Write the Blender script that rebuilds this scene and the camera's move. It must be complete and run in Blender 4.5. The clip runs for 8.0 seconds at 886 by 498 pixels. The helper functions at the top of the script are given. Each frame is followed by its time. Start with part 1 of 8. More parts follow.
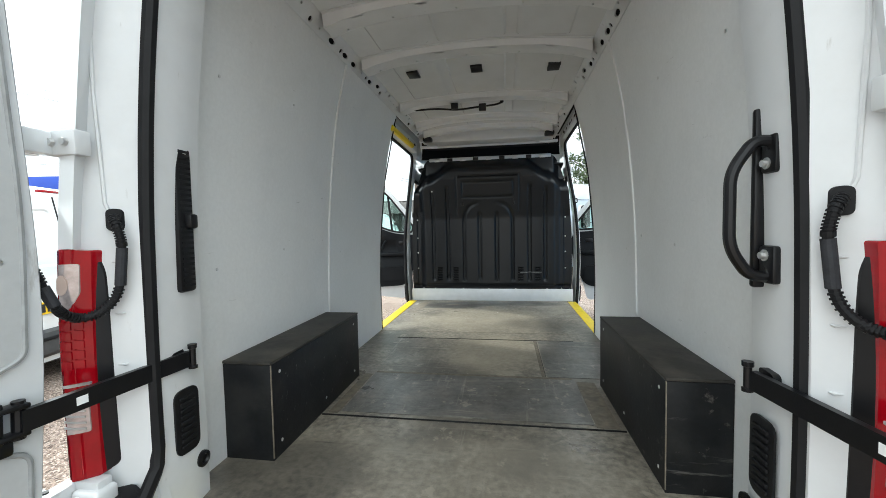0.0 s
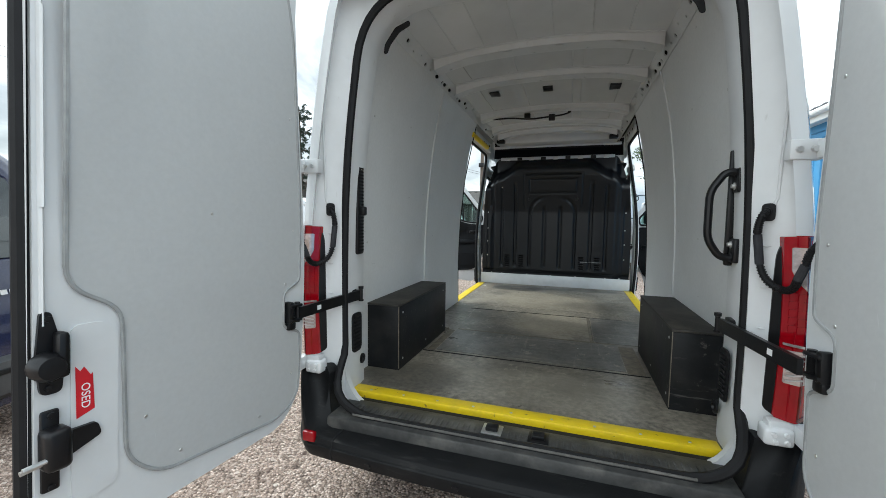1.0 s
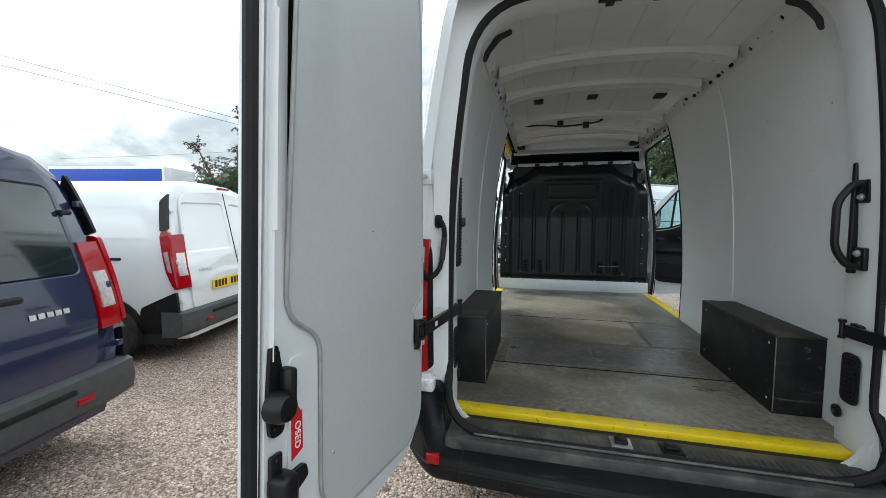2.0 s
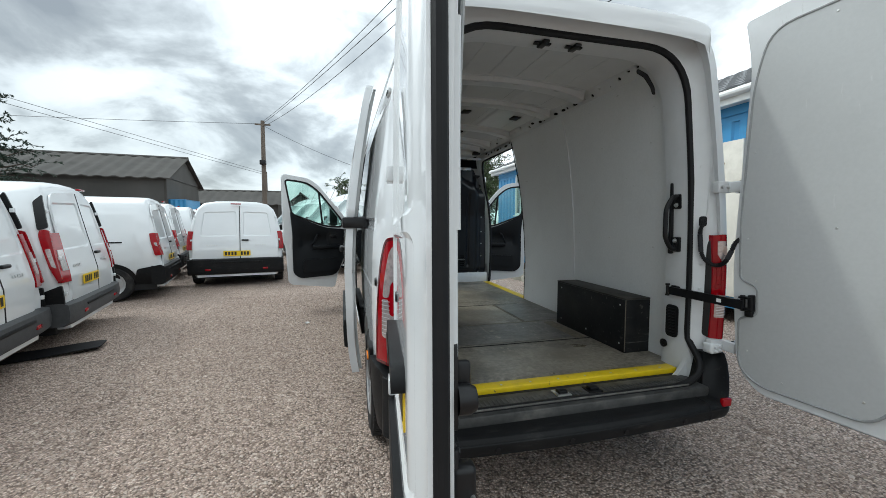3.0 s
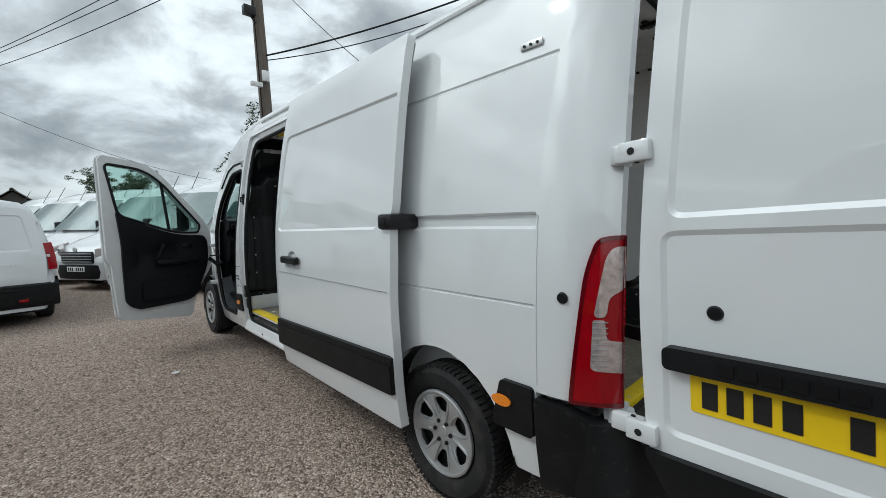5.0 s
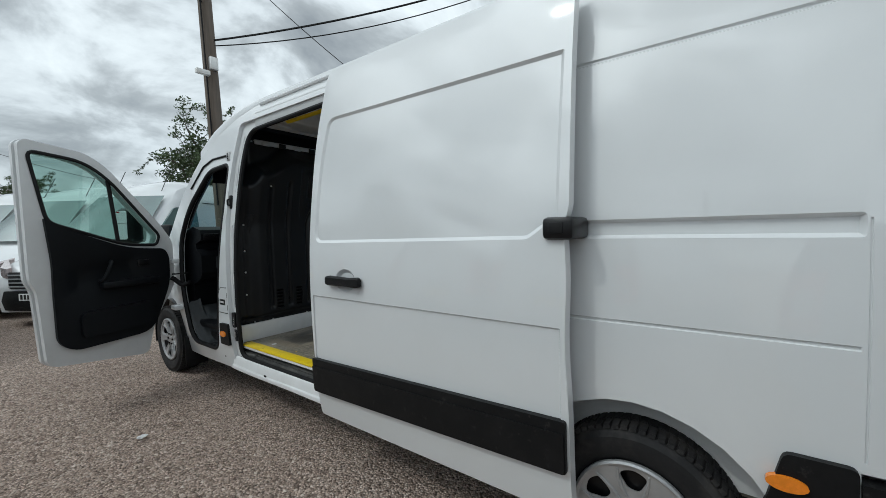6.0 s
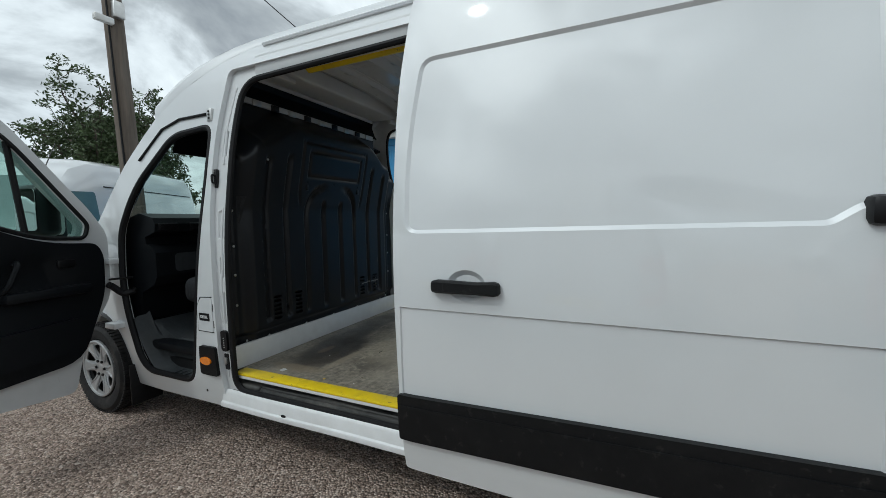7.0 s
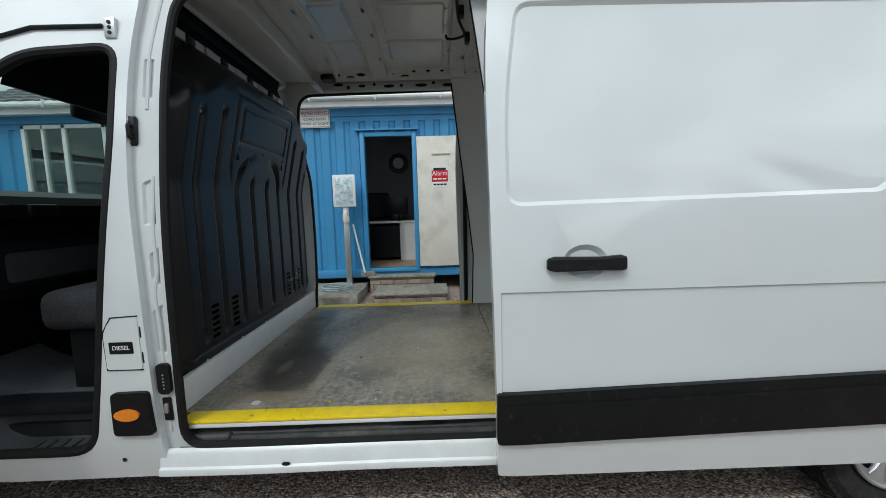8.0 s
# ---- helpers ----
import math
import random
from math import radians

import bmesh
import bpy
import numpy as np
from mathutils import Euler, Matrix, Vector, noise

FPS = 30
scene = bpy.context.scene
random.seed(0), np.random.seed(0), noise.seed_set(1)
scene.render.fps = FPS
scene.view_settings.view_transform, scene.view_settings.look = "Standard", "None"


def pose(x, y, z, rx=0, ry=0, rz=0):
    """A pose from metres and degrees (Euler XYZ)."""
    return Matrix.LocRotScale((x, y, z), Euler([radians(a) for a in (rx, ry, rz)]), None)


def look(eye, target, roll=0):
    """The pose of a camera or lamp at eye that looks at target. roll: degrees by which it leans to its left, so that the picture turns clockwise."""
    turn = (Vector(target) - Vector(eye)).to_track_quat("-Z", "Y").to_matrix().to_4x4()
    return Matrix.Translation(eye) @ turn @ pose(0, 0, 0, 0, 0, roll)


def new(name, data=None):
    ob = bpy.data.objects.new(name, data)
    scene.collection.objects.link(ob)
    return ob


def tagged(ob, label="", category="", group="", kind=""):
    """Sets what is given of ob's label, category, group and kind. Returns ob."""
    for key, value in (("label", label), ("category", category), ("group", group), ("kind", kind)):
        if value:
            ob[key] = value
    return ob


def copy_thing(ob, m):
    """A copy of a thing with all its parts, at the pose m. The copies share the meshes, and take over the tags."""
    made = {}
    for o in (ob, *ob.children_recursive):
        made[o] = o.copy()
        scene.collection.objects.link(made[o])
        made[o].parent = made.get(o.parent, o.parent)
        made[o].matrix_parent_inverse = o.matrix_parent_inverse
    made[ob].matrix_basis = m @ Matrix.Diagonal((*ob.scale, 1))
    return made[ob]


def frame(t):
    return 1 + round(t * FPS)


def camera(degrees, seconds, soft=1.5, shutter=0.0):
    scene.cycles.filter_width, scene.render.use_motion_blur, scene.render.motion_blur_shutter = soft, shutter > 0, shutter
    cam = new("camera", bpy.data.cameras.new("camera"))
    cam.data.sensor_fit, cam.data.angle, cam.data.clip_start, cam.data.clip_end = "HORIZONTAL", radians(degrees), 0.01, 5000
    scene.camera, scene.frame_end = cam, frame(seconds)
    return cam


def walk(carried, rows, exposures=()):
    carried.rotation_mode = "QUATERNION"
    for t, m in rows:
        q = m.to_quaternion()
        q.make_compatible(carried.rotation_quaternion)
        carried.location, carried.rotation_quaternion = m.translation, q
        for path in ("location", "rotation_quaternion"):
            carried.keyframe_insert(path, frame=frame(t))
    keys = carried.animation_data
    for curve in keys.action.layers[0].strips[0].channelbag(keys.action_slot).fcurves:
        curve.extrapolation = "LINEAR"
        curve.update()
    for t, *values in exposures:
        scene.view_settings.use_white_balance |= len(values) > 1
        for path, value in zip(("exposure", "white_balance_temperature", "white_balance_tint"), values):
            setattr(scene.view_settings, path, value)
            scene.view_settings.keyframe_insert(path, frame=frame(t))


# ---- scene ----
cam = camera(97.1, 8.0, 0.6)
EXPOSURE = [(t, stops, 6330 if t < 0.2 else 6250 if t < 0.7 else 6160 if t < 2 else 6180 if t < 6 else 6160, 2) for t, stops in ((0.0, 2.46), (0.5, 2.05), (1.0, 1.93), (2.5, 1.54), (3.5, 1.06), (4.5, 0.80), (6.5, 0.58), (7.2, 0.62), (8.0, 0.92))]
PATH = [
    (0, (0.185, -0.978, 1.359), (-0.13, 0.995, 1.256), -1.1),
    (0.5, (0.212, -1.365, 1.372), (-0.247, 0.578, 1.239), -0.1),
    (1, (0.224, -1.665, 1.361), (-0.393, 0.231, 1.21), 0.8),
    (1.2, (0.156, -1.741, 1.374), (-0.507, 0.141, 1.23), 0.9),
    (2.3, (-0.637, -1.817, 1.393), (-0.893, 0.162, 1.261), 0.0),
    (2.5, (-0.792, -1.844, 1.381), (-0.834, 0.151, 1.247), 0.0),
    (3, (-1.19, -1.905, 1.393), (-0.688, 0.026, 1.256), 0.1),
    (3.5, (-1.512, -1.787, 1.378), (-0.628, -0.001, 1.212), 0.1),
    (4, (-1.891, -1.576, 1.358), (-0.791, 0.084, 1.169), 0.2),
    (4.5, (-2.123, -1.162, 1.354), (-0.879, 0.394, 1.178), -0.3),
    (5, (-2.299, -0.69, 1.385), (-0.923, 0.755, 1.244), -1.2),
    (5.2, (-2.356, -0.481, 1.407), (-0.93, 0.915, 1.283), -1.5),
    (6.5, (-2.521, 0.97, 1.386), (-0.826, 2.023, 1.267), -1.1),
    (7, (-2.521, 1.521, 1.381), (-0.711, 2.36, 1.239), -1.1),
    (7.2, (-2.549, 1.741, 1.357), (-0.683, 2.448, 1.218), -0.9),
    (7.5, (-2.553, 2.061, 1.372), (-0.617, 2.533, 1.201), -1.3),
    (8, (-2.499, 2.565, 1.334), (-0.509, 2.538, 1.127), -1.6),
]
walk(cam, [(t, look(eye, target, roll)) for t, eye, target, roll in PATH], EXPOSURE)

# ---- world and light ----
SUN_DIR = Vector((-0.60, 0.30, 0.742))
world = bpy.data.worlds.new("overcast_sky")
scene.world = world
world.use_nodes = True
wt = world.node_tree
wt.nodes.clear()
w_out = wt.nodes.new("ShaderNodeOutputWorld")
w_mix = wt.nodes.new("ShaderNodeMixShader")
w_sky = wt.nodes.new("ShaderNodeTexSky")
w_sky.sky_type, w_sky.sun_disc = "NISHITA", False
w_sky.sun_elevation, w_sky.sun_rotation = radians(48), radians(296.5)
w_b1 = wt.nodes.new("ShaderNodeBackground")
w_b1.inputs["Strength"].default_value = 0.12
w_b2 = wt.nodes.new("ShaderNodeBackground")
w_b2.inputs["Strength"].default_value = 1.0
w_tc = wt.nodes.new("ShaderNodeTexCoord")
w_sep = wt.nodes.new("ShaderNodeSeparateXYZ")
wt.links.new(w_tc.outputs["Generated"], w_sep.inputs[0])
w_den = wt.nodes.new("ShaderNodeMath")
w_den.operation, w_den.use_clamp = "MAXIMUM", False
w_den.inputs[1].default_value = 0.0
wt.links.new(w_sep.outputs["Z"], w_den.inputs[0])
w_add = wt.nodes.new("ShaderNodeMath")
w_add.operation = "ADD"
w_add.inputs[1].default_value = 0.45
wt.links.new(w_den.outputs[0], w_add.inputs[0])
w_div = []
for axis in "XY":
    d = wt.nodes.new("ShaderNodeMath")
    d.operation = "DIVIDE"
    wt.links.new(w_sep.outputs[axis], d.inputs[0])
    wt.links.new(w_add.outputs[0], d.inputs[1])
    w_div.append(d)
w_com = wt.nodes.new("ShaderNodeCombineXYZ")
wt.links.new(w_div[0].outputs[0], w_com.inputs[0])
wt.links.new(w_div[1].outputs[0], w_com.inputs[1])
w_com.inputs[2].default_value = 1.3


def sky_noise(scale, detail, rough, distortion=0.0):
    n = wt.nodes.new("ShaderNodeTexNoise")
    n.inputs["Scale"].default_value = scale
    n.inputs["Detail"].default_value = detail
    n.inputs["Roughness"].default_value = rough
    n.inputs["Distortion"].default_value = distortion
    wt.links.new(w_com.outputs[0], n.inputs["Vector"])
    return n


w_n1 = sky_noise(2.9, 10, 0.56, 0.3)
w_n2 = sky_noise(0.7, 3, 0.5)
w_r1 = wt.nodes.new("ShaderNodeValToRGB")
w_r1.color_ramp.elements[0].position, w_r1.color_ramp.elements[0].color = 0.37, (0.68, 0.69, 0.70, 1)
w_r1.color_ramp.elements[1].position, w_r1.color_ramp.elements[1].color = 0.67, (0.23, 0.238, 0.25, 1)
for place, grey in ((0.47, 0.55), (0.52, 0.42), (0.57, 0.32)):
    e = w_r1.color_ramp.elements.new(place)
    e.color = (grey, grey * 1.02, grey * 1.045, 1)
wt.links.new(w_n1.outputs["Fac"], w_r1.inputs[0])
w_r2 = wt.nodes.new("ShaderNodeValToRGB")
w_r2.color_ramp.elements[0].position, w_r2.color_ramp.elements[0].color = 0.35, (1.1, 1.1, 1.1, 1)
w_r2.color_ramp.elements[1].position, w_r2.color_ramp.elements[1].color = 0.65, (0.8, 0.81, 0.83, 1)
wt.links.new(w_n2.outputs["Fac"], w_r2.inputs[0])
w_mul = wt.nodes.new("ShaderNodeMixRGB")
w_mul.blend_type = "MULTIPLY"
w_mul.inputs[0].default_value = 1.0
wt.links.new(w_r1.outputs[0], w_mul.inputs[1])
wt.links.new(w_r2.outputs[0], w_mul.inputs[2])
# The sky is dimmed by hand towards the low north-west, below the sun.
w_dot = wt.nodes.new("ShaderNodeVectorMath")
w_dot.operation = "DOT_PRODUCT"
w_dot.inputs[1].default_value = (-0.85, 0.53, -0.25)
wt.links.new(w_tc.outputs["Generated"], w_dot.inputs[0])
w_dim = wt.nodes.new("ShaderNodeMapRange")
w_dim.interpolation_type = "SMOOTHSTEP"
w_dim.inputs[1].default_value, w_dim.inputs[2].default_value = 0.15, 0.95
w_dim.inputs[3].default_value, w_dim.inputs[4].default_value = 1.08, 0.52
wt.links.new(w_dot.outputs["Value"], w_dim.inputs[0])
w_dimmed = wt.nodes.new("ShaderNodeMixRGB")
w_dimmed.blend_type = "MULTIPLY"
w_dimmed.inputs[0].default_value = 1.0
wt.links.new(w_mul.outputs[0], w_dimmed.inputs[1])
wt.links.new(w_dim.outputs[0], w_dimmed.inputs[2])
wt.links.new(w_sky.outputs[0], w_b1.inputs[0])
# Thin bright cloud about the veiled sun.
w_near = wt.nodes.new("ShaderNodeVectorMath")
w_near.operation = "DOT_PRODUCT"
w_near.inputs[1].default_value = SUN_DIR.normalized()
wt.links.new(w_tc.outputs["Generated"], w_near.inputs[0])
w_glow = wt.nodes.new("ShaderNodeMapRange")
w_glow.interpolation_type = "SMOOTHSTEP"
w_glow.inputs[1].default_value, w_glow.inputs[2].default_value = 0.80, 1.0
w_glow.inputs[3].default_value, w_glow.inputs[4].default_value = 0.0, 2.2
wt.links.new(w_near.outputs["Value"], w_glow.inputs[0])
w_veil = wt.nodes.new("ShaderNodeMixRGB")
w_veil.blend_type = "MULTIPLY"
w_veil.inputs[0].default_value = 1.0
wt.links.new(w_r1.outputs[0], w_veil.inputs[1])
wt.links.new(w_glow.outputs[0], w_veil.inputs[2])
w_total = wt.nodes.new("ShaderNodeMixRGB")
w_total.blend_type = "ADD"
w_total.inputs[0].default_value = 1.0
wt.links.new(w_dimmed.outputs[0], w_total.inputs[1])
wt.links.new(w_veil.outputs[0], w_total.inputs[2])
wt.links.new(w_total.outputs[0], w_b2.inputs[0])
w_mix.inputs[0].default_value = 0.94
wt.links.new(w_b1.outputs[0], w_mix.inputs[1])
wt.links.new(w_b2.outputs[0], w_mix.inputs[2])
wt.links.new(w_mix.outputs[0], w_out.inputs[0])

sun = new("sun", bpy.data.lights.new("sun", "SUN"))
sun.data.energy, sun.data.angle, sun.data.color = 0.32, radians(2), (1.0, 0.97, 0.92)
sun.matrix_world = look(SUN_DIR * 30, (0, 0, 0))

# ---- materials ----


def mat(name, base, rough=0.5, metal=0.0, grain=(0, 0), stain=None, soil=None, bump=(0, 0), coat=0.0, stretch=(1, 1, 1), vary=0.0, rough_vary=0.0, spec=0.5):
    """A surface: base colour with fine grain, a stain colour in patches (scale, amount, colour) and fine relief."""
    m = bpy.data.materials.new(name)
    m.use_nodes = True
    nt = m.node_tree
    b = nt.nodes["Principled BSDF"]
    b.inputs["Base Color"].default_value = (*base, 1)
    b.inputs["Roughness"].default_value = rough
    b.inputs["Metallic"].default_value = metal
    b.inputs["Coat Weight"].default_value = coat
    b.inputs["Coat Roughness"].default_value = 0.05
    b.inputs["Specular IOR Level"].default_value = spec
    tc = nt.nodes.new("ShaderNodeTexCoord")
    mp = nt.nodes.new("ShaderNodeMapping")
    mp.inputs["Scale"].default_value = stretch
    nt.links.new(tc.outputs["Object"], mp.inputs["Vector"])

    def tex(scale, detail=5):
        n = nt.nodes.new("ShaderNodeTexNoise")
        n.inputs["Scale"].default_value = scale
        n.inputs["Detail"].default_value = detail
        n.inputs["Roughness"].default_value = 0.6
        nt.links.new(mp.outputs[0], n.inputs["Vector"])
        return n.outputs["Fac"]

    col = None
    if grain[0]:
        r = nt.nodes.new("ShaderNodeValToRGB")
        lo, hi = 1 - grain[1], 1 + grain[1]
        r.color_ramp.elements[0].position, r.color_ramp.elements[1].position = 0.3, 0.7
        r.color_ramp.elements[0].color = (*(min(1, c * lo) for c in base), 1)
        r.color_ramp.elements[1].color = (*(min(1, c * hi) for c in base), 1)
        nt.links.new(tex(grain[0]), r.inputs[0])
        col = r.outputs[0]
    for k, layer in enumerate((stain, soil)):
        if not layer:
            continue
        r = nt.nodes.new("ShaderNodeValToRGB")
        r.color_ramp.elements[0].position, r.color_ramp.elements[1].position = (0.48, 0.72) if k == 0 else (0.52, 0.62)
        r.color_ramp.elements[0].color, r.color_ramp.elements[1].color = (0, 0, 0, 1), (layer[1],) * 3 + (1,)
        nt.links.new(tex(layer[0], 8), r.inputs[0])
        mx = nt.nodes.new("ShaderNodeMixRGB")
        nt.links.new(r.outputs[0], mx.inputs[0])
        mx.inputs[1].default_value, mx.inputs[2].default_value = (*base, 1), (*layer[2], 1)
        if col:
            nt.links.new(col, mx.inputs[1])
        col = mx.outputs[0]
    if vary:
        oi = nt.nodes.new("ShaderNodeObjectInfo")
        hsv = nt.nodes.new("ShaderNodeHueSaturation")
        mr = nt.nodes.new("ShaderNodeMapRange")
        mr.inputs[3].default_value, mr.inputs[4].default_value = 1 - vary, 1 + vary
        nt.links.new(oi.outputs["Random"], mr.inputs[0])
        nt.links.new(mr.outputs[0], hsv.inputs["Value"])
        hsv.inputs["Color"].default_value = (*base, 1)
        if col:
            nt.links.new(col, hsv.inputs["Color"])
        col = hsv.outputs[0]
    if col:
        nt.links.new(col, b.inputs["Base Color"])
    if rough_vary:
        mr = nt.nodes.new("ShaderNodeMapRange")
        mr.inputs[1].default_value, mr.inputs[2].default_value = 0.3, 0.7
        mr.inputs[3].default_value, mr.inputs[4].default_value = max(0, rough - rough_vary), min(1, rough + rough_vary)
        nt.links.new(tex(3.0, 6), mr.inputs[0])
        nt.links.new(mr.outputs[0], b.inputs["Roughness"])
    if bump[0]:
        bp = nt.nodes.new("ShaderNodeBump")
        bp.inputs["Strength"].default_value = bump[1]
        bp.inputs["Distance"].default_value = 0.01
        nt.links.new(tex(bump[0]), bp.inputs["Height"])
        nt.links.new(bp.outputs[0], b.inputs["Normal"])
    return m


def glass_mat(name, tint, rough=0.0):
    m = bpy.data.materials.new(name)
    m.use_nodes = True
    nt = m.node_tree
    nt.nodes.clear()
    out, mix, clear, gloss, face, power = (nt.nodes.new("ShaderNode" + k) for k in ("OutputMaterial", "MixShader", "BsdfTransparent", "BsdfGlossy", "LayerWeight", "Math"))
    clear.inputs["Color"].default_value = (*tint, 1)
    gloss.inputs["Roughness"].default_value = rough
    power.operation = "MULTIPLY_ADD"
    power.inputs[1].default_value, power.inputs[2].default_value = 0.35, 0.05
    face.inputs["Blend"].default_value = 0.3
    nt.links.new(face.outputs["Facing"], power.inputs[0])
    nt.links.new(power.outputs[0], mix.inputs[0])
    nt.links.new(clear.outputs[0], mix.inputs[1])
    nt.links.new(gloss.outputs[0], mix.inputs[2])
    nt.links.new(mix.outputs[0], out.inputs[0])
    return m


PAINT = mat("white_van_paint", (0.71, 0.728, 0.738), 0.45, spec=0.12, grain=(3, 0.015), stain=(2.2, 0.10, (0.62, 0.61, 0.58)), coat=1.0, bump=(1.3, 0.012))
PAINT.node_tree.nodes["Principled BSDF"].inputs["Coat Roughness"].default_value = 0.03
PAINT.node_tree.nodes["Principled BSDF"].inputs["Coat IOR"].default_value = 1.85
INNER = mat("white_inner_paint", (0.64, 0.652, 0.658), 0.42, grain=(9, 0.03), stain=(6, 0.22, (0.5, 0.49, 0.47)), bump=(14, 0.03))
ROOFIN = mat("white_ceiling_steel", (0.68, 0.69, 0.695), 0.2, grain=(7, 0.03), stain=(3, 0.15, (0.5, 0.5, 0.5)), bump=(3, 0.06), coat=0.2)
# Split from the lining board and darkened against the brighter light outside.
DOORBOARD = mat("grey_board_darkened", (0.46, 0.47, 0.47), 0.5, grain=(60, 0.03), stain=(2.5, 0.25, (0.38, 0.385, 0.385)), bump=(120, 0.03))
# Lightened in colour to make up for the dim load space.
LINING = mat("grey_board_lightened", (0.72, 0.73, 0.728), 0.5, grain=(60, 0.03), stain=(3.5, 0.18, (0.52, 0.52, 0.51)), bump=(120, 0.03))
PLASTIC = mat("black_textured_plastic", (0.0075, 0.0079, 0.0087), 0.52, spec=0.2, grain=(30, 0.12), stain=(5, 0.09, (0.06, 0.058, 0.055)), bump=(260, 0.12))
GLOSSBLK = mat("black_satin_plastic", (0.006, 0.006, 0.007), 0.36, spec=0.35, grain=(20, 0.1), bump=(180, 0.04))
RUBBER = mat("black_rubber", (0.009, 0.009, 0.010), 0.6, spec=0.25, grain=(15, 0.2), bump=(60, 0.1))
BULK = mat("black_bulkhead_plastic", (0.0055, 0.0068, 0.0088), 0.34, spec=0.38, grain=(12, 0.12), stain=(4, 0.05, (0.02, 0.021, 0.022)), bump=(90, 0.05))
BOXTOP = mat("dusty_black_board", (0.03, 0.028, 0.025), 0.55, spec=0.3, grain=(25, 0.25), stain=(6, 0.7, (0.085, 0.076, 0.063)), bump=(60, 0.08))
BOXBLK = mat("black_board", (0.009, 0.0098, 0.011), 0.45, spec=0.24, grain=(25, 0.2), stain=(7, 0.3, (0.045, 0.043, 0.04)), bump=(60, 0.06))
YELLOW = mat("yellow_trim_paint", (0.80, 0.58, 0.01), 0.42, grain=(12, 0.05), stain=(14, 0.35, (0.45, 0.33, 0.05)), bump=(40, 0.08))
TYRE = mat("tyre_rubber", (0.016, 0.016, 0.017), 0.75, spec=0.3, grain=(14, 0.2), stain=(7, 0.35, (0.09, 0.08, 0.07)), bump=(90, 0.2))
SILVER = mat("silver_wheel_trim", (0.47, 0.48, 0.49), 0.34, metal=0.55, grain=(16, 0.06), stain=(9, 0.25, (0.2, 0.19, 0.18)))
STEEL = mat("zinc_steel", (0.62, 0.62, 0.61), 0.35, metal=0.9, grain=(30, 0.06))
RED = mat("red_lamp_lens", (0.30, 0.0015, 0.007), 0.12, coat=0.5, spec=0.2, grain=(30, 0.12), bump=(0, 0))
DEEPRED = mat("deep_red_lens_rim", (0.11, 0.0008, 0.004), 0.08, coat=0.8, spec=0.3, grain=(30, 0.12))
MIRROR = mat("mirror_silver", (0.88, 0.89, 0.89), 0.02, metal=1.0)
CLEAR = mat("clear_lamp_lens", (0.56, 0.49, 0.48), 0.12, metal=0.45, coat=1.0, grain=(45, 0.28))
BULBCAP = mat("pale_bulb", (0.55, 0.42, 0.36), 0.3, coat=0.5)
AMBER = mat("amber_lens", (0.85, 0.24, 0.01), 0.18, coat=0.8, grain=(60, 0.1))
PLATE = mat("yellow_plate", (0.83, 0.56, 0.01), 0.35, grain=(20, 0.03), stain=(12, 0.1, (0.6, 0.42, 0.05)))
GREYPL = mat("grey_bumper_plastic", (0.05, 0.052, 0.055), 0.6, grain=(20, 0.15), stain=(5, 0.2, (0.1, 0.1, 0.095)), bump=(200, 0.1))
SLEEVE = mat("dark_grey_sleeve", (0.035, 0.036, 0.04), 0.7, spec=0.2, grain=(60, 0.2), bump=(200, 0.15))
# Near-black: shade in holes and gaps painted as colour; also underbody and small parts.
DARK = mat("shade_and_underbody_black", (0.008, 0.008, 0.009), 0.8)
TRIMDARK = mat("dark_cab_plastic", (0.0062, 0.0075, 0.0095), 0.48, spec=0.2, grain=(30, 0.1), bump=(240, 0.1))
BEAD = mat("grey_rubber_bead", (0.30, 0.31, 0.31), 0.55, grain=(40, 0.1), stain=(9, 0.6, (0.17, 0.17, 0.17)))
STEPBLK = mat("dusty_black_step_plastic", (0.045, 0.050, 0.054), 0.5, spec=0.4, grain=(30, 0.15), stain=(7, 0.4, (0.06, 0.06, 0.058)), bump=(200, 0.12))
SILLPAINT = mat("dirty_white_sill_paint", (0.74, 0.75, 0.755), 0.32, grain=(9, 0.04), stain=(7, 0.22, (0.52, 0.50, 0.47)), coat=0.5, bump=(6, 0.03))
DUSTBLK = mat("dusty_black_tread", (0.045, 0.045, 0.044), 0.6, grain=(25, 0.3), stain=(6, 0.75, (0.16, 0.152, 0.137)), bump=(120, 0.15))
FABRIC = mat("dark_grey_seat_cloth", (0.036, 0.037, 0.04), 0.9, spec=0.1, grain=(90, 0.25), bump=(300, 0.2))
NAVY = mat("navy_van_paint", (0.008, 0.014, 0.05), 0.22, coat=1.0, grain=(3, 0.05), stain=(3, 0.12, (0.05, 0.05, 0.06)))
GLASS = glass_mat("green_tint_glass", (0.72, 0.86, 0.82))
DKGLASS = mat("dark_window_glass", (0.015, 0.022, 0.024), 0.06, coat=1.0)
REDTAPE = mat("red_sticker", (0.55, 0.01, 0.02), 0.4, grain=(20, 0.06))
WHITEINK = mat("white_print", (0.8, 0.8, 0.8), 0.5)
BLACKINK = mat("black_print", (0.012, 0.012, 0.012), 0.45)
REDINK = mat("dark_red_print", (0.30, 0.01, 0.02), 0.5)
FLOORM = mat("load_floor_board", (0.205, 0.182, 0.147), 0.40, grain=(38, 0.6), stain=(2.4, 0.85, (0.34, 0.30, 0.236)), soil=(1.35, 0.8, (0.10, 0.088, 0.072)), bump=(70, 0.14), rough_vary=0.14)
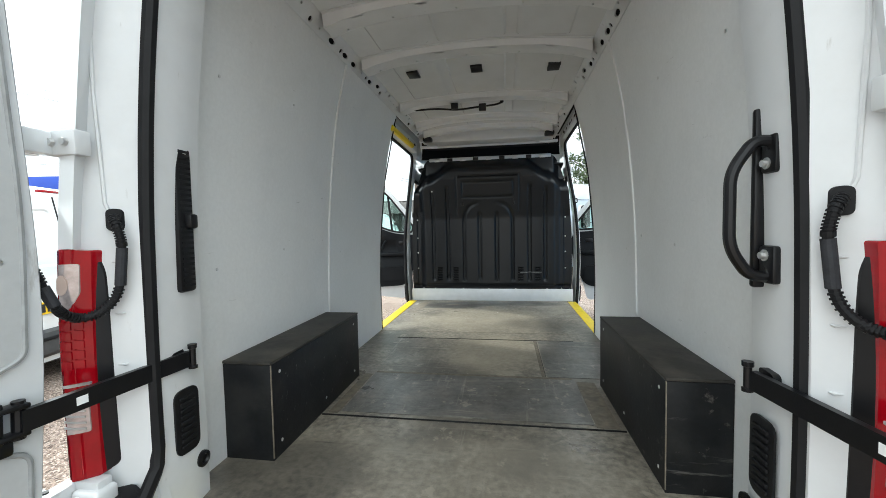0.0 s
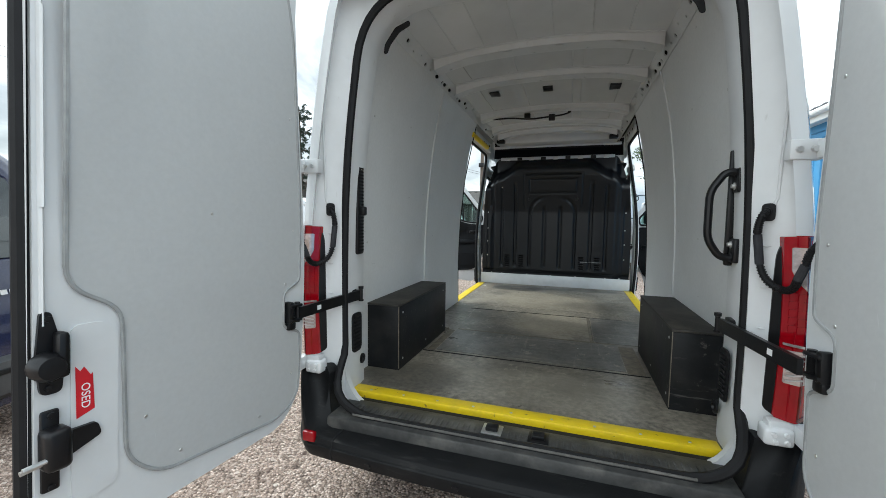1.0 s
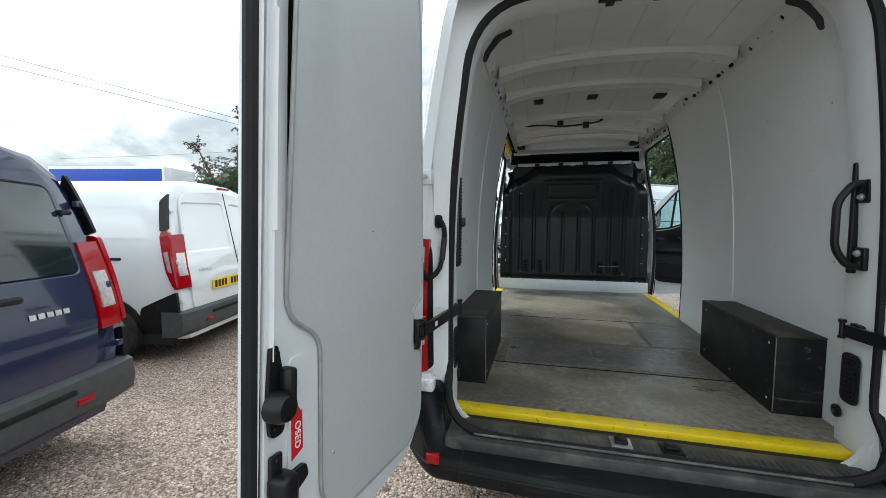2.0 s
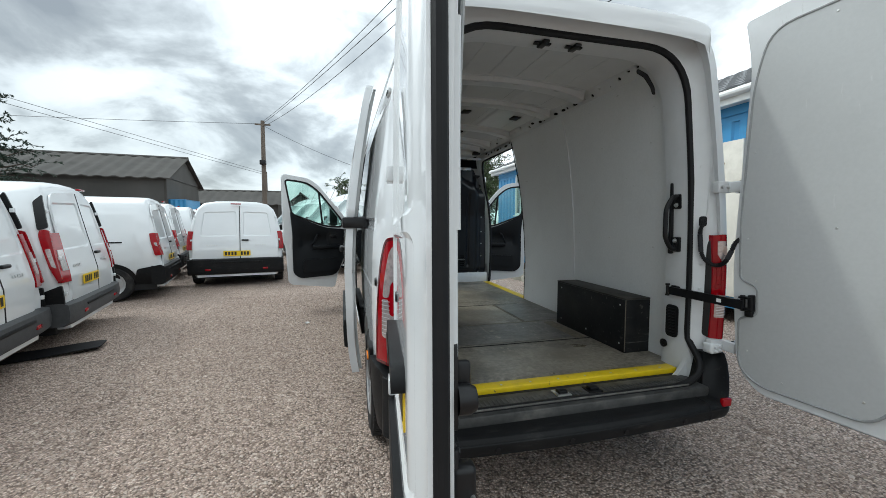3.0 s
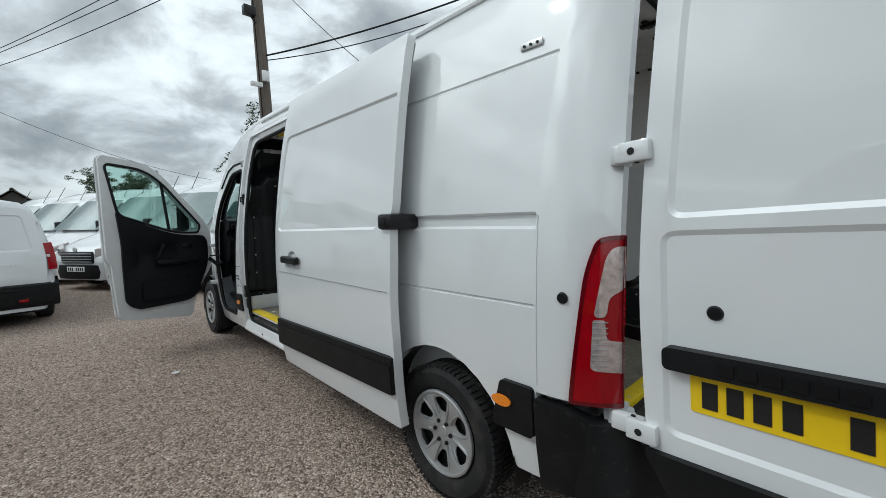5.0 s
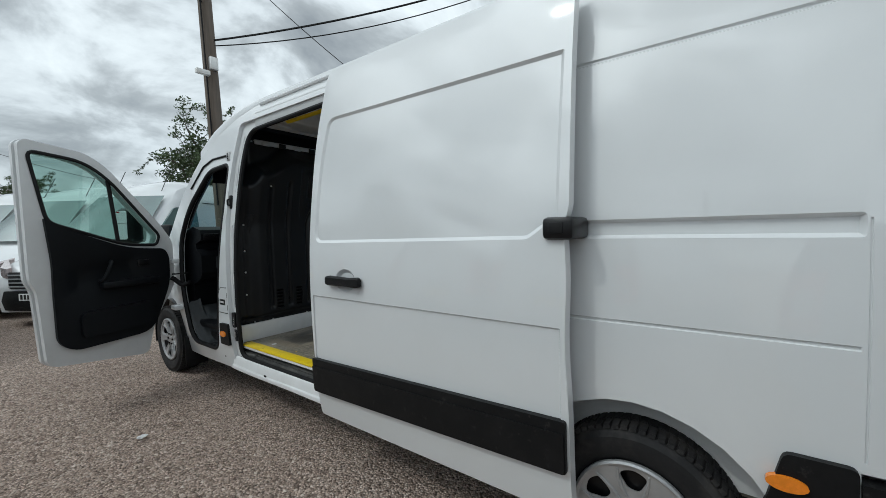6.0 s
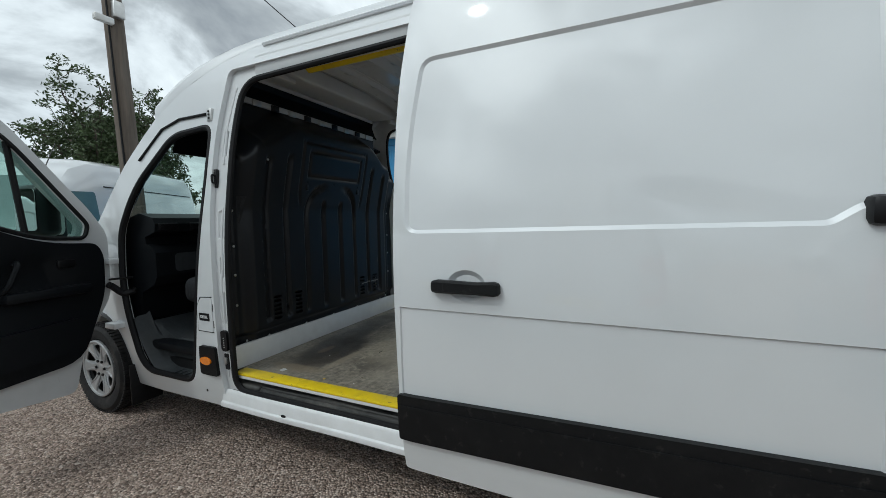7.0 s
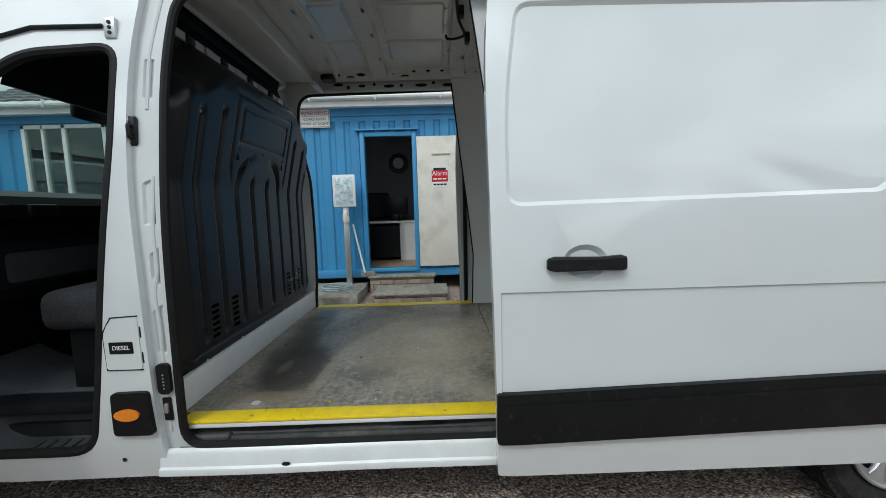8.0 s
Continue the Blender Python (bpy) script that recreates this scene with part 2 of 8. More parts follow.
FLOORDK = mat("dark_floor_board", (0.125, 0.12, 0.112), 0.40, grain=(26, 0.35), stain=(5.5, 0.7, (0.18, 0.16, 0.135)), bump=(70, 0.14), rough_vary=0.14)
WORN = mat("worn_brown_edge", (0.17, 0.145, 0.11), 0.7, grain=(30, 0.35), stain=(14, 0.7, (0.08, 0.074, 0.066)))


def scuff(m, colour, amount, stretch, low=0.60, high=0.67, turn=0.0, scale=1.0):
    """Adds long thin scratches or wipe marks of a colour over a material."""
    t = m.node_tree
    b = t.nodes["Principled BSDF"]
    where, lay_out, n, r, mx = (t.nodes.new("ShaderNode" + k) for k in ("TexCoord", "Mapping", "TexNoise", "ValToRGB", "MixRGB"))
    lay_out.inputs["Scale"].default_value = stretch
    lay_out.inputs["Rotation"].default_value = (0, 0, turn)
    n.inputs["Scale"].default_value, n.inputs["Detail"].default_value, n.inputs["Roughness"].default_value = scale, 6, 0.65
    t.links.new(where.outputs["Object"], lay_out.inputs["Vector"])
    t.links.new(lay_out.outputs[0], n.inputs["Vector"])
    r.color_ramp.elements[0].position, r.color_ramp.elements[1].position = low, high
    r.color_ramp.elements[0].color, r.color_ramp.elements[1].color = (0, 0, 0, 1), (amount, amount, amount, 1)
    t.links.new(n.outputs["Fac"], r.inputs[0])
    t.links.new(r.outputs[0], mx.inputs[0])
    mx.inputs[1].default_value, mx.inputs[2].default_value = b.inputs["Base Color"].default_value, (*colour, 1)
    if b.inputs["Base Color"].is_linked:
        t.links.new(b.inputs["Base Color"].links[0].from_socket, mx.inputs[1])
    t.links.new(mx.outputs[0], b.inputs["Base Color"])


def blotch(m, x, y, rx, ry, colour, amount, ragged=0.5, soft=0.35):
    """Lays one ragged stain on a floor, at a place in the van."""
    t = m.node_tree
    b = t.nodes["Principled BSDF"]
    where, n, wobble, lay_out, dist, r, mx = (t.nodes.new("ShaderNode" + k) for k in ("TexCoord", "TexNoise", "MixRGB", "Mapping", "VectorMath", "MapRange", "MixRGB"))
    n.inputs["Scale"].default_value, n.inputs["Detail"].default_value, n.inputs["Roughness"].default_value = 5.0, 7, 0.62
    t.links.new(where.outputs["Object"], n.inputs["Vector"])
    lay_out.vector_type = "TEXTURE"
    lay_out.inputs["Location"].default_value, lay_out.inputs["Scale"].default_value = (x, y, 0), (rx, ry, 1000)
    t.links.new(where.outputs["Object"], lay_out.inputs["Vector"])
    wobble.blend_type = "LINEAR_LIGHT"
    wobble.inputs[0].default_value = ragged
    t.links.new(lay_out.outputs[0], wobble.inputs[1])
    t.links.new(n.outputs["Color"], wobble.inputs[2])
    dist.operation = "LENGTH"
    t.links.new(wobble.outputs[0], dist.inputs[0])
    r.interpolation_type = "SMOOTHSTEP"
    r.inputs[1].default_value, r.inputs[2].default_value, r.inputs[3].default_value, r.inputs[4].default_value = 1.0 - soft, 1.0 + soft, amount, 0.0
    t.links.new(dist.outputs["Value"], r.inputs[0])
    t.links.new(r.outputs[0], mx.inputs[0])
    mx.inputs[2].default_value = (*colour, 1)
    t.links.new(b.inputs["Base Color"].links[0].from_socket, mx.inputs[1])
    t.links.new(mx.outputs[0], b.inputs["Base Color"])


for m in (FLOORM, FLOORDK):
    scuff(m, (0.34, 0.31, 0.26), 0.55, (2.0, 34, 1), 0.58, 0.68, 0.4)
    scuff(m, (0.30, 0.275, 0.235), 0.5, (30, 2.2, 1), 0.60, 0.68, -0.2)
    scuff(m, (0.04, 0.037, 0.032), 0.5, (4, 5, 1), 0.50, 0.72)
    scuff(m, (0.40, 0.37, 0.31), 0.6, (60, 60, 1), 0.66, 0.72)
    scuff(m, (0.42, 0.37, 0.29), 0.5, (13, 11, 1), 0.60, 0.66)
    scuff(m, (0.05, 0.044, 0.036), 0.6, (3.5, 80, 1), 0.655, 0.69, 0.9)
    scuff(m, (0.06, 0.052, 0.042), 0.55, (9, 7, 1), 0.57, 0.68, 0.3)
# Tan worn middle, dark oily patches by the bulkhead, pale scuffed spots.
for x, y, rx, ry, colour, amount in ((0.0, 2.75, 0.55, 0.5, (0.36, 0.315, 0.235), 0.45), (0.1, 1.75, 0.32, 0.4, (0.36, 0.315, 0.24), 0.5), (0.05, 0.35, 0.6, 0.22, (0.31, 0.28, 0.225), 0.4), (-0.6, 0.3, 0.3, 0.2, (0.05, 0.046, 0.038), 0.6), (0.5, 2.55, 0.3, 0.22, (0.07, 0.064, 0.054), 0.5), (-0.43, 3.36, 0.34, 0.17, (0.030, 0.026, 0.022), 0.9), (-0.12, 3.47, 0.32, 0.12, (0.036, 0.031, 0.026), 0.85), (0.45, 3.5, 0.35, 0.12, (0.05, 0.045, 0.038), 0.75), (-0.76, 3.36, 0.05, 0.2, (0.22, 0.175, 0.12), 0.6), (-0.55, 3.17, 0.2, 0.03, (0.27, 0.23, 0.17), 0.6), (-0.42, 3.42, 0.08, 0.03, (0.20, 0.15, 0.10), 0.6)):
    blotch(FLOORM, x, y, rx, ry, colour, amount, 0.35, 0.3)
scuff(BOXBLK, (0.16, 0.15, 0.14), 0.5, (3, 40, 26), 0.63, 0.70)
scuff(BOXBLK, (0.22, 0.20, 0.18), 0.6, (9, 9, 9), 0.64, 0.72, 0.0)
scuff(PLASTIC, (0.08, 0.077, 0.072), 0.25, (7, 30, 30), 0.60, 0.70)
scuff(SILLPAINT, (0.12, 0.11, 0.1), 0.8, (40, 26, 40), 0.735, 0.75)
scuff(SILLPAINT, (0.40, 0.38, 0.35), 0.5, (6, 3, 60), 0.66, 0.74)
scuff(YELLOW, (0.13, 0.105, 0.05), 0.75, (26, 26, 20), 0.63, 0.68)
scuff(YELLOW, (0.2, 0.15, 0.04), 0.5, (5, 60, 5), 0.64, 0.70)
scuff(LINING, (0.36, 0.36, 0.355), 0.5, (1, 9, 50), 0.68, 0.72)
scuff(DOORBOARD, (0.62, 0.63, 0.63), 0.5, (40, 3, 3.5), 0.68, 0.74)
scuff(INNER, (0.40, 0.39, 0.37), 0.5, (22, 22, 5), 0.66, 0.72)

# ---- mesh helpers ----


PLACED = [Matrix.Identity(4)]


def part(name, bm, material, parent=None, label="", smooth=30.0):
    """Links a mesh under its thing, laid out by the section's own placement."""
    me = bpy.data.meshes.new(name)
    bm.transform(PLACED[0])
    bmesh.ops.recalc_face_normals(bm, faces=bm.faces)
    bm.to_mesh(me)
    bm.free()
    me.materials.append(material)
    if smooth:
        me.polygons.foreach_set("use_smooth", [True] * len(me.polygons))
        me.set_sharp_from_angle(angle=radians(smooth))
    ob = new(name, me)
    ob.parent = parent
    if label:
        tagged(ob, label)
    return ob


def thing(name, label, category, group="", kind="", at=None):
    ob = new(name)
    ob.empty_display_size = 0.1
    if at is not None:
        ob.matrix_basis = at
    return tagged(ob, label, category, group, kind)


def rbox(x0, x1, y0, y1, z0, z1, r=0.0, seg=2, bm=None):
    one = bmesh.new()
    bmesh.ops.create_cube(one, size=1.0)
    for v in one.verts:
        v.co = Vector(((x0 + x1) / 2 + v.co.x * (x1 - x0), (y0 + y1) / 2 + v.co.y * (y1 - y0), (z0 + z1) / 2 + v.co.z * (z1 - z0)))
    if r:
        bmesh.ops.bevel(one, geom=list(one.edges), offset=r, segments=seg, profile=0.5, affect="EDGES")
    return merge(bm, one)


def merge(bm, other):
    """Adds the mesh other to bm (or returns it when there is none yet)."""
    if bm is None:
        return other
    me = bpy.data.meshes.new("joined")
    other.to_mesh(me)
    other.free()
    bm.from_mesh(me)
    bpy.data.meshes.remove(me)
    return bm


def tube(pts, r, n=8, bm=None, closed=False, flat=1.0):
    bm = bm or bmesh.new()
    pts = [Vector(p) for p in pts]
    rings = []
    count = len(pts)
    side = None
    for i, p in enumerate(pts):
        a = pts[(i - 1) % count] if closed or i else p
        b = pts[(i + 1) % count] if closed or i < count - 1 else p
        d = (b - a).normalized()
        if side is None:
            side = d.orthogonal().normalized()
        side = (side - d * side.dot(d)).normalized()
        up = d.cross(side)
        rad = r[i] if isinstance(r, (list, tuple)) else r
        rings.append([bm.verts.new(p + (side * math.cos(t) + up * math.sin(t) * flat) * rad) for t in (2 * math.pi * k / n for k in range(n))])
    for i in range(count if closed else count - 1):
        a, b = rings[i], rings[(i + 1) % count]
        for k in range(n):
            bm.faces.new((a[k], a[(k + 1) % n], b[(k + 1) % n], b[k]))
    if not closed:
        bm.faces.new(rings[0][::-1])
        bm.faces.new(rings[-1])
    return bm


def loft(rings, bm=None, cap=True, wrap=True):
    bm = bm or bmesh.new()
    rows = [[bm.verts.new(p) for p in ring] for ring in rings]
    n = len(rows[0])
    for a, b in zip(rows, rows[1:]):
        for k in range(n if wrap else n - 1):
            bm.faces.new((a[k], a[(k + 1) % n], b[(k + 1) % n], b[k]))
    if cap:
        bm.faces.new(rows[0][::-1])
        bm.faces.new(rows[-1])
    return bm


def rounded(pts, r, n=5):
    """The outline pts with its corners rounded; r is one radius or one for each corner."""
    out = []
    count = len(pts)
    for i, p in enumerate(pts):
        p, a, b = Vector(p), Vector(pts[i - 1]), Vector(pts[(i + 1) % count])
        rad = r[i] if isinstance(r, (list, tuple)) else r
        u, v = (a - p), (b - p)
        t = min(rad, u.length * 0.48, v.length * 0.48)
        if t < 1e-4:
            out.append(tuple(p))
            continue
        s, e = p + u.normalized() * t, p + v.normalized() * t
        for k in range(n + 1):
            f = k / n
            out.append(tuple((1 - f) ** 2 * s + 2 * f * (1 - f) * p + f * f * e))
    return out


def rect(u0, u1, v0, v1, r=0.0, n=4):
    return rounded([(u0, v0), (u1, v0), (u1, v1), (u0, v1)], r, n) if r else [(u0, v0), (u1, v0), (u1, v1), (u0, v1)]


def oval(u, v, ru, rv, n=12):
    return [(u + ru * math.cos(2 * math.pi * k / n), v + rv * math.sin(2 * math.pi * k / n)) for k in range(n)]


def inset(loop, d):
    """The outline moved inwards by d along its corner bisectors."""
    pts = [Vector(p) for p in loop]
    area = sum(a.x * b.y - b.x * a.y for a, b in zip(pts, pts[1:] + pts[:1]))
    s = 1 if area > 0 else -1
    out = []
    for i, p in enumerate(pts):
        a, b = pts[i - 1], pts[(i + 1) % len(pts)]
        t = (b - a).normalized()
        out.append((p.x - t.y * d * s, p.y + t.x * d * s))
    return out


def fill(bm, outer, holes, depth):
    edges = []
    for loop in (outer, *holes):
        vs = [bm.verts.new((u, v, depth)) for u, v in loop]
        edges += [bm.edges.new((vs[i], vs[(i + 1) % len(vs)])) for i in range(len(vs))]
    bmesh.ops.triangle_fill(bm, use_beauty=True, use_dissolve=False, edges=edges, normal=(0, 0, 1))


def sheet(outer, holes, f, thick, cu=(), cv=(), presses=()):
    """A pressed sheet: an outline with holes in (u, v), laid out by f(u, v, depth), thick deep. presses: (outline, width of the slope, depth)."""
    bm = bmesh.new()
    fill(bm, outer, list(holes) + [p[0] for p in presses], 0.0)
    for loop, slope, depth in presses:
        inner = inset(loop, slope)
        a = [bm.verts.new((u, v, 0.0)) for u, v in loop]
        b = [bm.verts.new((u, v, depth)) for u, v in inner]
        for k in range(len(a)):
            bm.faces.new((a[k], a[(k + 1) % len(a)], b[(k + 1) % len(a)], b[k]))
        fill(bm, inner, (), depth)
    bmesh.ops.remove_doubles(bm, verts=bm.verts, dist=1e-5)
    for axis, cuts in ((0, cu), (1, cv)):
        for c in cuts:
            co, no = Vector((0, 0, 0)), Vector((0, 0, 0))
            co[axis], no[axis] = c, 1.0
            bmesh.ops.bisect_plane(bm, geom=bm.verts[:] + bm.edges[:] + bm.faces[:], dist=1e-5, plane_co=co, plane_no=no)
    bmesh.ops.recalc_face_normals(bm, faces=bm.faces)
    front = bm.verts[:]
    flat = {v: v.co.copy() for v in front}
    if thick:
        made = bmesh.ops.extrude_face_region(bm, geom=bm.faces[:], use_keep_orig=True)
        back = [g for g in made["geom"] if isinstance(g, bmesh.types.BMVert)]
        for v in back:
            v.co = f(v.co.x, v.co.y, v.co.z + thick)
    for v, c in flat.items():
        v.co = f(c.x, c.y, c.z)
    return bm


def flat_x(x, s=1):
    """Lays a sheet in the plane x, its depth along s."""
    return lambda u, v, d: Vector((x + s * d, u, v))


def flat_y(y, s=1):
    return lambda u, v, d: Vector((u, y + s * d, v))


def flat_z(z, s=-1):
    return lambda u, v, d: Vector((u, v, z + s * d))


def lathe(profile, n=32, bm=None, centre=(0, 0, 0), axis="x", closed=False):
    """Turns (radius, along) points round the axis."""
    rings = []
    for k in range(n):
        t = 2 * math.pi * k / n
        ring = []
        for r, h in profile:
            c, s = r * math.cos(t), r * math.sin(t)
            p = {"x": (h, c, s), "y": (c, h, s), "z": (c, s, h)}[axis]
            ring.append(Vector(p) + Vector(centre))
        rings.append(ring)
    rings.append(rings[0])
    out = loft(rings, bm, cap=False, wrap=closed)
    bmesh.ops.remove_doubles(out, verts=out.verts, dist=1e-5)
    return out


def lerp_table(table, x):
    for (a, va), (b, vb) in zip(table, table[1:]):
        if x <= b:
            t = max(0.0, (x - a) / (b - a))
            return va + (vb - va) * t
    return table[-1][1]


def smooth_table(table, x):
    for i, ((a, va), (b, vb)) in enumerate(zip(table, table[1:])):
        if x <= b or i == len(table) - 2:
            t = min(1.0, max(0.0, (x - a) / (b - a)))
            m0 = (vb - table[i - 1][1]) / (b - table[i - 1][0]) if i else (vb - va) / (b - a)
            m1 = (table[i + 2][1] - va) / (table[i + 2][0] - a) if i + 2 < len(table) else (vb - va) / (b - a)
            h = b - a
            return (2 * t**3 - 3 * t**2 + 1) * va + (t**3 - 2 * t**2 + t) * h * m0 + (-2 * t**3 + 3 * t**2) * vb + (t**3 - t**2) * h * m1


def lettering(name, body, size, material, m, parent, label="", wide=1.0):
    cu = bpy.data.curves.new(name, "FONT")
    cu.body, cu.size, cu.extrude, cu.align_x, cu.align_y = body, size, 0.0008, "CENTER", "CENTER"
    tmp = bpy.data.objects.new(name + "_draft", cu)
    me = bpy.data.meshes.new_from_object(tmp)
    bpy.data.objects.remove(tmp)
    me.materials.clear()
    me.materials.append(material)
    ob = new(name, me)
    ob.parent = parent
    ob.matrix_basis = m @ Matrix.Diagonal((wide, 1, 1, 1))
    if label:
        tagged(ob, label)
    return ob


def bars(name, count, u0, u1, v0, v1, f, material, parent, gap=0.3, depth=0.002):
    """Plain upright bars, one for each sign of writing that is not lettered."""
    w = (u1 - u0) / count
    for k in range(count):
        if count > 5 and k == count // 2 and name == "plate_bar":
            continue
        part(name, sheet(rect(u0 + (k + gap / 2) * w, u0 + (k + 1 - gap / 2) * w, v0, v1), (), f, -depth), material, parent, smooth=0)


def steps(a, b, n):
    return [a + (b - a) * k / n for k in range(n + 1)]

# ---- the panel van ----
FLOOR = 0.476
STEP_FLOOR = 0.494
PLAIN = Matrix.Identity(4)
REAR_FRAME = Matrix.Translation((0, 0.02, 0.014)) @ Matrix.Diagonal((1, 1, 1.008, 1))
LOAD_SPACE = Matrix.Translation((0, 0.03, 0.014)) @ Matrix.Diagonal((1, 1.01, 1.008, 1))
BODY = [(0.25, 0.985), (0.45, 1.02), (0.70, 1.035), (1.05, 1.04), (1.35, 1.028), (1.65, 0.995), (1.95, 0.953), (2.15, 0.918), (2.3, 0.886), (2.42, 0.83), (2.5, 0.74)]
van = thing("panel_van", "white high-roof panel van with all doors open, standing on gravel", "van")


def ridge(t):
    t = min(1.0, max(0.0, t))
    return t * t * (3 - 2 * t)


def half(y, z):
    """Half the body's width at a place along it and a height."""
    x = smooth_table(BODY, z)
    if y < 0.12:
        x -= 0.115 * ((0.12 - y) / 0.31) ** 2
    if y > 4.2:
        x -= 0.24 * ((y - 4.2) / 1.65) ** 2
    return x


def side_map(s, out=0.0):
    return lambda u, v, d: Vector((s * (half(u, v) + out - d), u, v))


def arch(cy, r, a0, a1, n=14, cz=0.335):
    return [(cy + r * math.cos(radians(a)), cz + r * math.sin(radians(a))) for a in steps(a0, a1, n)]


CORNER_DROP = 0.018
HINGES = (0.685, 1.593)


def lamp_map(s, out=0.0):
    """Round the rear corner: u in metres from the corner, forwards along the side above 0, towards the door below 0."""
    def f(u, v, d):
        y = max(u, 0.0) * 0.86 - 0.165
        turn = min(1.0, max(0.0, (u + 0.025) / 0.05))
        pull = 0.012 * max(0.0, 1 - abs(u) / 0.03) ** 2
        x = half(max(y, -0.15), v) - 0.006 + 0.020 * min(1.0, max(u, 0.0) / 0.08) + 0.8 * min(u, 0.0)
        y += 0.85 * max(-u - 0.008, 0.0)
        nx, ny = turn, turn - 1.0
        n = math.hypot(nx, ny)
        k = out - d - pull
        return Vector((s * (x + nx / n * k), y + ny / n * k, v - CORNER_DROP))
    return f


AXLE_R, AXLE_F = 0.693, 5.065
outline = [(-0.085, 0.72), (0.135, 0.72), (0.118, 0.36), (AXLE_R - 0.45, 0.355)] + arch(AXLE_R, 0.44, 175, 5)
outline += [(AXLE_R + 0.45, 0.32), (3.55, 0.285), (4.615, 0.275)] + arch(AXLE_F, 0.405, 186, 0) + [(5.47, 0.34), (5.78, 0.36)]
outline += [(5.86, 0.6), (5.8, 0.95), (5.55, 1.12), (5.2, 1.32), (5.0, 1.46), (4.66, 1.80), (4.32, 2.08), (4.05, 2.24), (3.72, 2.36), (3.45, 2.42), (-0.13, 2.42), (-0.142, 2.25), (-0.145, 1.325), (-0.085, 1.315)]
CAB_HOLE = rounded([(3.735, 1.985), (4.12, 1.965), (4.53, 1.64), (4.69, 1.36), (4.70, 0.9), (4.52, 0.39), (3.935, 0.395), (3.872, 0.7), (3.805, 1.15), (3.755, 1.55)], [0.09, 0.1, 0.2, 0.08, 0.3, 0.15, 0.12, 0.2, 0.3, 0.3], 6)
SLIDE_HOLE = rounded([(2.32, 0.398), (3.61, 0.40), (3.594, 0.9), (3.592, 1.45), (3.585, 1.9), (3.54, 2.215), (2.32, 2.235)], [0.05, 0.10, 0.3, 0.4, 0.3, 0.13, 0.05], 6)
SLIDE_OUT = rounded([(2.28, 0.31), (3.675, 0.31), (3.682, 0.62), (3.686, 1.10), (3.708, 1.54), (3.70, 1.9), (3.64, 2.29), (2.28, 2.29)], [0.02, 0.01, 0.02, 0.2, 0.3, 0.2, 0.04, 0.02], 5)
HOLES = {-1: (SLIDE_HOLE, SLIDE_OUT), 1: ([(u + (0.07 + 0.075 * ridge((v - 1.55) / 0.5) if u > 3 else 0), v + 0.075 * ridge((v - 1.9) / 0.3)) for u, v in SLIDE_HOLE], [(u + (0.045 + 0.06 * ridge((v - 1.55) / 0.5) if u > 3 else 0), v + 0.07 * ridge((v - 1.9) / 0.3)) for u, v in SLIDE_OUT])}
CAB_HOLES = {-1: CAB_HOLE, 1: [(u + (0.10 if u < 4.0 else 0.0), v) for u, v in CAB_HOLE]}
RAIL = rect(0.135, 2.22, 1.348, 1.415, 0.012, 3)
SWAGE = rect(0.14, 2.22, 1.048, 1.062, 0.004, 2)
UPPER = rect(0.085, 2.22, 1.998, 2.016, 0.006, 2)
SEAM = [(0.124, 0.75), (0.130, 0.75), (0.130, 1.40), (0.124, 1.40)]
for s, where in ((-1, "left"), (1, "right")):
    bm = sheet(outline, [CAB_HOLES[s], HOLES[s][1]], side_map(s), 0.045, [-0.15, -0.1, -0.05, 0, 0.05, 4.3, 4.6, 4.9, 5.2, 5.5, 5.7], steps(0.35, 2.4, 24), [(RAIL, 0.012, 0.022), (SWAGE, 0.003, 0.006), (UPPER, 0.006, 0.008), (SEAM, 0.0012, 0.004)])
    part("side_panel", bm, PAINT, van, "white painted side of the body", 25)
    part("opening_flange", sheet(inset(HOLES[s][1], -0.008), [HOLES[s][0]], side_map(s, -0.03), 0.02, (), steps(0.35, 2.25, 20), [] if s > 0 else [(rounded(list(q), 0.008, 3), 0.008, 0.009) for q in (((3.628, 0.80), (3.666, 0.80), (3.668, 0.97), (3.625, 1.0)), ((3.625, 1.06), (3.66, 1.10), (3.66, 1.19), (3.622, 1.22)), ((3.625, 1.30), (3.672, 1.30), (3.672, 1.46), (3.625, 1.48)), ((3.628, 1.78), (3.668, 1.78), (3.66, 1.93), (3.62, 1.93)))]), INNER, van, "white pressed flange round the sliding door opening", 25)

# Roof, in rings from the rear to the windscreen.
ROOF_EDGE = [(-0.2, 2.4), (3.45, 2.42), (3.72, 2.36), (4.05, 2.24), (4.32, 2.08)]
ROOF_TOP = [(-0.2, 2.475), (0.0, 2.5), (3.3, 2.52), (3.7, 2.50), (4.1, 2.40), (4.42, 2.2)]


def roof_ring(y, drop):
    ze, zt, ring = lerp_table(ROOF_EDGE, y), smooth_table(ROOF_TOP, y), []
    xe = half(y, ze)
    for k in range(25):
        a = math.pi * k / 24
        c, sn = math.cos(a), math.sin(a)
        bow = 0.06 * sn if y > 3.5 else 0.0
        ring.append(Vector((xe * math.copysign(abs(c) ** 0.55, c), y + bow * (y - 3.5), ze + (zt - ze) * sn**0.55 - drop)))
    return ring


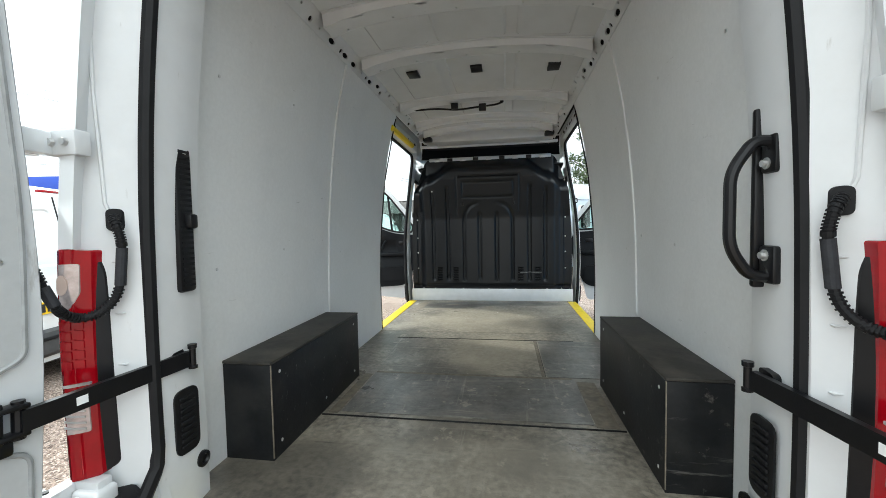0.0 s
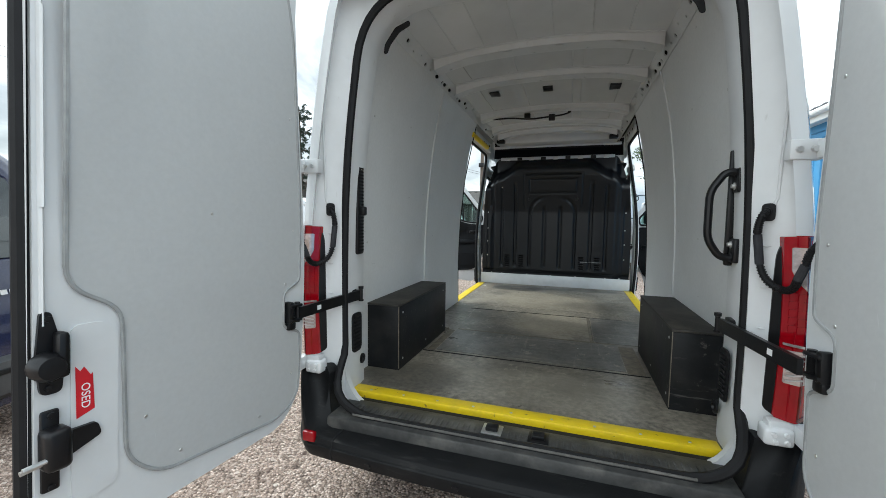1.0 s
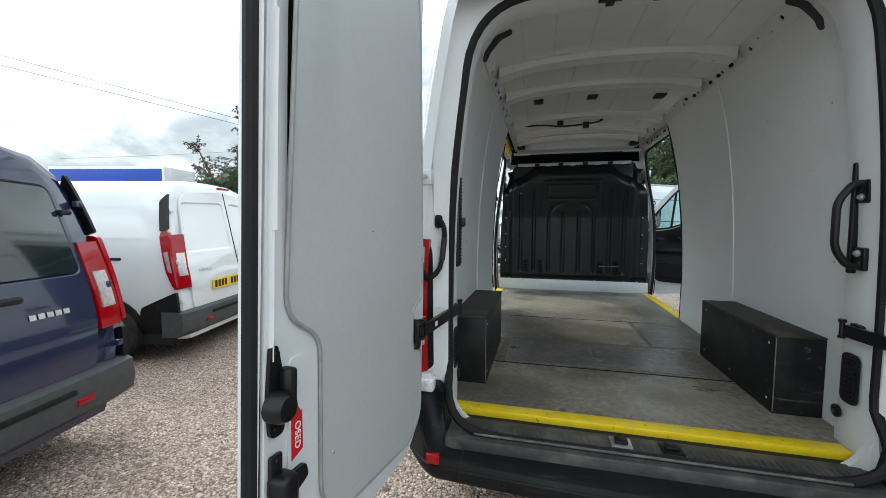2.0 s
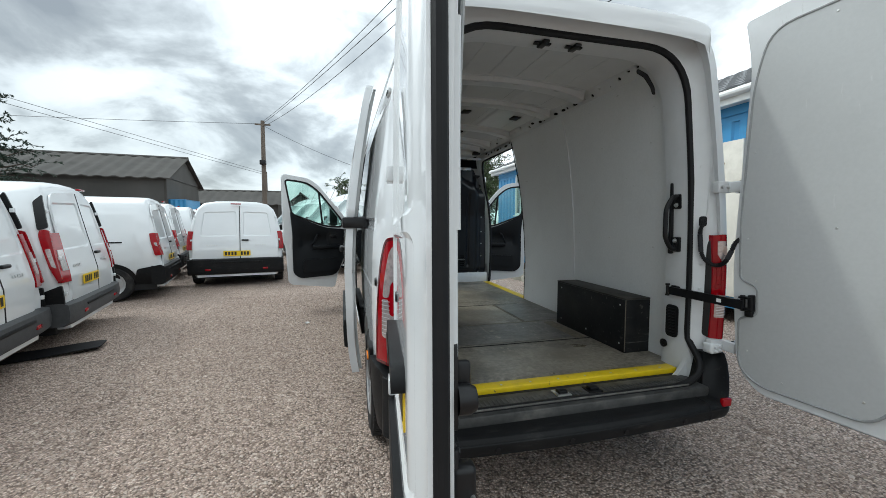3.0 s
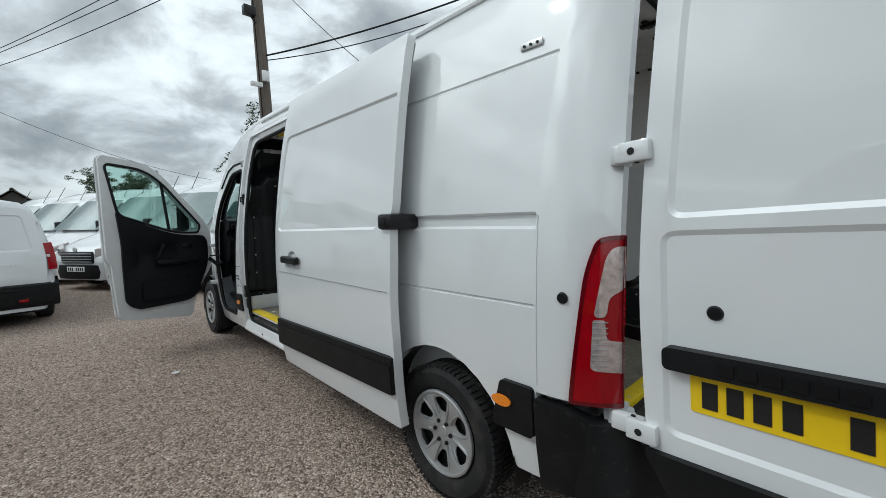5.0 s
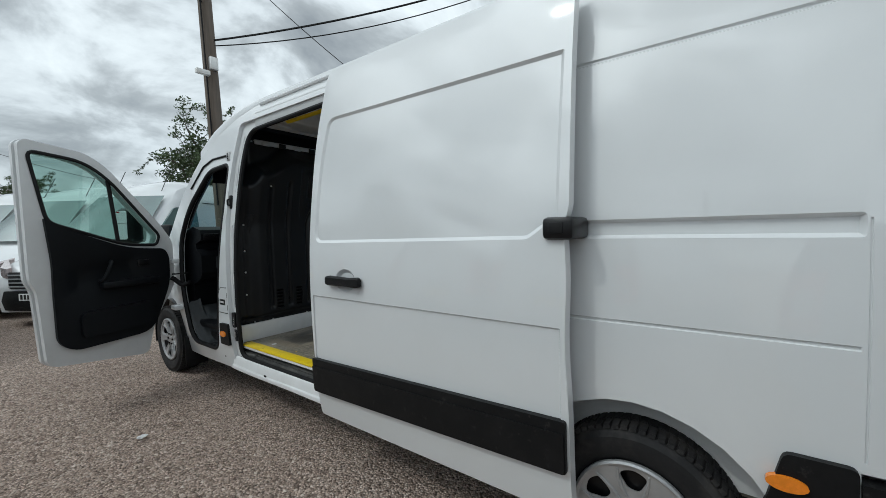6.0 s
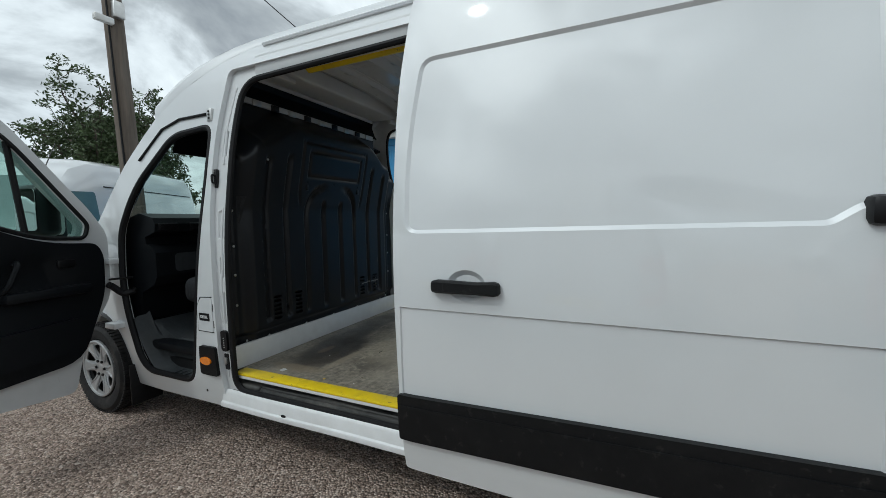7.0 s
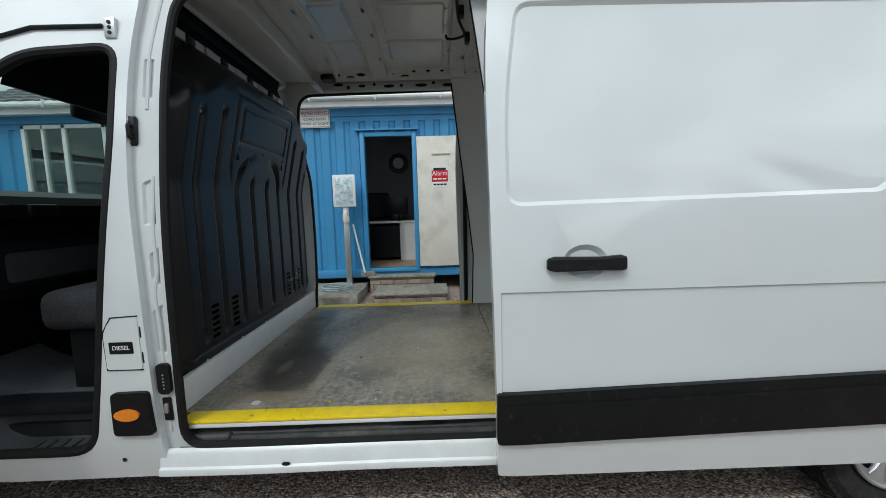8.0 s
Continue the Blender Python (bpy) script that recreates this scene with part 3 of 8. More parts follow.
bm = loft([roof_ring(y, 0) for y in (-0.16, -0.12, -0.05, 0.05, 0.4, 1, 1.6, 2.2, 2.8, 3.3, 3.5, 3.65, 3.8, 3.95, 4.1, 4.22, 4.32)], cap=False, wrap=False)
part("roof", bm, PAINT, van, "white painted steel roof", 40)
for s in (-1, 1):
    part("roof_gutter", tube([(s * (half(y, 2.4) + 0.004), y, 2.405) for y in steps(-0.1, 3.4, 20)], 0.012, 6), PAINT, van)
part("rear_roof_edge", loft([roof_ring(-0.16, 0), roof_ring(-0.165, 0.03), roof_ring(-0.15, 0.1)], cap=False, wrap=False), PAINT, van)

# Rear frame with the door opening.
PLACED[0] = REAR_FRAME
OPEN = rounded([(-0.80, 0.415), (0.82, 0.415), (0.826, 0.9), (0.812, 1.6), (0.722, 2.33), (-0.698, 2.33), (-0.797, 1.6), (-0.81, 0.9)], [0.23, 0.21, 0.4, 0.5, 0.28, 0.28, 0.5, 0.4], 8)
frame_out = [(half(-0.15, z) - 0.004, z) for z in steps(0.42, 2.36, 14)] + [(0.62, 2.46), (0.3, 2.475)]
frame_out = frame_out + [(-x, z) for x, z in reversed(frame_out)]


def back_y(x, z):
    """Where the slanted rear frame lies: it falls away from the opening to the body's corner."""
    return -0.055 - 0.62 * max(0.0, abs(x) - 0.80 + 0.10 * max(0, z - 1.6), (z - 2.34) * 0.9)


def rear_map(y, s=1):
    return lambda u, v, d: Vector((u, back_y(u, v) + s * d, v))


bm = sheet(frame_out, [OPEN], rear_map(0), 0.03, [-0.95, -0.9, -0.85, -0.8, -0.75, -0.7, -0.6, -0.4, 0, 0.4, 0.6, 0.7, 0.75, 0.8, 0.85, 0.9, 0.95], steps(0.5, 2.46, 28))
part("rear_door_frame", bm, INNER, van, "white painted rear door frame", 35)
part("door_seal", tube([(u * (1 - 0.012 * ridge((0.7 - v) / 0.3)), -0.045 - 0.138 * ridge((0.70 - v) / 0.24), v + 0.045 * ridge((0.75 - v) / 0.3)) for u, v in inset(OPEN, -0.004)], 0.019, 8, closed=True), RUBBER, van, "black rubber seal round the rear opening")
# Reveal of the opening, back to the lining.
turn_at = min(k for k, (u, v) in enumerate(OPEN) if u > 0 and v > 0.55)
back_at = max(k for k, (u, v) in enumerate(OPEN) if u < 0 and v > 0.55)
rows = []
for y, d, lean in ((-0.05, -0.004, 0.138), (-0.03, 0.004, 0.12), (0.08, 0.006, 0), (0.14, -0.004, 0), (0.145, -0.1, 0)):
    side = inset(OPEN, d)[turn_at : back_at + 1]
    side = [(math.copysign(max(abs(u), 0.80 - d), u) if v < 0.9 else u, v) for u, v in side]
    rows.append([Vector((side[0][0], y - 0.4 * lean, 0.43))] + [Vector((u, y - 0.4 * lean * ridge((0.70 - v) / 0.24), v)) for u, v in side] + [Vector((side[-1][0], y - 0.4 * lean, 0.43))])
bm = loft(rows, cap=False, wrap=False)
part("opening_reveal", bm, INNER, van, "white painted inner pillars and header", 30)
for s in (-1, 1):
    crease = [(0.855, 1.36), (0.872, 1.42), (0.876, 1.7), (0.862, 2.0), (0.83, 2.2)]
    part("pillar_crease", tube([(s * x, back_y(x, z) - 0.001, z) for x, z in crease], 0.005, 6), INNER, van)
    for z in (0.98, 1.12, 1.26):
        part("pillar_rib", rbox(s * 0.86 - 0.014, s * 0.86 + 0.014, back_y(0.86, z) - 0.004, back_y(0.86, z) + 0.02, z, z + 0.004, 0.0015), INNER, van)
    # Oval hole in each upper corner of the frame.
    part("frame_hole", sheet(rounded([(s * 0.555, 2.288), (s * 0.63, 2.262), (s * 0.685, 2.19), (s * 0.692, 2.145), (s * 0.672, 2.145), (s * 0.655, 2.185), (s * 0.605, 2.24), (s * 0.55, 2.262)], 0.012, 3), (), flat_y(0.136, -1), 0.004), DARK, van)
for u in (-0.13, 0.06):
    bm = rbox(u - 0.05, u + 0.05, 0.03, 0.058, 2.312, 2.322, 0.004)
    bm = rbox(u - 0.018, u + 0.018, -0.01, 0.075, 2.304, 2.32, 0.004, bm=bm)
    part("top_catch", bm, GLOSSBLK, van, "black door catch in the header")

# Fittings on the two inner pillars.
PLACED[0] = LOAD_SPACE
for s in (-1, 1):
    v = part("pillar_vent", sheet(rect(-0.005, 0.085, 0.66, 0.86, 0.03), (), lambda u, w, d, s=s: Vector((s * ((0.808 if s > 0 else 0.802) - d), u, w)), 0.006), GLOSSBLK, van, "black slotted vent")
    for k in range(9):
        part("slat", rbox(s * (0.801 if s > 0 else 0.796) - 0.005, s * (0.801 if s > 0 else 0.796) + 0.005, 0.012, 0.068, 0.680 + k * 0.0185, 0.690 + k * 0.0185, 0.002), RUBBER, v)
    part("tie_down", lathe([(0.026, 0), (0.026, -s * 0.008), (0.016, -s * 0.012), (0.012, -s * 0.004), (0, -s * 0.004)], 16, centre=(s * (0.806 if s > 0 else 0.803), 0.095, 0.605)), GLOSSBLK, van, "black tie-down eye")
    for z in (1.72, 1.87, 2.0):
        part("square_hole", rbox(s * (0.796 if s > 0 else 0.785) - 0.006, s * (0.796 if s > 0 else 0.785) + 0.006, 0.0, 0.014, z, z + 0.018), DARK, van)
# Long slotted cover on the left pillar, grab handle on the right one.
cover = part("pillar_cover", rbox(-0.82, -0.783, 0.03, 0.092, 1.155, 1.60, 0.012), GLOSSBLK, van, "long black slotted pillar cover")
for k in range(26):
    if k not in (12, 13):
        part("slot", rbox(-0.784, -0.782, 0.040, 0.082, 1.173 + k * 0.0162, 1.181 + k * 0.0162), RUBBER, cover, smooth=0)
part("hook", rbox(-0.80, -0.762, 0.055, 0.085, 1.35, 1.395, 0.008), GLOSSBLK, cover)
grab = part("grab_handle", tube(rounded([(0.808, 0.03, 1.525), (0.765, 0.03, 1.525), (0.717, 0.03, 1.455), (0.717, 0.03, 1.275), (0.760, 0.03, 1.21), (0.808, 0.03, 1.205)], 0.035, 6), 0.0135, 10), GLOSSBLK, van, "black tubular grab handle")
part("backplate", rbox(0.788, 0.82, 0.062, 0.082, 1.175, 1.61, 0.008), GLOSSBLK, grab)
for z in (1.235, 1.495):
    part("mount", rbox(0.797, 0.82, 0.005, 0.06, z - 0.045, z + 0.045, 0.008), GLOSSBLK, grab)
    dz = 0.022 if z < 1.4 else -0.022
    part("bolt", lathe([(0, -0.012), (0.008, -0.012), (0.009, -0.004), (0.014, -0.003), (0.014, 0)], 10, centre=(0.797, 0.034, z + dz)), STEEL, grab)

# Sill with ribbed tread, catches and bumper.
PLACED[0] = Matrix.Translation((0, -0.012, 0.022))
part("sill", rbox(-0.79, 0.80, -0.20, 0.0, 0.38, 0.452, 0.012), DUSTBLK, van, "black ribbed plastic sill tread")
tread = part("tread", rbox(-0.74, 0.74, -0.15, -0.03, 0.45, 0.456, 0.003), DUSTBLK, van, "dusty ribbed tread")
for k in range(60):
    x = -0.72 + k * 0.0244
    if abs(x + 0.06) > 0.06 and abs(x - 0.13) > 0.06:
        part("rib", rbox(x - 0.0055, x + 0.0055, -0.138 + 0.004 * (k % 3), -0.066, 0.453, 0.4585, 0.002), DUSTBLK, tread)
part("sill_seal", tube([(x, -0.192, 0.476) for x in steps(-0.66, 0.66, 40)], 0.005, 8), mat("dusty_grey_rubber", (0.08, 0.078, 0.072), 0.6, grain=(12, 0.3), stain=(9, 0.8, (0.22, 0.21, 0.19))), van, "dusty grey rubber sill lip")
for x in (-0.06, 0.13):
    catch = part("floor_catch", rbox(x - 0.042, x + 0.042, -0.115, -0.035, 0.452, 0.462, 0.004), STEEL if x < 0.1 else GLOSSBLK, van, "door catch let into the sill")
    part("catch_jaw", rbox(x - 0.026, x + 0.026, -0.10, -0.055, 0.458, 0.478, 0.006), GLOSSBLK, catch)
PLACED[0] = PLAIN
bump_rings = []
for x in steps(-1, 1, 72):
    a = abs(x)
    y0 = -0.335 + 0.05 * a**2 + 2.6 * max(0, a - 0.81) ** 1.55
    high = 0.235 if x < 0 else 0.215
    zf = 0.425 + high * ridge((a - 0.80) / 0.15)
    zk = 0.425 + high * ridge((a - (0.765 if x < 0 else 0.785)) / 0.05)
    xx = x * 1.01
    zb = 0.318 + 0.04 * max(0.0, a - 0.8) / 0.2
    yk = max(y0 + 0.06, -0.185 + 0.06 * ridge((a - 0.76) / 0.08))
    ring = [(y0 + 0.04, zb), (y0 + 0.008, zb + 0.02), (y0 - 0.004, 0.375), (y0 - 0.003, 0.392), (y0 + 0.004, 0.397), (y0 + 0.003, zf - 0.026), (y0 + 0.012, zf - 0.006), (y0 + 0.03, zf)]
    for k in range(1, 7):
        w = k / 6 * math.pi / 2
        ring.append((y0 + 0.03 + (yk - y0 - 0.03) * math.sin(w), zf + (zk - zf) * (1 - math.cos(w))))
    ring += [(max(yk + 0.015, -0.07), zk + 0.002), (max(yk + 0.015, -0.07), zb)]
    bump_rings.append([Vector((xx, y, z)) for y, z in ring])
for s in (-1, 1):
    part("bumper_joint", tube([(s * 0.70, y, z) for y, z in ((-0.305, 0.338), (-0.3155, 0.375), (-0.3145, 0.392), (-0.308, 0.398), (-0.3085, 0.402), (-0.30, 0.42), (-0.283, 0.4265), (-0.2, 0.4265))], 0.0025, 6), DARK, van)
    zh = 0.668
    hinge = part("body_hinge", rbox(s * 0.893 - 0.042, s * 0.893 + 0.042, -0.168, -0.105, zh - 0.03, zh + 0.03, 0.012, 3), PAINT, van, "white painted hinge casting")
    for dx, dz in ((-0.018, 0.014), (0.016, 0.018), (-0.012, -0.016), (0.02, -0.014)):
        part("hinge_bolt", lathe([(0, -0.008), (0.007, -0.008), (0.0085, -0.005), (0.0085, 0)], 8, centre=(s * (0.893 + dx), -0.168, zh + dz * 0.8), axis="y"), SILLPAINT, hinge)
part("rear_bumper", loft(bump_rings), PLASTIC, van, "black textured plastic rear bumper with scuffs", 40)
for s in (-1, 1):
    # Side return of the bumper, back to the wheel panel.
    pts = rounded([(-0.10, 0.36), (0.118, 0.335), (0.135, 0.70), (0.015, 0.695), (-0.10, 0.655)], [0.02, 0.01, 0.01, 0.03, 0.02], 3)
    part("bumper_corner", sheet(pts, (), lambda u, v, d, s=s: Vector((s * (half(u, v) + 0.02 - 0.012 * max(0, -u * 4) - d), u, v)), 0.05, steps(-0.2, 0.1, 6), [0.4, 0.5, 0.6]), PLASTIC, van)
    part("reflector", rbox(s * 0.815 - 0.03, s * 0.815 + 0.03, -0.309, -0.285, 0.40, 0.445, 0.008), RED, van, "red rear reflector")
    for x in (0.15, 0.52):
        part("parking_sensor", lathe([(0, -0.003), (0.012, -0.003), (0.014, 0.004)], 14, centre=(s * x, -0.339 + 0.05 * x * x, 0.365), axis="y"), GLOSSBLK, van)
    # Tail lamp wrapped round the corner: u runs from the door side (below 0) over the corner and along the body's side.
    lamp = part("tail_lamp", sheet(rounded([(-0.066, 0.735), (0.06, 0.74), (0.192, 0.735), (0.183, 0.83), (0.135, 1.22), (0.095, 1.335), (0.03, 1.345), (-0.066, 1.338)], [0.006, 0.1, 0.02, 0.2, 0.2, 0.05, 0.06, 0.006], 5), (), lamp_map(s, 0.0), 0.03, steps(-0.06, 0.18, 26), steps(0.8, 1.3, 8)), RED, van, "red and clear rear lamp cluster", 40)
    lamp_line = rounded([(-0.006, 0.742), (0.06, 0.742), (0.190, 0.737), (0.181, 0.83), (0.133, 1.22), (0.093, 1.333), (0.03, 1.343), (-0.006, 1.34)], [0.004, 0.1, 0.02, 0.2, 0.2, 0.05, 0.06, 0.004], 5)
    part("lens_rim", sheet(lamp_line, [inset(lamp_line, 0.013)], lamp_map(s, 0.0025), 0.005, steps(0.0, 0.18, 14), steps(0.8, 1.3, 8)), DEEPRED, lamp, "dark red moulded rim", 40)
    clear_cuts = (steps(-0.05, 0.1, 12), steps(0.9, 1.3, 6))
    part("indicator_lens", sheet(rounded([(-0.048, 1.23), (-0.03, 1.185), (0.05, 1.13), (0.058, 1.06), (0.098, 1.06), (0.062, 1.27), (0.04, 1.305), (-0.048, 1.305)], [0.006, 0.02, 0.02, 0.02, 0.02, 0.05, 0.03, 0.006], 4), (), lamp_map(s, 0.003), 0.005, *clear_cuts), CLEAR, lamp, "clear indicator lens")
    part("bulb_cap", sheet(oval(-0.018, 1.252, 0.012, 0.026, 14), (), lamp_map(s, 0.005), 0.004, [-0.03, -0.01]), BULBCAP, lamp, "pale bulb behind the clear lens")
    part("reversing_lens", sheet(rounded([(-0.054, 0.86), (0.108, 0.872), (0.10, 1.052), (0.062, 1.052), (0.055, 0.98), (-0.054, 0.97)], [0.006, 0.02, 0.01, 0.01, 0.015, 0.006], 4), (), lamp_map(s, 0.003), 0.005, *clear_cuts), CLEAR, lamp, "clear reversing lens")
    for k in range(9):
        part("lens_rib", sheet(rect(0.052, 0.10, 0.89 + k * 0.019, 0.893 + k * 0.019), (), lamp_map(s, 0.005), 0.003, [0.075]), SILVER, lamp, smooth=0)
    # Moulded prisms: a grid in the brake lens, slanted bars in the reversing lens.
    for j in range(5):
        for i in range(3):
            u0, v0 = -0.052 + i * 0.021, 1.03 + j * 0.026
            part("prism", sheet(rounded([(u0, v0), (u0 + 0.018, v0 + 0.004), (u0 + 0.018, v0 + 0.026), (u0, v0 + 0.022)], 0.003, 2), (), lamp_map(s, 0.0035), 0.006, [u0 + 0.009]), RED, lamp, smooth=0)
    for j in range(6):
        v0 = 0.868 + j * 0.016
        part("prism", sheet([(-0.048, v0), (-0.006, v0 + 0.012), (-0.006, v0 + 0.017), (-0.048, v0 + 0.005)], (), lamp_map(s, 0.0055), 0.004, [-0.03]), SILVER, lamp, smooth=0)
    part("brake_rim", sheet(rect(-0.06, -0.004, 0.985, 0.993, 0.002), (), lamp_map(s, 0.004), 0.004, [-0.03, -0.02]), CLEAR, lamp)
    part("lamp_surround", sheet(rounded([(0.899, 0.735), (0.872, 0.748), (0.875, 1.0), (0.876, 1.2), (0.878, 1.28), (0.888, 1.318), (0.899, 1.326)], [0.004, 0.02, 0.1, 0.1, 0.02, 0.02, 0.004], 4), (), lambda u, v, d, s=s: Vector((s * u, -0.086 - 1.25 * (u - 0.875) + d, v - CORNER_DROP)), 0.05, [0.885]), GLOSSBLK, lamp, "black lamp surround", 30)
    part("side_cap", lathe([(0, 0.008), (0.018, 0.007), (0.022, 0.0)], 18, centre=(0, 0, 0)), GLOSSBLK, van).matrix_basis = pose(s * half(0.026, 1.10), 0.026, 1.10, 0, 0, 0 if s > 0 else 180)
    # Lower black trim and marker lamps along the side.
    for y0, y1 in ((0.14, AXLE_R - 0.40), (AXLE_R + 0.425, 2.3)):
        part("side_trim", sheet(rounded([(y0, 0.53), (y1 + (0.05 if y0 < 0.5 else 0), 0.53), (y1, 0.735 if y0 < 0.5 else 0.70), (y0 + (0 if y0 < 0.5 else 0.02), 0.735)], 0.02, 3), (), side_map(s, 0.022), 0.03, steps(0.2, 2.2, 8), [0.56, 0.6, 0.65, 0.7]), PLASTIC, van, "black side rubbing strip")
    part("side_marker", sheet(oval(0.285, 0.648, 0.048, 0.023, 18), (), side_map(s, 0.03), 0.02), AMBER, van, "amber side marker lamp")
    mk = part("marker_housing", sheet(rounded([(3.688, 0.487), (3.842, 0.487), (3.832, 0.664), (3.692, 0.666)], 0.018, 3), (), lambda u, v, d, s=s: side_map(s, 0.018)(u + (0 if s < 0 else 0.06), v, d), 0.03, [3.78], [0.5, 0.55, 0.6]), PLASTIC, van, "black trim plate with marker lamp")
    part("marker_lens", sheet(oval(3.776, 0.577, 0.048, 0.024, 18), (), lambda u, v, d, s=s: side_map(s, 0.026)(u + (0 if s < 0 else 0.06), v, d), 0.02), AMBER, mk)
    # Hinges of the rear doors.
    for z in HINGES:
        hg = part("rear_hinge", rbox(s * 0.955 - 0.022, s * 0.955 + 0.022, -0.235, -0.13, z - 0.03, z + 0.03, 0.008), PAINT, van, "white painted door hinge")
        part("hinge_leaf", rbox(s * 0.91 - 0.045, s * 0.91 + 0.045, -0.152, -0.11, z - 0.032, z + 0.032, 0.006), INNER, hg)
        for dx in (-0.022, 0.018):
            part("bolt", lathe([(0, -0.009), (0.009, -0.009), (0.011, 0)], 8, centre=(s * 0.91 + dx, -0.153, z), axis="y"), STEEL, hg)
        part("hinge_pin", lathe([(0, 0.034), (0.008, 0.034), (0.008, -0.034), (0, -0.034)], 10, centre=(s * 0.962, -0.20, z), axis="z"), GLOSSBLK, hg)
    # Wiring hose from pillar to door.
    curve = [(0.853, -0.06, 1.402), (0.845, -0.088, 1.406), (0.826, -0.094, 1.388), (0.820, -0.088, 1.345), (0.822, -0.085, 1.325), (0.833, -0.086, 1.225), (0.842, -0.095, 1.187), (0.860, -0.115, 1.158), (0.884, -0.14, 1.146), (0.892, -0.172, 1.157), (0.889, -0.195, 1.178), (0.888, -0.203, 1.19), (0.898, -0.218, 1.238), (0.903, -0.232, 1.285), (0.915, -0.25, 1.30)]
    curve = [Vector((s * q[0], q[1], q[2])) for q in rounded([Vector(c) for c in curve], 0.016, 3)]
    hose = part("wiring_hose", tube(curve, 0.0095, 10), RUBBER, van, "black corrugated wiring hose")
    part("sleeve", tube([(s * 0.822, -0.085, 1.325), (s * 0.833, -0.086, 1.225)], 0.0128, 12), SLEEVE, hose, "dark grey cloth sleeve")
    part("sleeve", tube([(s * 0.888, -0.203, 1.19), (s * 0.898, -0.218, 1.238)], 0.0128, 12), SLEEVE, hose, "dark grey cloth sleeve")
    for a, b in zip(curve[1:], curve[2:]):
        if 1.225 < (a.z + b.z) / 2 < 1.325 and a.y > -0.15 or 1.185 < (a.z + b.z) / 2 < 1.24 and a.y < -0.15:
            continue
        count = max(1, round((b - a).length / 0.0072))
        for k in range(count):
            q = (b - a).normalized()
            mid = a.lerp(b, (k + 0.5) / count)
            part("ring", tube([mid - q * 0.002, mid + q * 0.002], 0.0125, 10), RUBBER, hose)
    part("grommet", sheet(rounded([(s * 0.838, 1.37), (s * 0.868, 1.37), (s * 0.868, 1.43), (s * 0.838, 1.43)], 0.0145, 5), (), lambda u, v, d: Vector((u, back_y(u, 1.4) + 0.012 + d, v)), 0.02), RUBBER, hose)

# Load floor, kick board, yellow edging.
PLACED[0] = LOAD_SPACE
part("floor_board", sheet(rect(-0.885, 0.885, 0.0, 2.18), (), flat_z(FLOOR), 0.02, (), (0.62, 1.18, 1.9)), FLOORM, van, "worn dark resin-coated load floor")
part("floor_board", sheet(rect(-0.885, 0.885, 2.184, 3.645), (), flat_z(FLOOR), 0.02), FLOORM, van, "worn dark resin-coated load floor")
part("underfloor", rbox(-0.885, 0.885, -0.15, 4.5, 0.25, 0.45, 0.02), DARK, van)
for y0, y1 in ((0.676, 0.686), (1.98, 1.984)):
    part("floor_joint", rbox(-0.68, 0.68, y0, y1, FLOOR - 0.01, FLOOR + 0.004, 0.002), RUBBER, van)
part("edge_strip", rbox(-0.80, 0.805, -0.012, 0.064, FLOOR - 0.03, FLOOR + 0.006, 0.005), YELLOW, van, "yellow painted edging strip")
for k in range(9):
    part("screw", lathe([(0, 0.0015), (0.006, 0.0015), (0.007, 0)], 8, centre=(-0.7 + k * 0.175, 0.015, FLOOR + 0.006), axis="z"), STEEL, van)
PLACED[0] = PLAIN
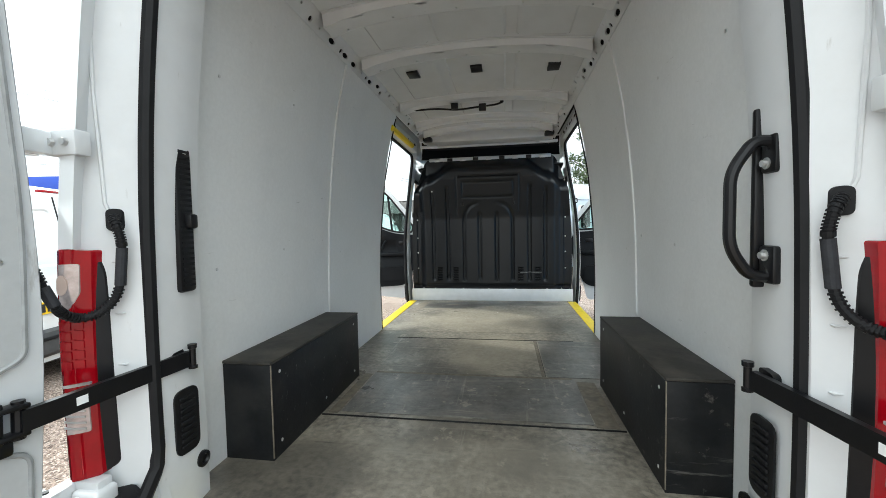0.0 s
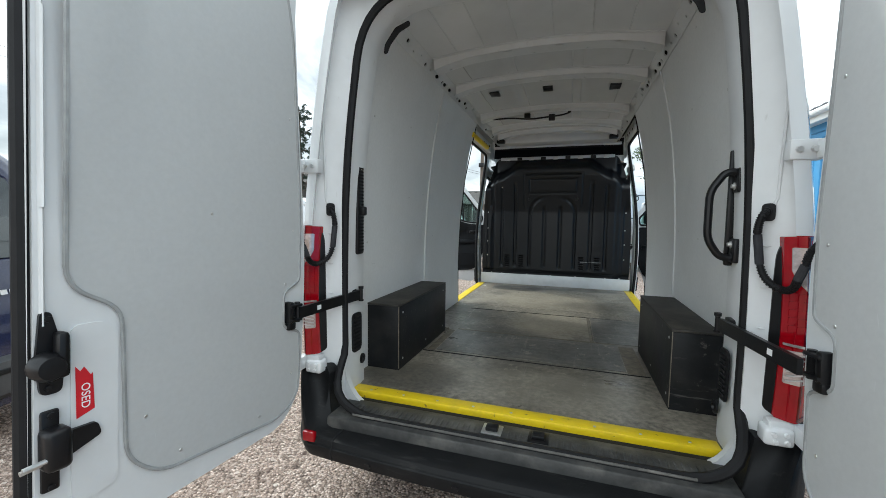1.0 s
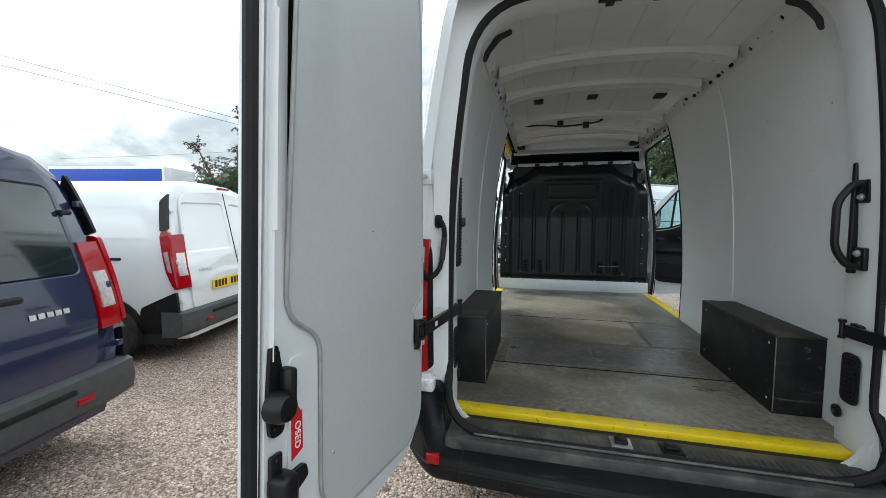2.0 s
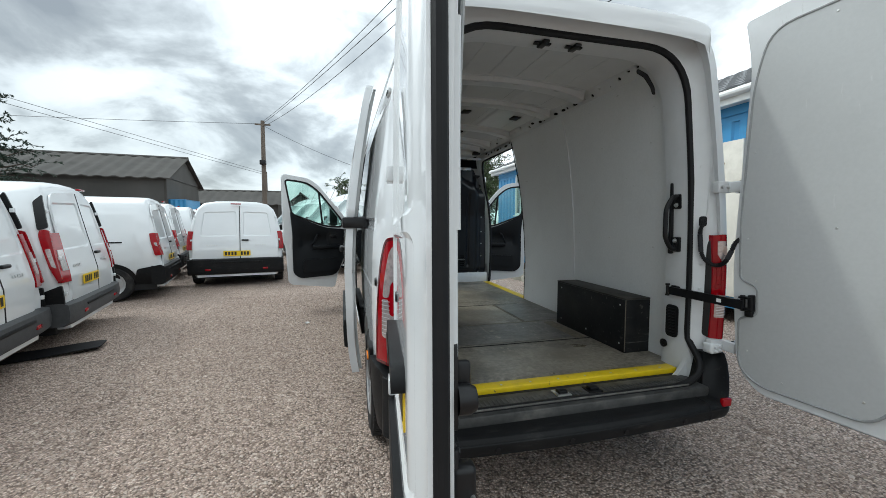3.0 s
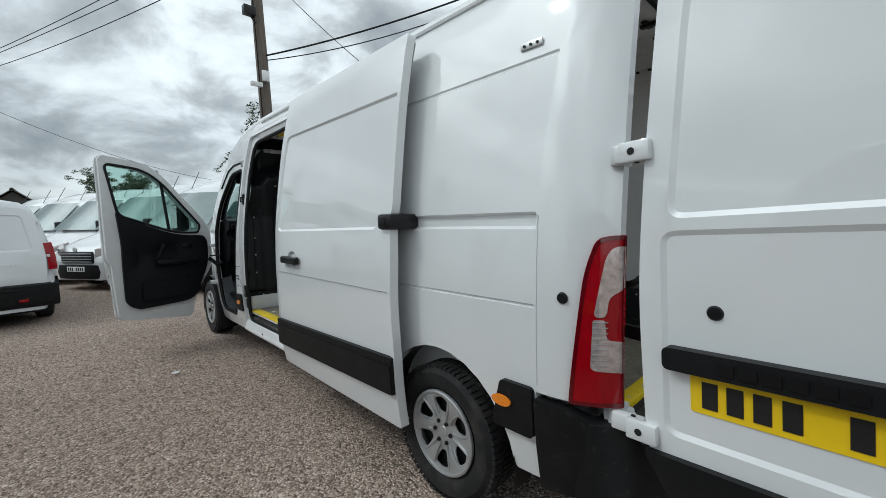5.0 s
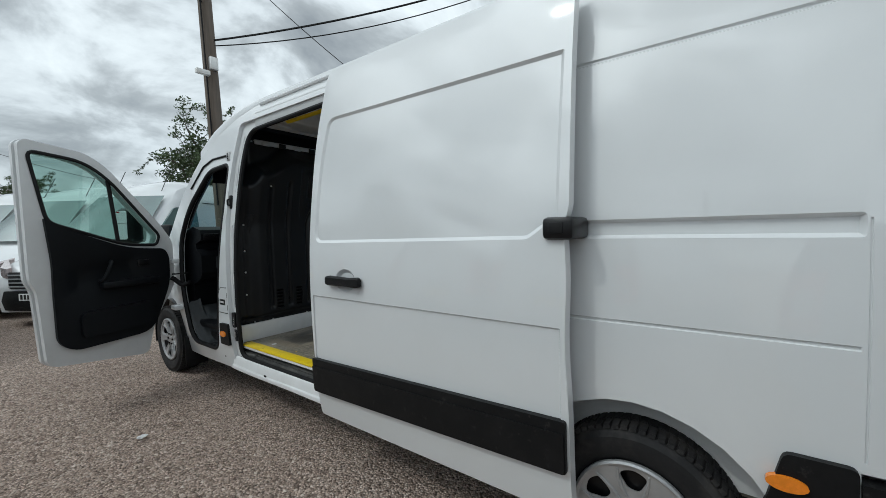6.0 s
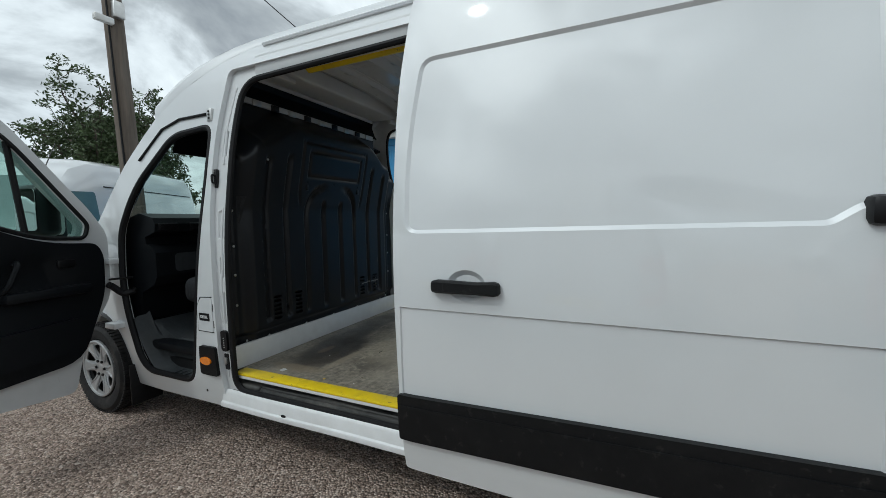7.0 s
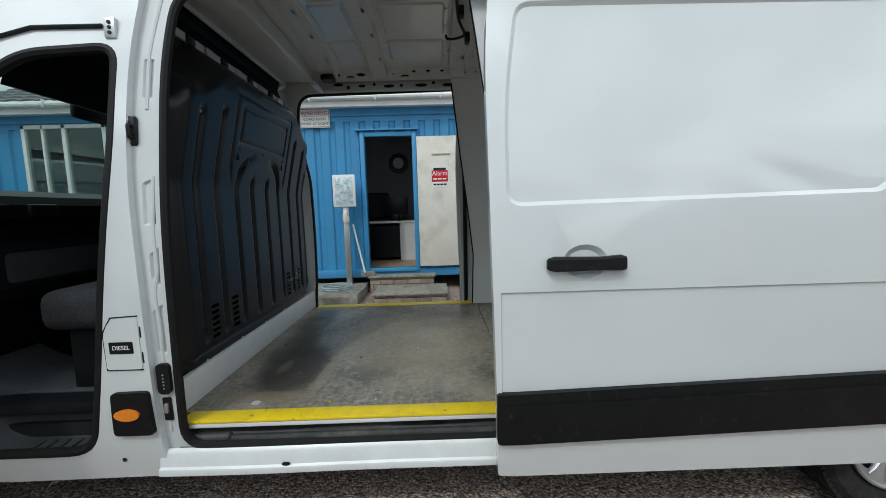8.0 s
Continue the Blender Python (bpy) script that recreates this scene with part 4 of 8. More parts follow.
for s in (-1, 1):
    for pts in () if s > 0 else (((3.655, 0.46), (3.646, 0.9), (3.652, 1.05), (3.634, 1.12), (3.64, 1.3), (3.634, 1.38), (3.63, 1.5)), ((3.65, 1.72), (3.64, 1.95), (3.615, 2.08), (3.59, 2.2))):
        part("flange_step", tube([(s * (half(u, v) - 0.0325), u, v) for u, v in rounded(list(pts), 0.03, 3)], 0.008, 8, flat=1.0), INNER, van)
    part("edge_strip", rbox(s * 0.928 - 0.044, s * 0.928 + 0.044, 2.22, 3.64, STEP_FLOOR - 0.008, STEP_FLOOR + 0.005, 0.004), YELLOW, van, "yellow painted edging strip")
    part("board_edge", rbox(s * 0.926 - 0.044, s * 0.926 + 0.044, 2.22, 3.625, STEP_FLOOR - 0.026, STEP_FLOOR - 0.009, 0.002), SILLPAINT, van, "white cut edge of the floor board")
    tread_line = ((0.90, 0.437), (0.938, 0.434), (0.943, 0.425), (0.955, 0.424), (0.959, 0.414), (0.971, 0.412), (0.975, 0.402), (0.99, 0.398))
    part("step_well", loft([[Vector((s * x, y, z + 0.004 * math.sin(y * 9) * (x < 0.94))) for x, z in tread_line] for y in steps(2.25, 3.635, 30)], cap=False, wrap=False), DUSTBLK, van, "dusty black stepped plastic sill tread", 25)
    part("tread_end", rbox(s * 0.945 - 0.025, s * 0.945 + 0.025, 3.44, 3.63, 0.40, 0.436, 0.014, 3), DUSTBLK, van)
    sill_line = ((0.982, 0.385), (0.986, 0.397), (0.992, 0.40), (0.999, 0.395), (1.006, 0.381), (1.0115, 0.352), (1.015, 0.333), (1.0235, 0.326), (1.026, 0.318), (1.024, 0.30))
    part("sill_flange", loft([[Vector((s * (x + 0.0012 * math.sin(y * 7 + z * 30)), y, z + 0.0015 * math.sin(y * 5.3))) for x, z in sill_line] for y in steps(2.25, 3.70, 36)], cap=False, wrap=False), SILLPAINT, van, "white painted door sill with dirt and chips", 30)
    part("slide_seal", tube([(s * (half(u, v) - 0.034), u, v) for u, v in HOLES[s][0]], 0.017, 8, closed=True), RUBBER, van, "black rubber door seal")
    part("door_header", rbox(*sorted((s * 0.80, s * 0.875)), 2.28, 3.45, 2.235 if s < 0 else 2.298, 2.345 if s < 0 else 2.375, 0.01), INNER, van)
    for y, w in ((2.45, 0.04), (2.56, 0.012), (2.66, 0.05), (2.82, 0.014), (2.92, 0.045), (3.04, 0.012), (3.14, 0.03), (3.25, 0.016), (3.33, 0.04)):
        part("header_slot", sheet(oval(y, (2.287 if s < 0 else 2.338) + 0.012 * math.sin(y * 40), w, 0.013, 12), (), lambda u, v, d, s=s: Vector((s * (0.7985 + d), u, v)), 0.001), DARK, van)
    part("cab_seal", tube([(s * (half(u, v) - 0.014), u, v) for u, v in inset(CAB_HOLES[s], 0.012)], 0.02, 8, closed=True), RUBBER, van, "black rubber door seal")
PLACED[0] = LOAD_SPACE
part("kick_board", rbox(-0.95, 0.95, 3.605, 3.63, FLOOR, FLOOR + 0.14, 0.003), SILLPAINT, van, "white painted kick board")

# Boxes over the rear wheels, on the floor.
for s in (-1, 1):
    box = part("wheel_box", rbox(s * 0.785 - 0.10, s * 0.785 + 0.10, 0.305, 1.17, FLOOR - 0.002, 0.840, 0.003), BOXBLK, van, "scuffed black board wheel-arch box")
    part("box_lid", rbox(s * 0.785 - 0.101, s * 0.785 + 0.10, 0.304, 1.172, 0.841, 0.852, 0.002), BOXTOP, box, "dusty board lid with worn edges")
    part("corner_wear", rbox(*sorted((s * 0.6845, s * 0.688)), 0.303, 0.309, FLOOR + 0.01, 0.84, 0.001), WORN, box)
    for y, z in ((0.36, 0.53), (0.36, 0.80), (0.74, 0.53), (1.1, 0.53), (1.1, 0.8)):
        part("screw", lathe([(0, -0.0015), (0.006, -0.0015), (0.007, 0)], 8, centre=(s * 0.685, y, z), axis="x") if s > 0 else lathe([(0, 0.0015), (0.006, 0.0015), (0.007, 0)], 8, centre=(s * 0.685, y, z), axis="x"), STEEL, box)

# Grey lining of the side walls.
WALL = [(0.47, 0.886), (1.2, 0.886), (1.6, 0.868), (2.0, 0.825), (2.25, 0.775), (2.36, 0.745)]


def wall_map(s, out=0.0):
    return lambda u, v, d: Vector((s * (smooth_table(WALL, v) - out + d), u, v))


for s in (-1, 1):
    part("side_lining", sheet(rounded([(0.12, 0.47), (1.2, 0.47), (1.28, 2.34), (0.12, 2.34)], [0, 0, 0, 0.15], 4), (), wall_map(s), 0.006, (), steps(0.6, 2.3, 17)), LINING, van, "grey board lining on the load wall", 40)
    part("side_lining", sheet(rounded([(1.206, 0.47), (2.22, 0.47), (2.20, 0.9), (2.245, 1.25), (2.30, 1.75), (2.37, 2.34), (1.286, 2.34)], [0, 0.0, 0.2, 0.3, 0.3, 0, 0], 5), (), wall_map(s, 0.002), 0.006, (), steps(0.6, 2.3, 17)), LINING, van, "grey board lining on the load wall", 40)
    part("lining_trim", tube([(s * (smooth_table(WALL, z) - 0.003), 1.203 + 0.08 * max(0, (z - 0.47) / 1.87), z) for z in steps(0.86, 2.33, 18)], 0.007, 6), LINING, van)
    part("lining_edge", tube([(s * (smooth_table(WALL, v) - 0.002), u, v) for u, v in ((2.22, 0.48), (2.205, 0.9), (2.24, 1.25), (2.30, 1.75), (2.365, 2.3))], 0.006, 6), RUBBER, van)
    for y, z in ((0.3, 1.2), (0.75, 1.25), (1.15, 1.28), (0.3, 1.9), (0.8, 1.95), (1.4, 1.2), (2.1, 1.3), (1.45, 1.9), (2.2, 2.0)):
        part("screw", sheet(oval(y, z, 0.006, 0.006, 8), (), wall_map(s, 0.003), 0.002), STEEL, van)
    # Perforated rail between lining and roof.
    holes = []
    rng = random.Random(5)
    y = 0.3
    while y < 3.5:
        big = rng.random()
        ru = 0.035 if big > 0.72 else (0.016 if big > 0.35 else 0.007)
        holes.append(oval(y, rng.choice((0.3, 0.5, 0.7)) * 0.1, ru, 0.014 if big > 0.35 else 0.007, 10))
        y += ru + 0.045 + rng.random() * 0.06
    part("roof_rail", sheet(rect(0.1, 3.6, 0.0, 0.105), holes, lambda u, v, d, s=s: Vector((s * (0.748 - 0.62 * v + d), u, 2.325 + 0.78 * v + d)), 0.006), INNER, van, "perforated white roof side rail")
    # Near-black box put in for the shade behind the rail's holes.
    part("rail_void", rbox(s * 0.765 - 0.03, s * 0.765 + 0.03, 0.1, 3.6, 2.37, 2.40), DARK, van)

# Ceiling skin and cross members.


def ceil_z(x, y):
    return 2.442 - 0.05 * (x / 0.7) ** 2


part("ceiling_skin", sheet(rect(-0.72, 0.72, 0.09, 3.52), (), lambda u, v, d: Vector((u, v, ceil_z(u, v) + d)), 0.01, steps(-0.6, 0.6, 8), (), [(rect(x0, x1, y0, y1, 0.03), 0.012, -0.007) for y0, y1 in ((1.02, 1.33), (1.55, 2.22), (2.43, 2.81), (3.02, 3.2)) for x0, x1 in ((-0.55, -0.25), (-0.2, 0.2), (0.26, 0.56))]), ROOFIN, van, "white painted roof skin from inside", 30)
for n, y in enumerate((0.91, 1.435, 2.327, 2.92, 3.30)):
    w = 0.055
    slots = [oval(x, w + dy, 0.032, 0.009, 10) for x in (-0.52, -0.2, 0.12, 0.46) for dy in (-0.036,)] + [oval(x, w + 0.036, 0.006, 0.006, 8) for x in (-0.6, -0.36, -0.04, 0.28, 0.6)]
    beam = part("roof_beam", sheet(rect(-0.69, 0.69, 0.0, 2 * w, 0.01), slots, lambda u, v, d, y=y, w=w: Vector((u, y - w + v, ceil_z(u, y) - 0.036 - 0.03 * max(0, abs(u) - 0.52) / 0.17 + d)), 0.004, steps(-0.6, 0.6, 8)), INNER, van, "white pressed steel roof beam with slots")
    for e in (-1, 1):
        bm = loft([[Vector((u, y + e * (w - 0.0), ceil_z(u, y) - 0.036 - 0.03 * max(0, abs(u) - 0.52) / 0.17)), Vector((u, y + e * (w + 0.012), ceil_z(u, y) - 0.006)), Vector((u, y + e * (w + 0.028), ceil_z(u, y) - 0.004)), Vector((u, y + e * (w + 0.028), ceil_z(u, y)))] for u in steps(-0.69, 0.69, 12)], cap=False, wrap=False)
        part("beam_flange", bm, INNER, beam)
for y0, y1 in ((0.2, 0.81), (1.01, 1.34), (1.54, 2.23), (2.42, 2.82), (3.01, 3.21)):
    for x in (-0.52, -0.34, -0.13, 0.09, 0.30, 0.50):
        part("roof_crease", tube([(x, y, ceil_z(x, y) - 0.0005) for y in (y0, y1)], 0.0035, 6), ROOFIN, van)
for x, y, m in ((-0.44, 1.72, GLOSSBLK), (0.0, 1.75, GLOSSBLK), (0.52, 1.75, SLEEVE)):
    part("roof_patch", rbox(x - 0.04, x + 0.04, y - 0.055, y + 0.055, ceil_z(x, y) - 0.020, ceil_z(x, y) + 0.002, 0.003), m, van, "small pad stuck to the roof skin")
cable = part("roof_cable", tube(rounded([(-0.62, 2.36, 2.36), (-0.4, 2.38, 2.37), (-0.2, 2.36, 2.34), (0.0, 2.3, 2.34), (0.12, 2.38, 2.37), (0.2, 2.42, 2.41)], 0.08, 4), 0.008, 6), RUBBER, van, "black loose interior lamp cable")
part("clip", rbox(-0.26, -0.20, 2.33, 2.37, 2.345, 2.395, 0.006), GLOSSBLK, cable)
part("clip", rbox(-0.02, 0.04, 2.28, 2.31, 2.30, 2.36, 0.006), GLOSSBLK, cable)
part("interior_lamp_hole", lathe([(0, -0.004), (0.05, -0.004), (0.055, 0.004)], 18, centre=(0.42, 2.35, ceil_z(0.42, 2.3) - 0.004), axis="z"), GLOSSBLK, van)
for s in (-1, 1):
    part("header_arm", rbox(s * 0.66 - 0.1, s * 0.66 + 0.1, 3.38, 3.42, 2.245, 2.275, 0.008), INNER, van)
    part("header_boot", rbox(s * 0.66 - 0.05, s * 0.66 + 0.05, 3.26, 3.36, 2.30, 2.345, 0.015), GLOSSBLK, van)
part("yellow_padding", tube([(-0.785, y, 2.215) for y in steps(2.3, 3.07, 6)], 0.026, 10), YELLOW, van, "yellow foam padding along the door header")

# Bulkhead, pressed black plastic.


BULK_MID = -0.013


def groove(dist, wide=0.013, soft=0.012):
    return ridge((wide + soft - dist) / soft)


def bulk_y(x, z):
    """Where the bulkhead's face lies: upright below, leaning into the load space over the seats, shouldered at the top."""
    a = abs(x - BULK_MID)
    y = 3.668 - 0.22 * max(0.0, min(z, 1.94) - 1.49 + 0.03 * ridge((1.6 - z) / 0.2)) * ridge((z - 1.42) / 0.12)
    brow = 2.05 - 0.16 * ridge((a - 0.40) / 0.30) - 0.10 * ridge((a - 0.70) / 0.14)
    y += (3.765 - y) * ridge((z - brow + 0.025) / 0.17)
    y += 0.045 * ridge((a - 0.745) / 0.085)
    y += 0.022 * ridge((0.70 - z) / 0.035) + 0.012 * ridge((a - 0.86) / 0.01) * ridge((1.7 - z) / 0.2)
    for c, top in ((0.655, 1.83), (0.478, 1.87)):
        y += 0.021 * groove(abs(a - c)) * ridge((top - z) / 0.05) * ridge((z - 0.72) / 0.04)
    y += 0.021 * groove(abs(a - 0.10)) * ridge((1.56 - z) / 0.05) * ridge((z - 0.72) / 0.04)
    # Arch over the middle ribs, and the frame round the upper panel that runs down into its legs.
    r = 0.285 - (a**3 + max(0.0, z - 1.375) ** 3) ** (1 / 3)
    y += 0.021 * groove(abs(r), 0.010, 0.012) * ridge((z - 0.72) / 0.04) * (ridge((a - 0.06) / 0.16) if z > 1.4 else 1.0)
    leg = 0.365 - 0.035 * ridge((1.62 - z) / 0.2)
    y += 0.010 * groove(abs(a - leg), 0.004, 0.008) * ridge((1.97 - z) / 0.01) * ridge((z - 1.48) / 0.1)
    y += 0.010 * groove(abs(z - 1.965), 0.006, 0.008) * ridge((0.36 - a) / 0.02)
    edge = max(a - 0.295, abs(z - 1.813) - 0.088)
    y += 0.010 * groove(abs(edge), 0.004, 0.007)
    return y


PLACED[0] = PLAIN
bulk_out = rounded([(-0.945, 0.615), (0.945, 0.615), (0.945, 1.35), (0.885, 1.92), (0.76, 2.205), (-0.76, 2.205), (-0.885, 1.92), (-0.945, 1.35)], [0.01, 0.01, 0.2, 0.15, 0.08, 0.08, 0.15, 0.2], 4)
vents = [rect(x - 0.033, x + 0.033, z - 0.009, z + 0.009, 0.0085, 3) for x in (-0.594, -0.403, 0.36, 0.555) for z in steps(0.742, 0.888, 5)] + [oval(-0.498, 0.80, 0.018, 0.018, 12)]
bulkhead = part("bulkhead", sheet(bulk_out, vents, lambda u, v, d: Vector((u, bulk_y(u, v) + d, v)), 0.008, steps(-0.94, 0.94, 250), steps(0.625, 2.2, 100)), BULK, van, "black moulded plastic bulkhead with ribs and vent slots", 60)
for s in (-1, 1):
    for z in (0.88, 1.07, 1.25, 1.47, 1.90):
        part("rivet", lathe([(0, -0.004), (0.007, -0.003), (0.009, 0)], 8, centre=(s * 0.872, bulk_y(s * 0.872, z) - 0.001, z), axis="y"), STEEL, bulkhead)
for x in (-0.81, -0.66, -0.32, -0.014, 0.30, 0.66, 0.83):
    part("rivet", lathe([(0, -0.004), (0.007, -0.003), (0.009, 0)], 8, centre=(x, bulk_y(x, 0.636) - 0.001, 0.636), axis="y"), STEEL, bulkhead)
for x, z in ((-0.668, 1.80), (-0.496, 1.80), (-0.50, 1.36), (-0.305, 1.685), (-0.022, 1.69), (0.28, 1.685)):
    part("rivet", lathe([(0, -0.004), (0.007, -0.003), (0.009, 0)], 8, centre=(x, bulk_y(x, z) - 0.001, z), axis="y"), GLOSSBLK if x > -0.6 else STEEL, bulkhead)
for x in (-0.31, 0.285):
    part("vent_clip", rbox(x - 0.014, x + 0.014, bulk_y(x, 1.645) - 0.006, bulk_y(x, 1.645) + 0.004, 1.625, 1.668, 0.004), GLOSSBLK, bulkhead)
part("scrape", sheet(rounded([(0.35, 0.828), (0.60, 0.831), (0.60, 0.838), (0.46, 0.840), (0.35, 0.836)], 0.002, 2), (), lambda u, v, d: Vector((u, bulk_y(u, v) - 0.0012 + d, v)), 0.001, steps(0.36, 0.59, 24)), mat("pale_scrape", (0.20, 0.20, 0.195), 0.6, grain=(60, 0.5)), bulkhead, "pale scrape across the vents")
part("bulkhead_rail", rbox(-0.72, 0.72, 3.752, 3.775, 2.172, 2.212, 0.005), INNER, van, "white steel rail along the top of the bulkhead")
for k in range(9):
    x = -0.62 + k * 0.155
    part("rail_clip", rbox(x - 0.032, x + 0.032, 3.740, 3.754, 2.166, 2.206, 0.004), GLOSSBLK if k % 2 else STEEL, van)
part("headlining", loft([[Vector((x, y, z)) for x in steps(-0.82, 0.82, 8)] for y, z in ((3.775, 2.20), (3.80, 2.24), (3.83, 2.32), (3.80, 2.42))], cap=False, wrap=False), TRIMDARK, van, "dark headlining above the bulkhead")
part("roof_front_beam", rbox(-0.735, 0.735, 3.50, 3.745, 2.352, 2.47, 0.018, 3), INNER, van, "white front roof cross member")
part("beam_lip", rbox(-0.70, 0.70, 3.735, 3.75, 2.33, 2.36, 0.004), INNER, van)
PLACED[0] = LOAD_SPACE
part("floor_joint", rbox(0.406, 0.409, 1.25, 1.98, FLOOR - 0.01, FLOOR + 0.0015), RUBBER, van)
part("floor_panel", sheet(rect(-0.60, 0.56, 0.72, 1.22, 0.01), (), flat_z(FLOOR + 0.003), 0.003), FLOORDK, van, "dark resin floor panel with worn edges")
part("floor_panel", sheet(rect(0.415, 0.86, 1.255, 1.975, 0.01), (), flat_z(FLOOR + 0.003), 0.003), FLOORDK, van, "dark resin floor panel with worn edges")
for x0, x1, y0, y1 in ((-0.66, -0.61, 0.70, 1.2), (0.565, 0.66, 0.70, 1.2), (-0.6, 0.55, 1.225, 1.25), (0.385, 0.405, 1.25, 1.97)):
    part("worn_edge", sheet(rect(x0, x1, y0, y1, 0.01), (), flat_z(FLOOR + 0.0015), 0.001), WORN, van, "brown worn strip of floor board")

PLACED[0] = PLAIN
rag = random.Random(11)
for x, y, size, turn, m in ((-0.83, 3.39, 0.032, 0.5, WHITEINK), (-0.84, 3.06, 0.014, 1.0, YELLOW), (-0.835, 2.86, 0.006, 0.2, WHITEINK), (-0.33, 3.02, 0.03, 0.0, RUBBER), (-0.2, 2.7, 0.006, 1.0, WHITEINK), (-0.52, 3.3, 0.006, 0.3, WHITEINK), (0.1, 3.0, 0.005, 0.3, WHITEINK), (0.3, 1.1, 0.007, 0.4, WHITEINK), (-0.42, 1.6, 0.008, 0.4, RUBBER)):
    bm = bmesh.new()
    ring = [bm.verts.new((x + size * rag.uniform(0.6, 1.0) * math.cos(a + turn), y + size * rag.uniform(0.5, 0.9) * math.sin(a + turn) * (0.25 if m is RUBBER else 1.0), FLOOR + 0.0215 + rag.uniform(0, 0.003))) for a in (0.3, 1.4, 2.6, 3.6, 4.9, 5.8)]
    bmesh.ops.solidify(bm, geom=[bm.faces.new(ring)], thickness=0.0015)
    tagged(part("litter_scrap", bm, m), "small torn scrap lying on the load floor", "litter", "scraps on the load floor")

# ---- doors of the van ----


def rear_door(s):
    """One rear door, hinged at its outer edge and swung open; s is the van's side."""
    m = -s
    wide = 0.949 if s < 0 else 0.935
    # The hinge line leans forward, so that the free edge of an open door rises.
    hung = (pose(-0.952, -0.185, 0.68, 0, 0, -95.5) if s < 0 else pose(0.98, -0.175, 0.68, 0, 0, 97.0)) @ Matrix.Rotation(radians(2.3) * s, 4, "Y") @ Matrix.Translation((0, 0, -0.68))

    def lay(y, sign=1):
        return lambda u, v, d: Vector((m * (u + 0.0), y + sign * d + 0.03 * max(0, v - 1.5) ** 2, v))

    def skin(y):
        return lambda u, v, d: lay(y)(u, v, d) + Vector((0, 0.042 * ridge((u - wide + 0.135) / 0.14), 0))

    outer = rounded([(0.064, 0.70), (0.085, 0.58), (0.18, 0.475), (wide, 0.44), (wide, 2.40), (0.42, 2.455), (0.12, 2.44), (0.145, 2.2), (0.075, 1.5), (0.05, 1.15)], [0.02, 0.1, 0.1, 0.03, 0.05, 0.1, 0.03, 0.1, 0.3, 0.3], 5)
    door = part("rear_door", sheet(outer, (), skin(-0.02), 0.02, steps(wide - 0.145, wide - 0.005, 7), steps(1.5, 2.4, 6), [(rounded([(0.14, 1.373), (0.885, 1.376), (0.885, 2.30), (0.28, 2.30), (0.20, 2.05)], [0.05, 0.04, 0.1, 0.1, 0.2], 5), 0.016, 0.012), (rounded([(0.12, 0.70), (0.885, 0.70), (0.885, 1.338), (0.12, 1.337)], 0.05, 5), 0.016, 0.008)]), PAINT, van, "white rear door swung wide open", 25)
    door.matrix_basis = hung
    rim = inset(outer, 0.004)
    part("door_edge", loft([[Vector((m * u, y + 0.03 * max(0, v - 1.5) ** 2, v)) for u, v in rim] for y in (0.022, 0.07)], cap=False), INNER, door, "white painted door edge")
    if s < 0:
        board = rounded([(0.10, 0.60), (0.20, 0.535), (0.66, 0.565), (0.745, 0.65), (0.755, 1.08), (0.875, 1.15), (0.885, 2.34), (0.25, 2.34), (0.17, 2.1), (0.105, 1.4), (0.105, 1.09), (0.19, 1.05), (0.19, 0.90), (0.10, 0.865)], [0.08, 0.1, 0.06, 0.05, 0.05, 0.05, 0.06, 0.1, 0.2, 0.2, 0.02, 0.03, 0.03, 0.02], 5)
    else:
        board = rounded([(0.10, 0.60), (0.20, 0.53), (0.62, 0.515), (0.70, 0.62), (0.72, 0.83), (0.84, 0.90), (0.855, 2.16), (0.68, 2.2), (0.64, 2.34), (0.25, 2.34), (0.17, 2.1), (0.105, 1.4), (0.105, 1.09), (0.19, 1.05), (0.19, 0.90), (0.10, 0.865)], [0.08, 0.1, 0.06, 0.05, 0.06, 0.05, 0.05, 0.05, 0.05, 0.1, 0.2, 0.2, 0.02, 0.03, 0.03, 0.02], 5)
    part("inner_pan", sheet(inset(outer, 0.012), [inset(board, 0.012 if s > 0 else 0.004)], lay(0.082, -1), 0.02, (), steps(1.5, 2.4, 6)), INNER, door, "white pressed inner door frame", 30)

    def bowed(y):
        lift = 0.028 if s < 0 else 0.0
        return lambda u, v, d: lay(y, -1)(u, v, d) + Vector((0, lift * ridge((v - 1.30) / 0.6) * ridge((u - 0.66) / 0.2), 0))

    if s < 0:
        # Near-black sheet paints the shade under the board's raised edge.
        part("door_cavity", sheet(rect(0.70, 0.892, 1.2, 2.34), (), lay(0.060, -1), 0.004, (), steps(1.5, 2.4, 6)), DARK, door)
    part("lining_board", sheet(board, (), bowed(0.088), 0.008, steps(0.68, 0.88, 6), steps(1.3, 2.3, 10)), DOORBOARD, door, "grey board lining with screws")
    part("board_bead", tube([bowed(0.087)(u, v, 0.0) for u, v in inset(board, -0.004)], 0.006, 6, closed=True), BEAD, door)
    for u, v in ((0.14, 1.3), (0.17, 1.75), (0.5, 2.3), (0.82, 1.9), (0.82, 1.5), (0.6, 0.60), (0.3, 0.58), (0.14, 0.7), (0.5, 1.35), (0.7, 0.75), (0.18, 1.08)):
        if s > 0 and u > 0.8 and v < 0.95:
            continue
        part("screw", lathe([(0.0, 0.002), (0.004, 0.0018), (0.0055, 0)], 10, centre=(m * u, 0.089 + 0.03 * max(0, v - 1.5) ** 2, v), axis="y"), STEEL, door)
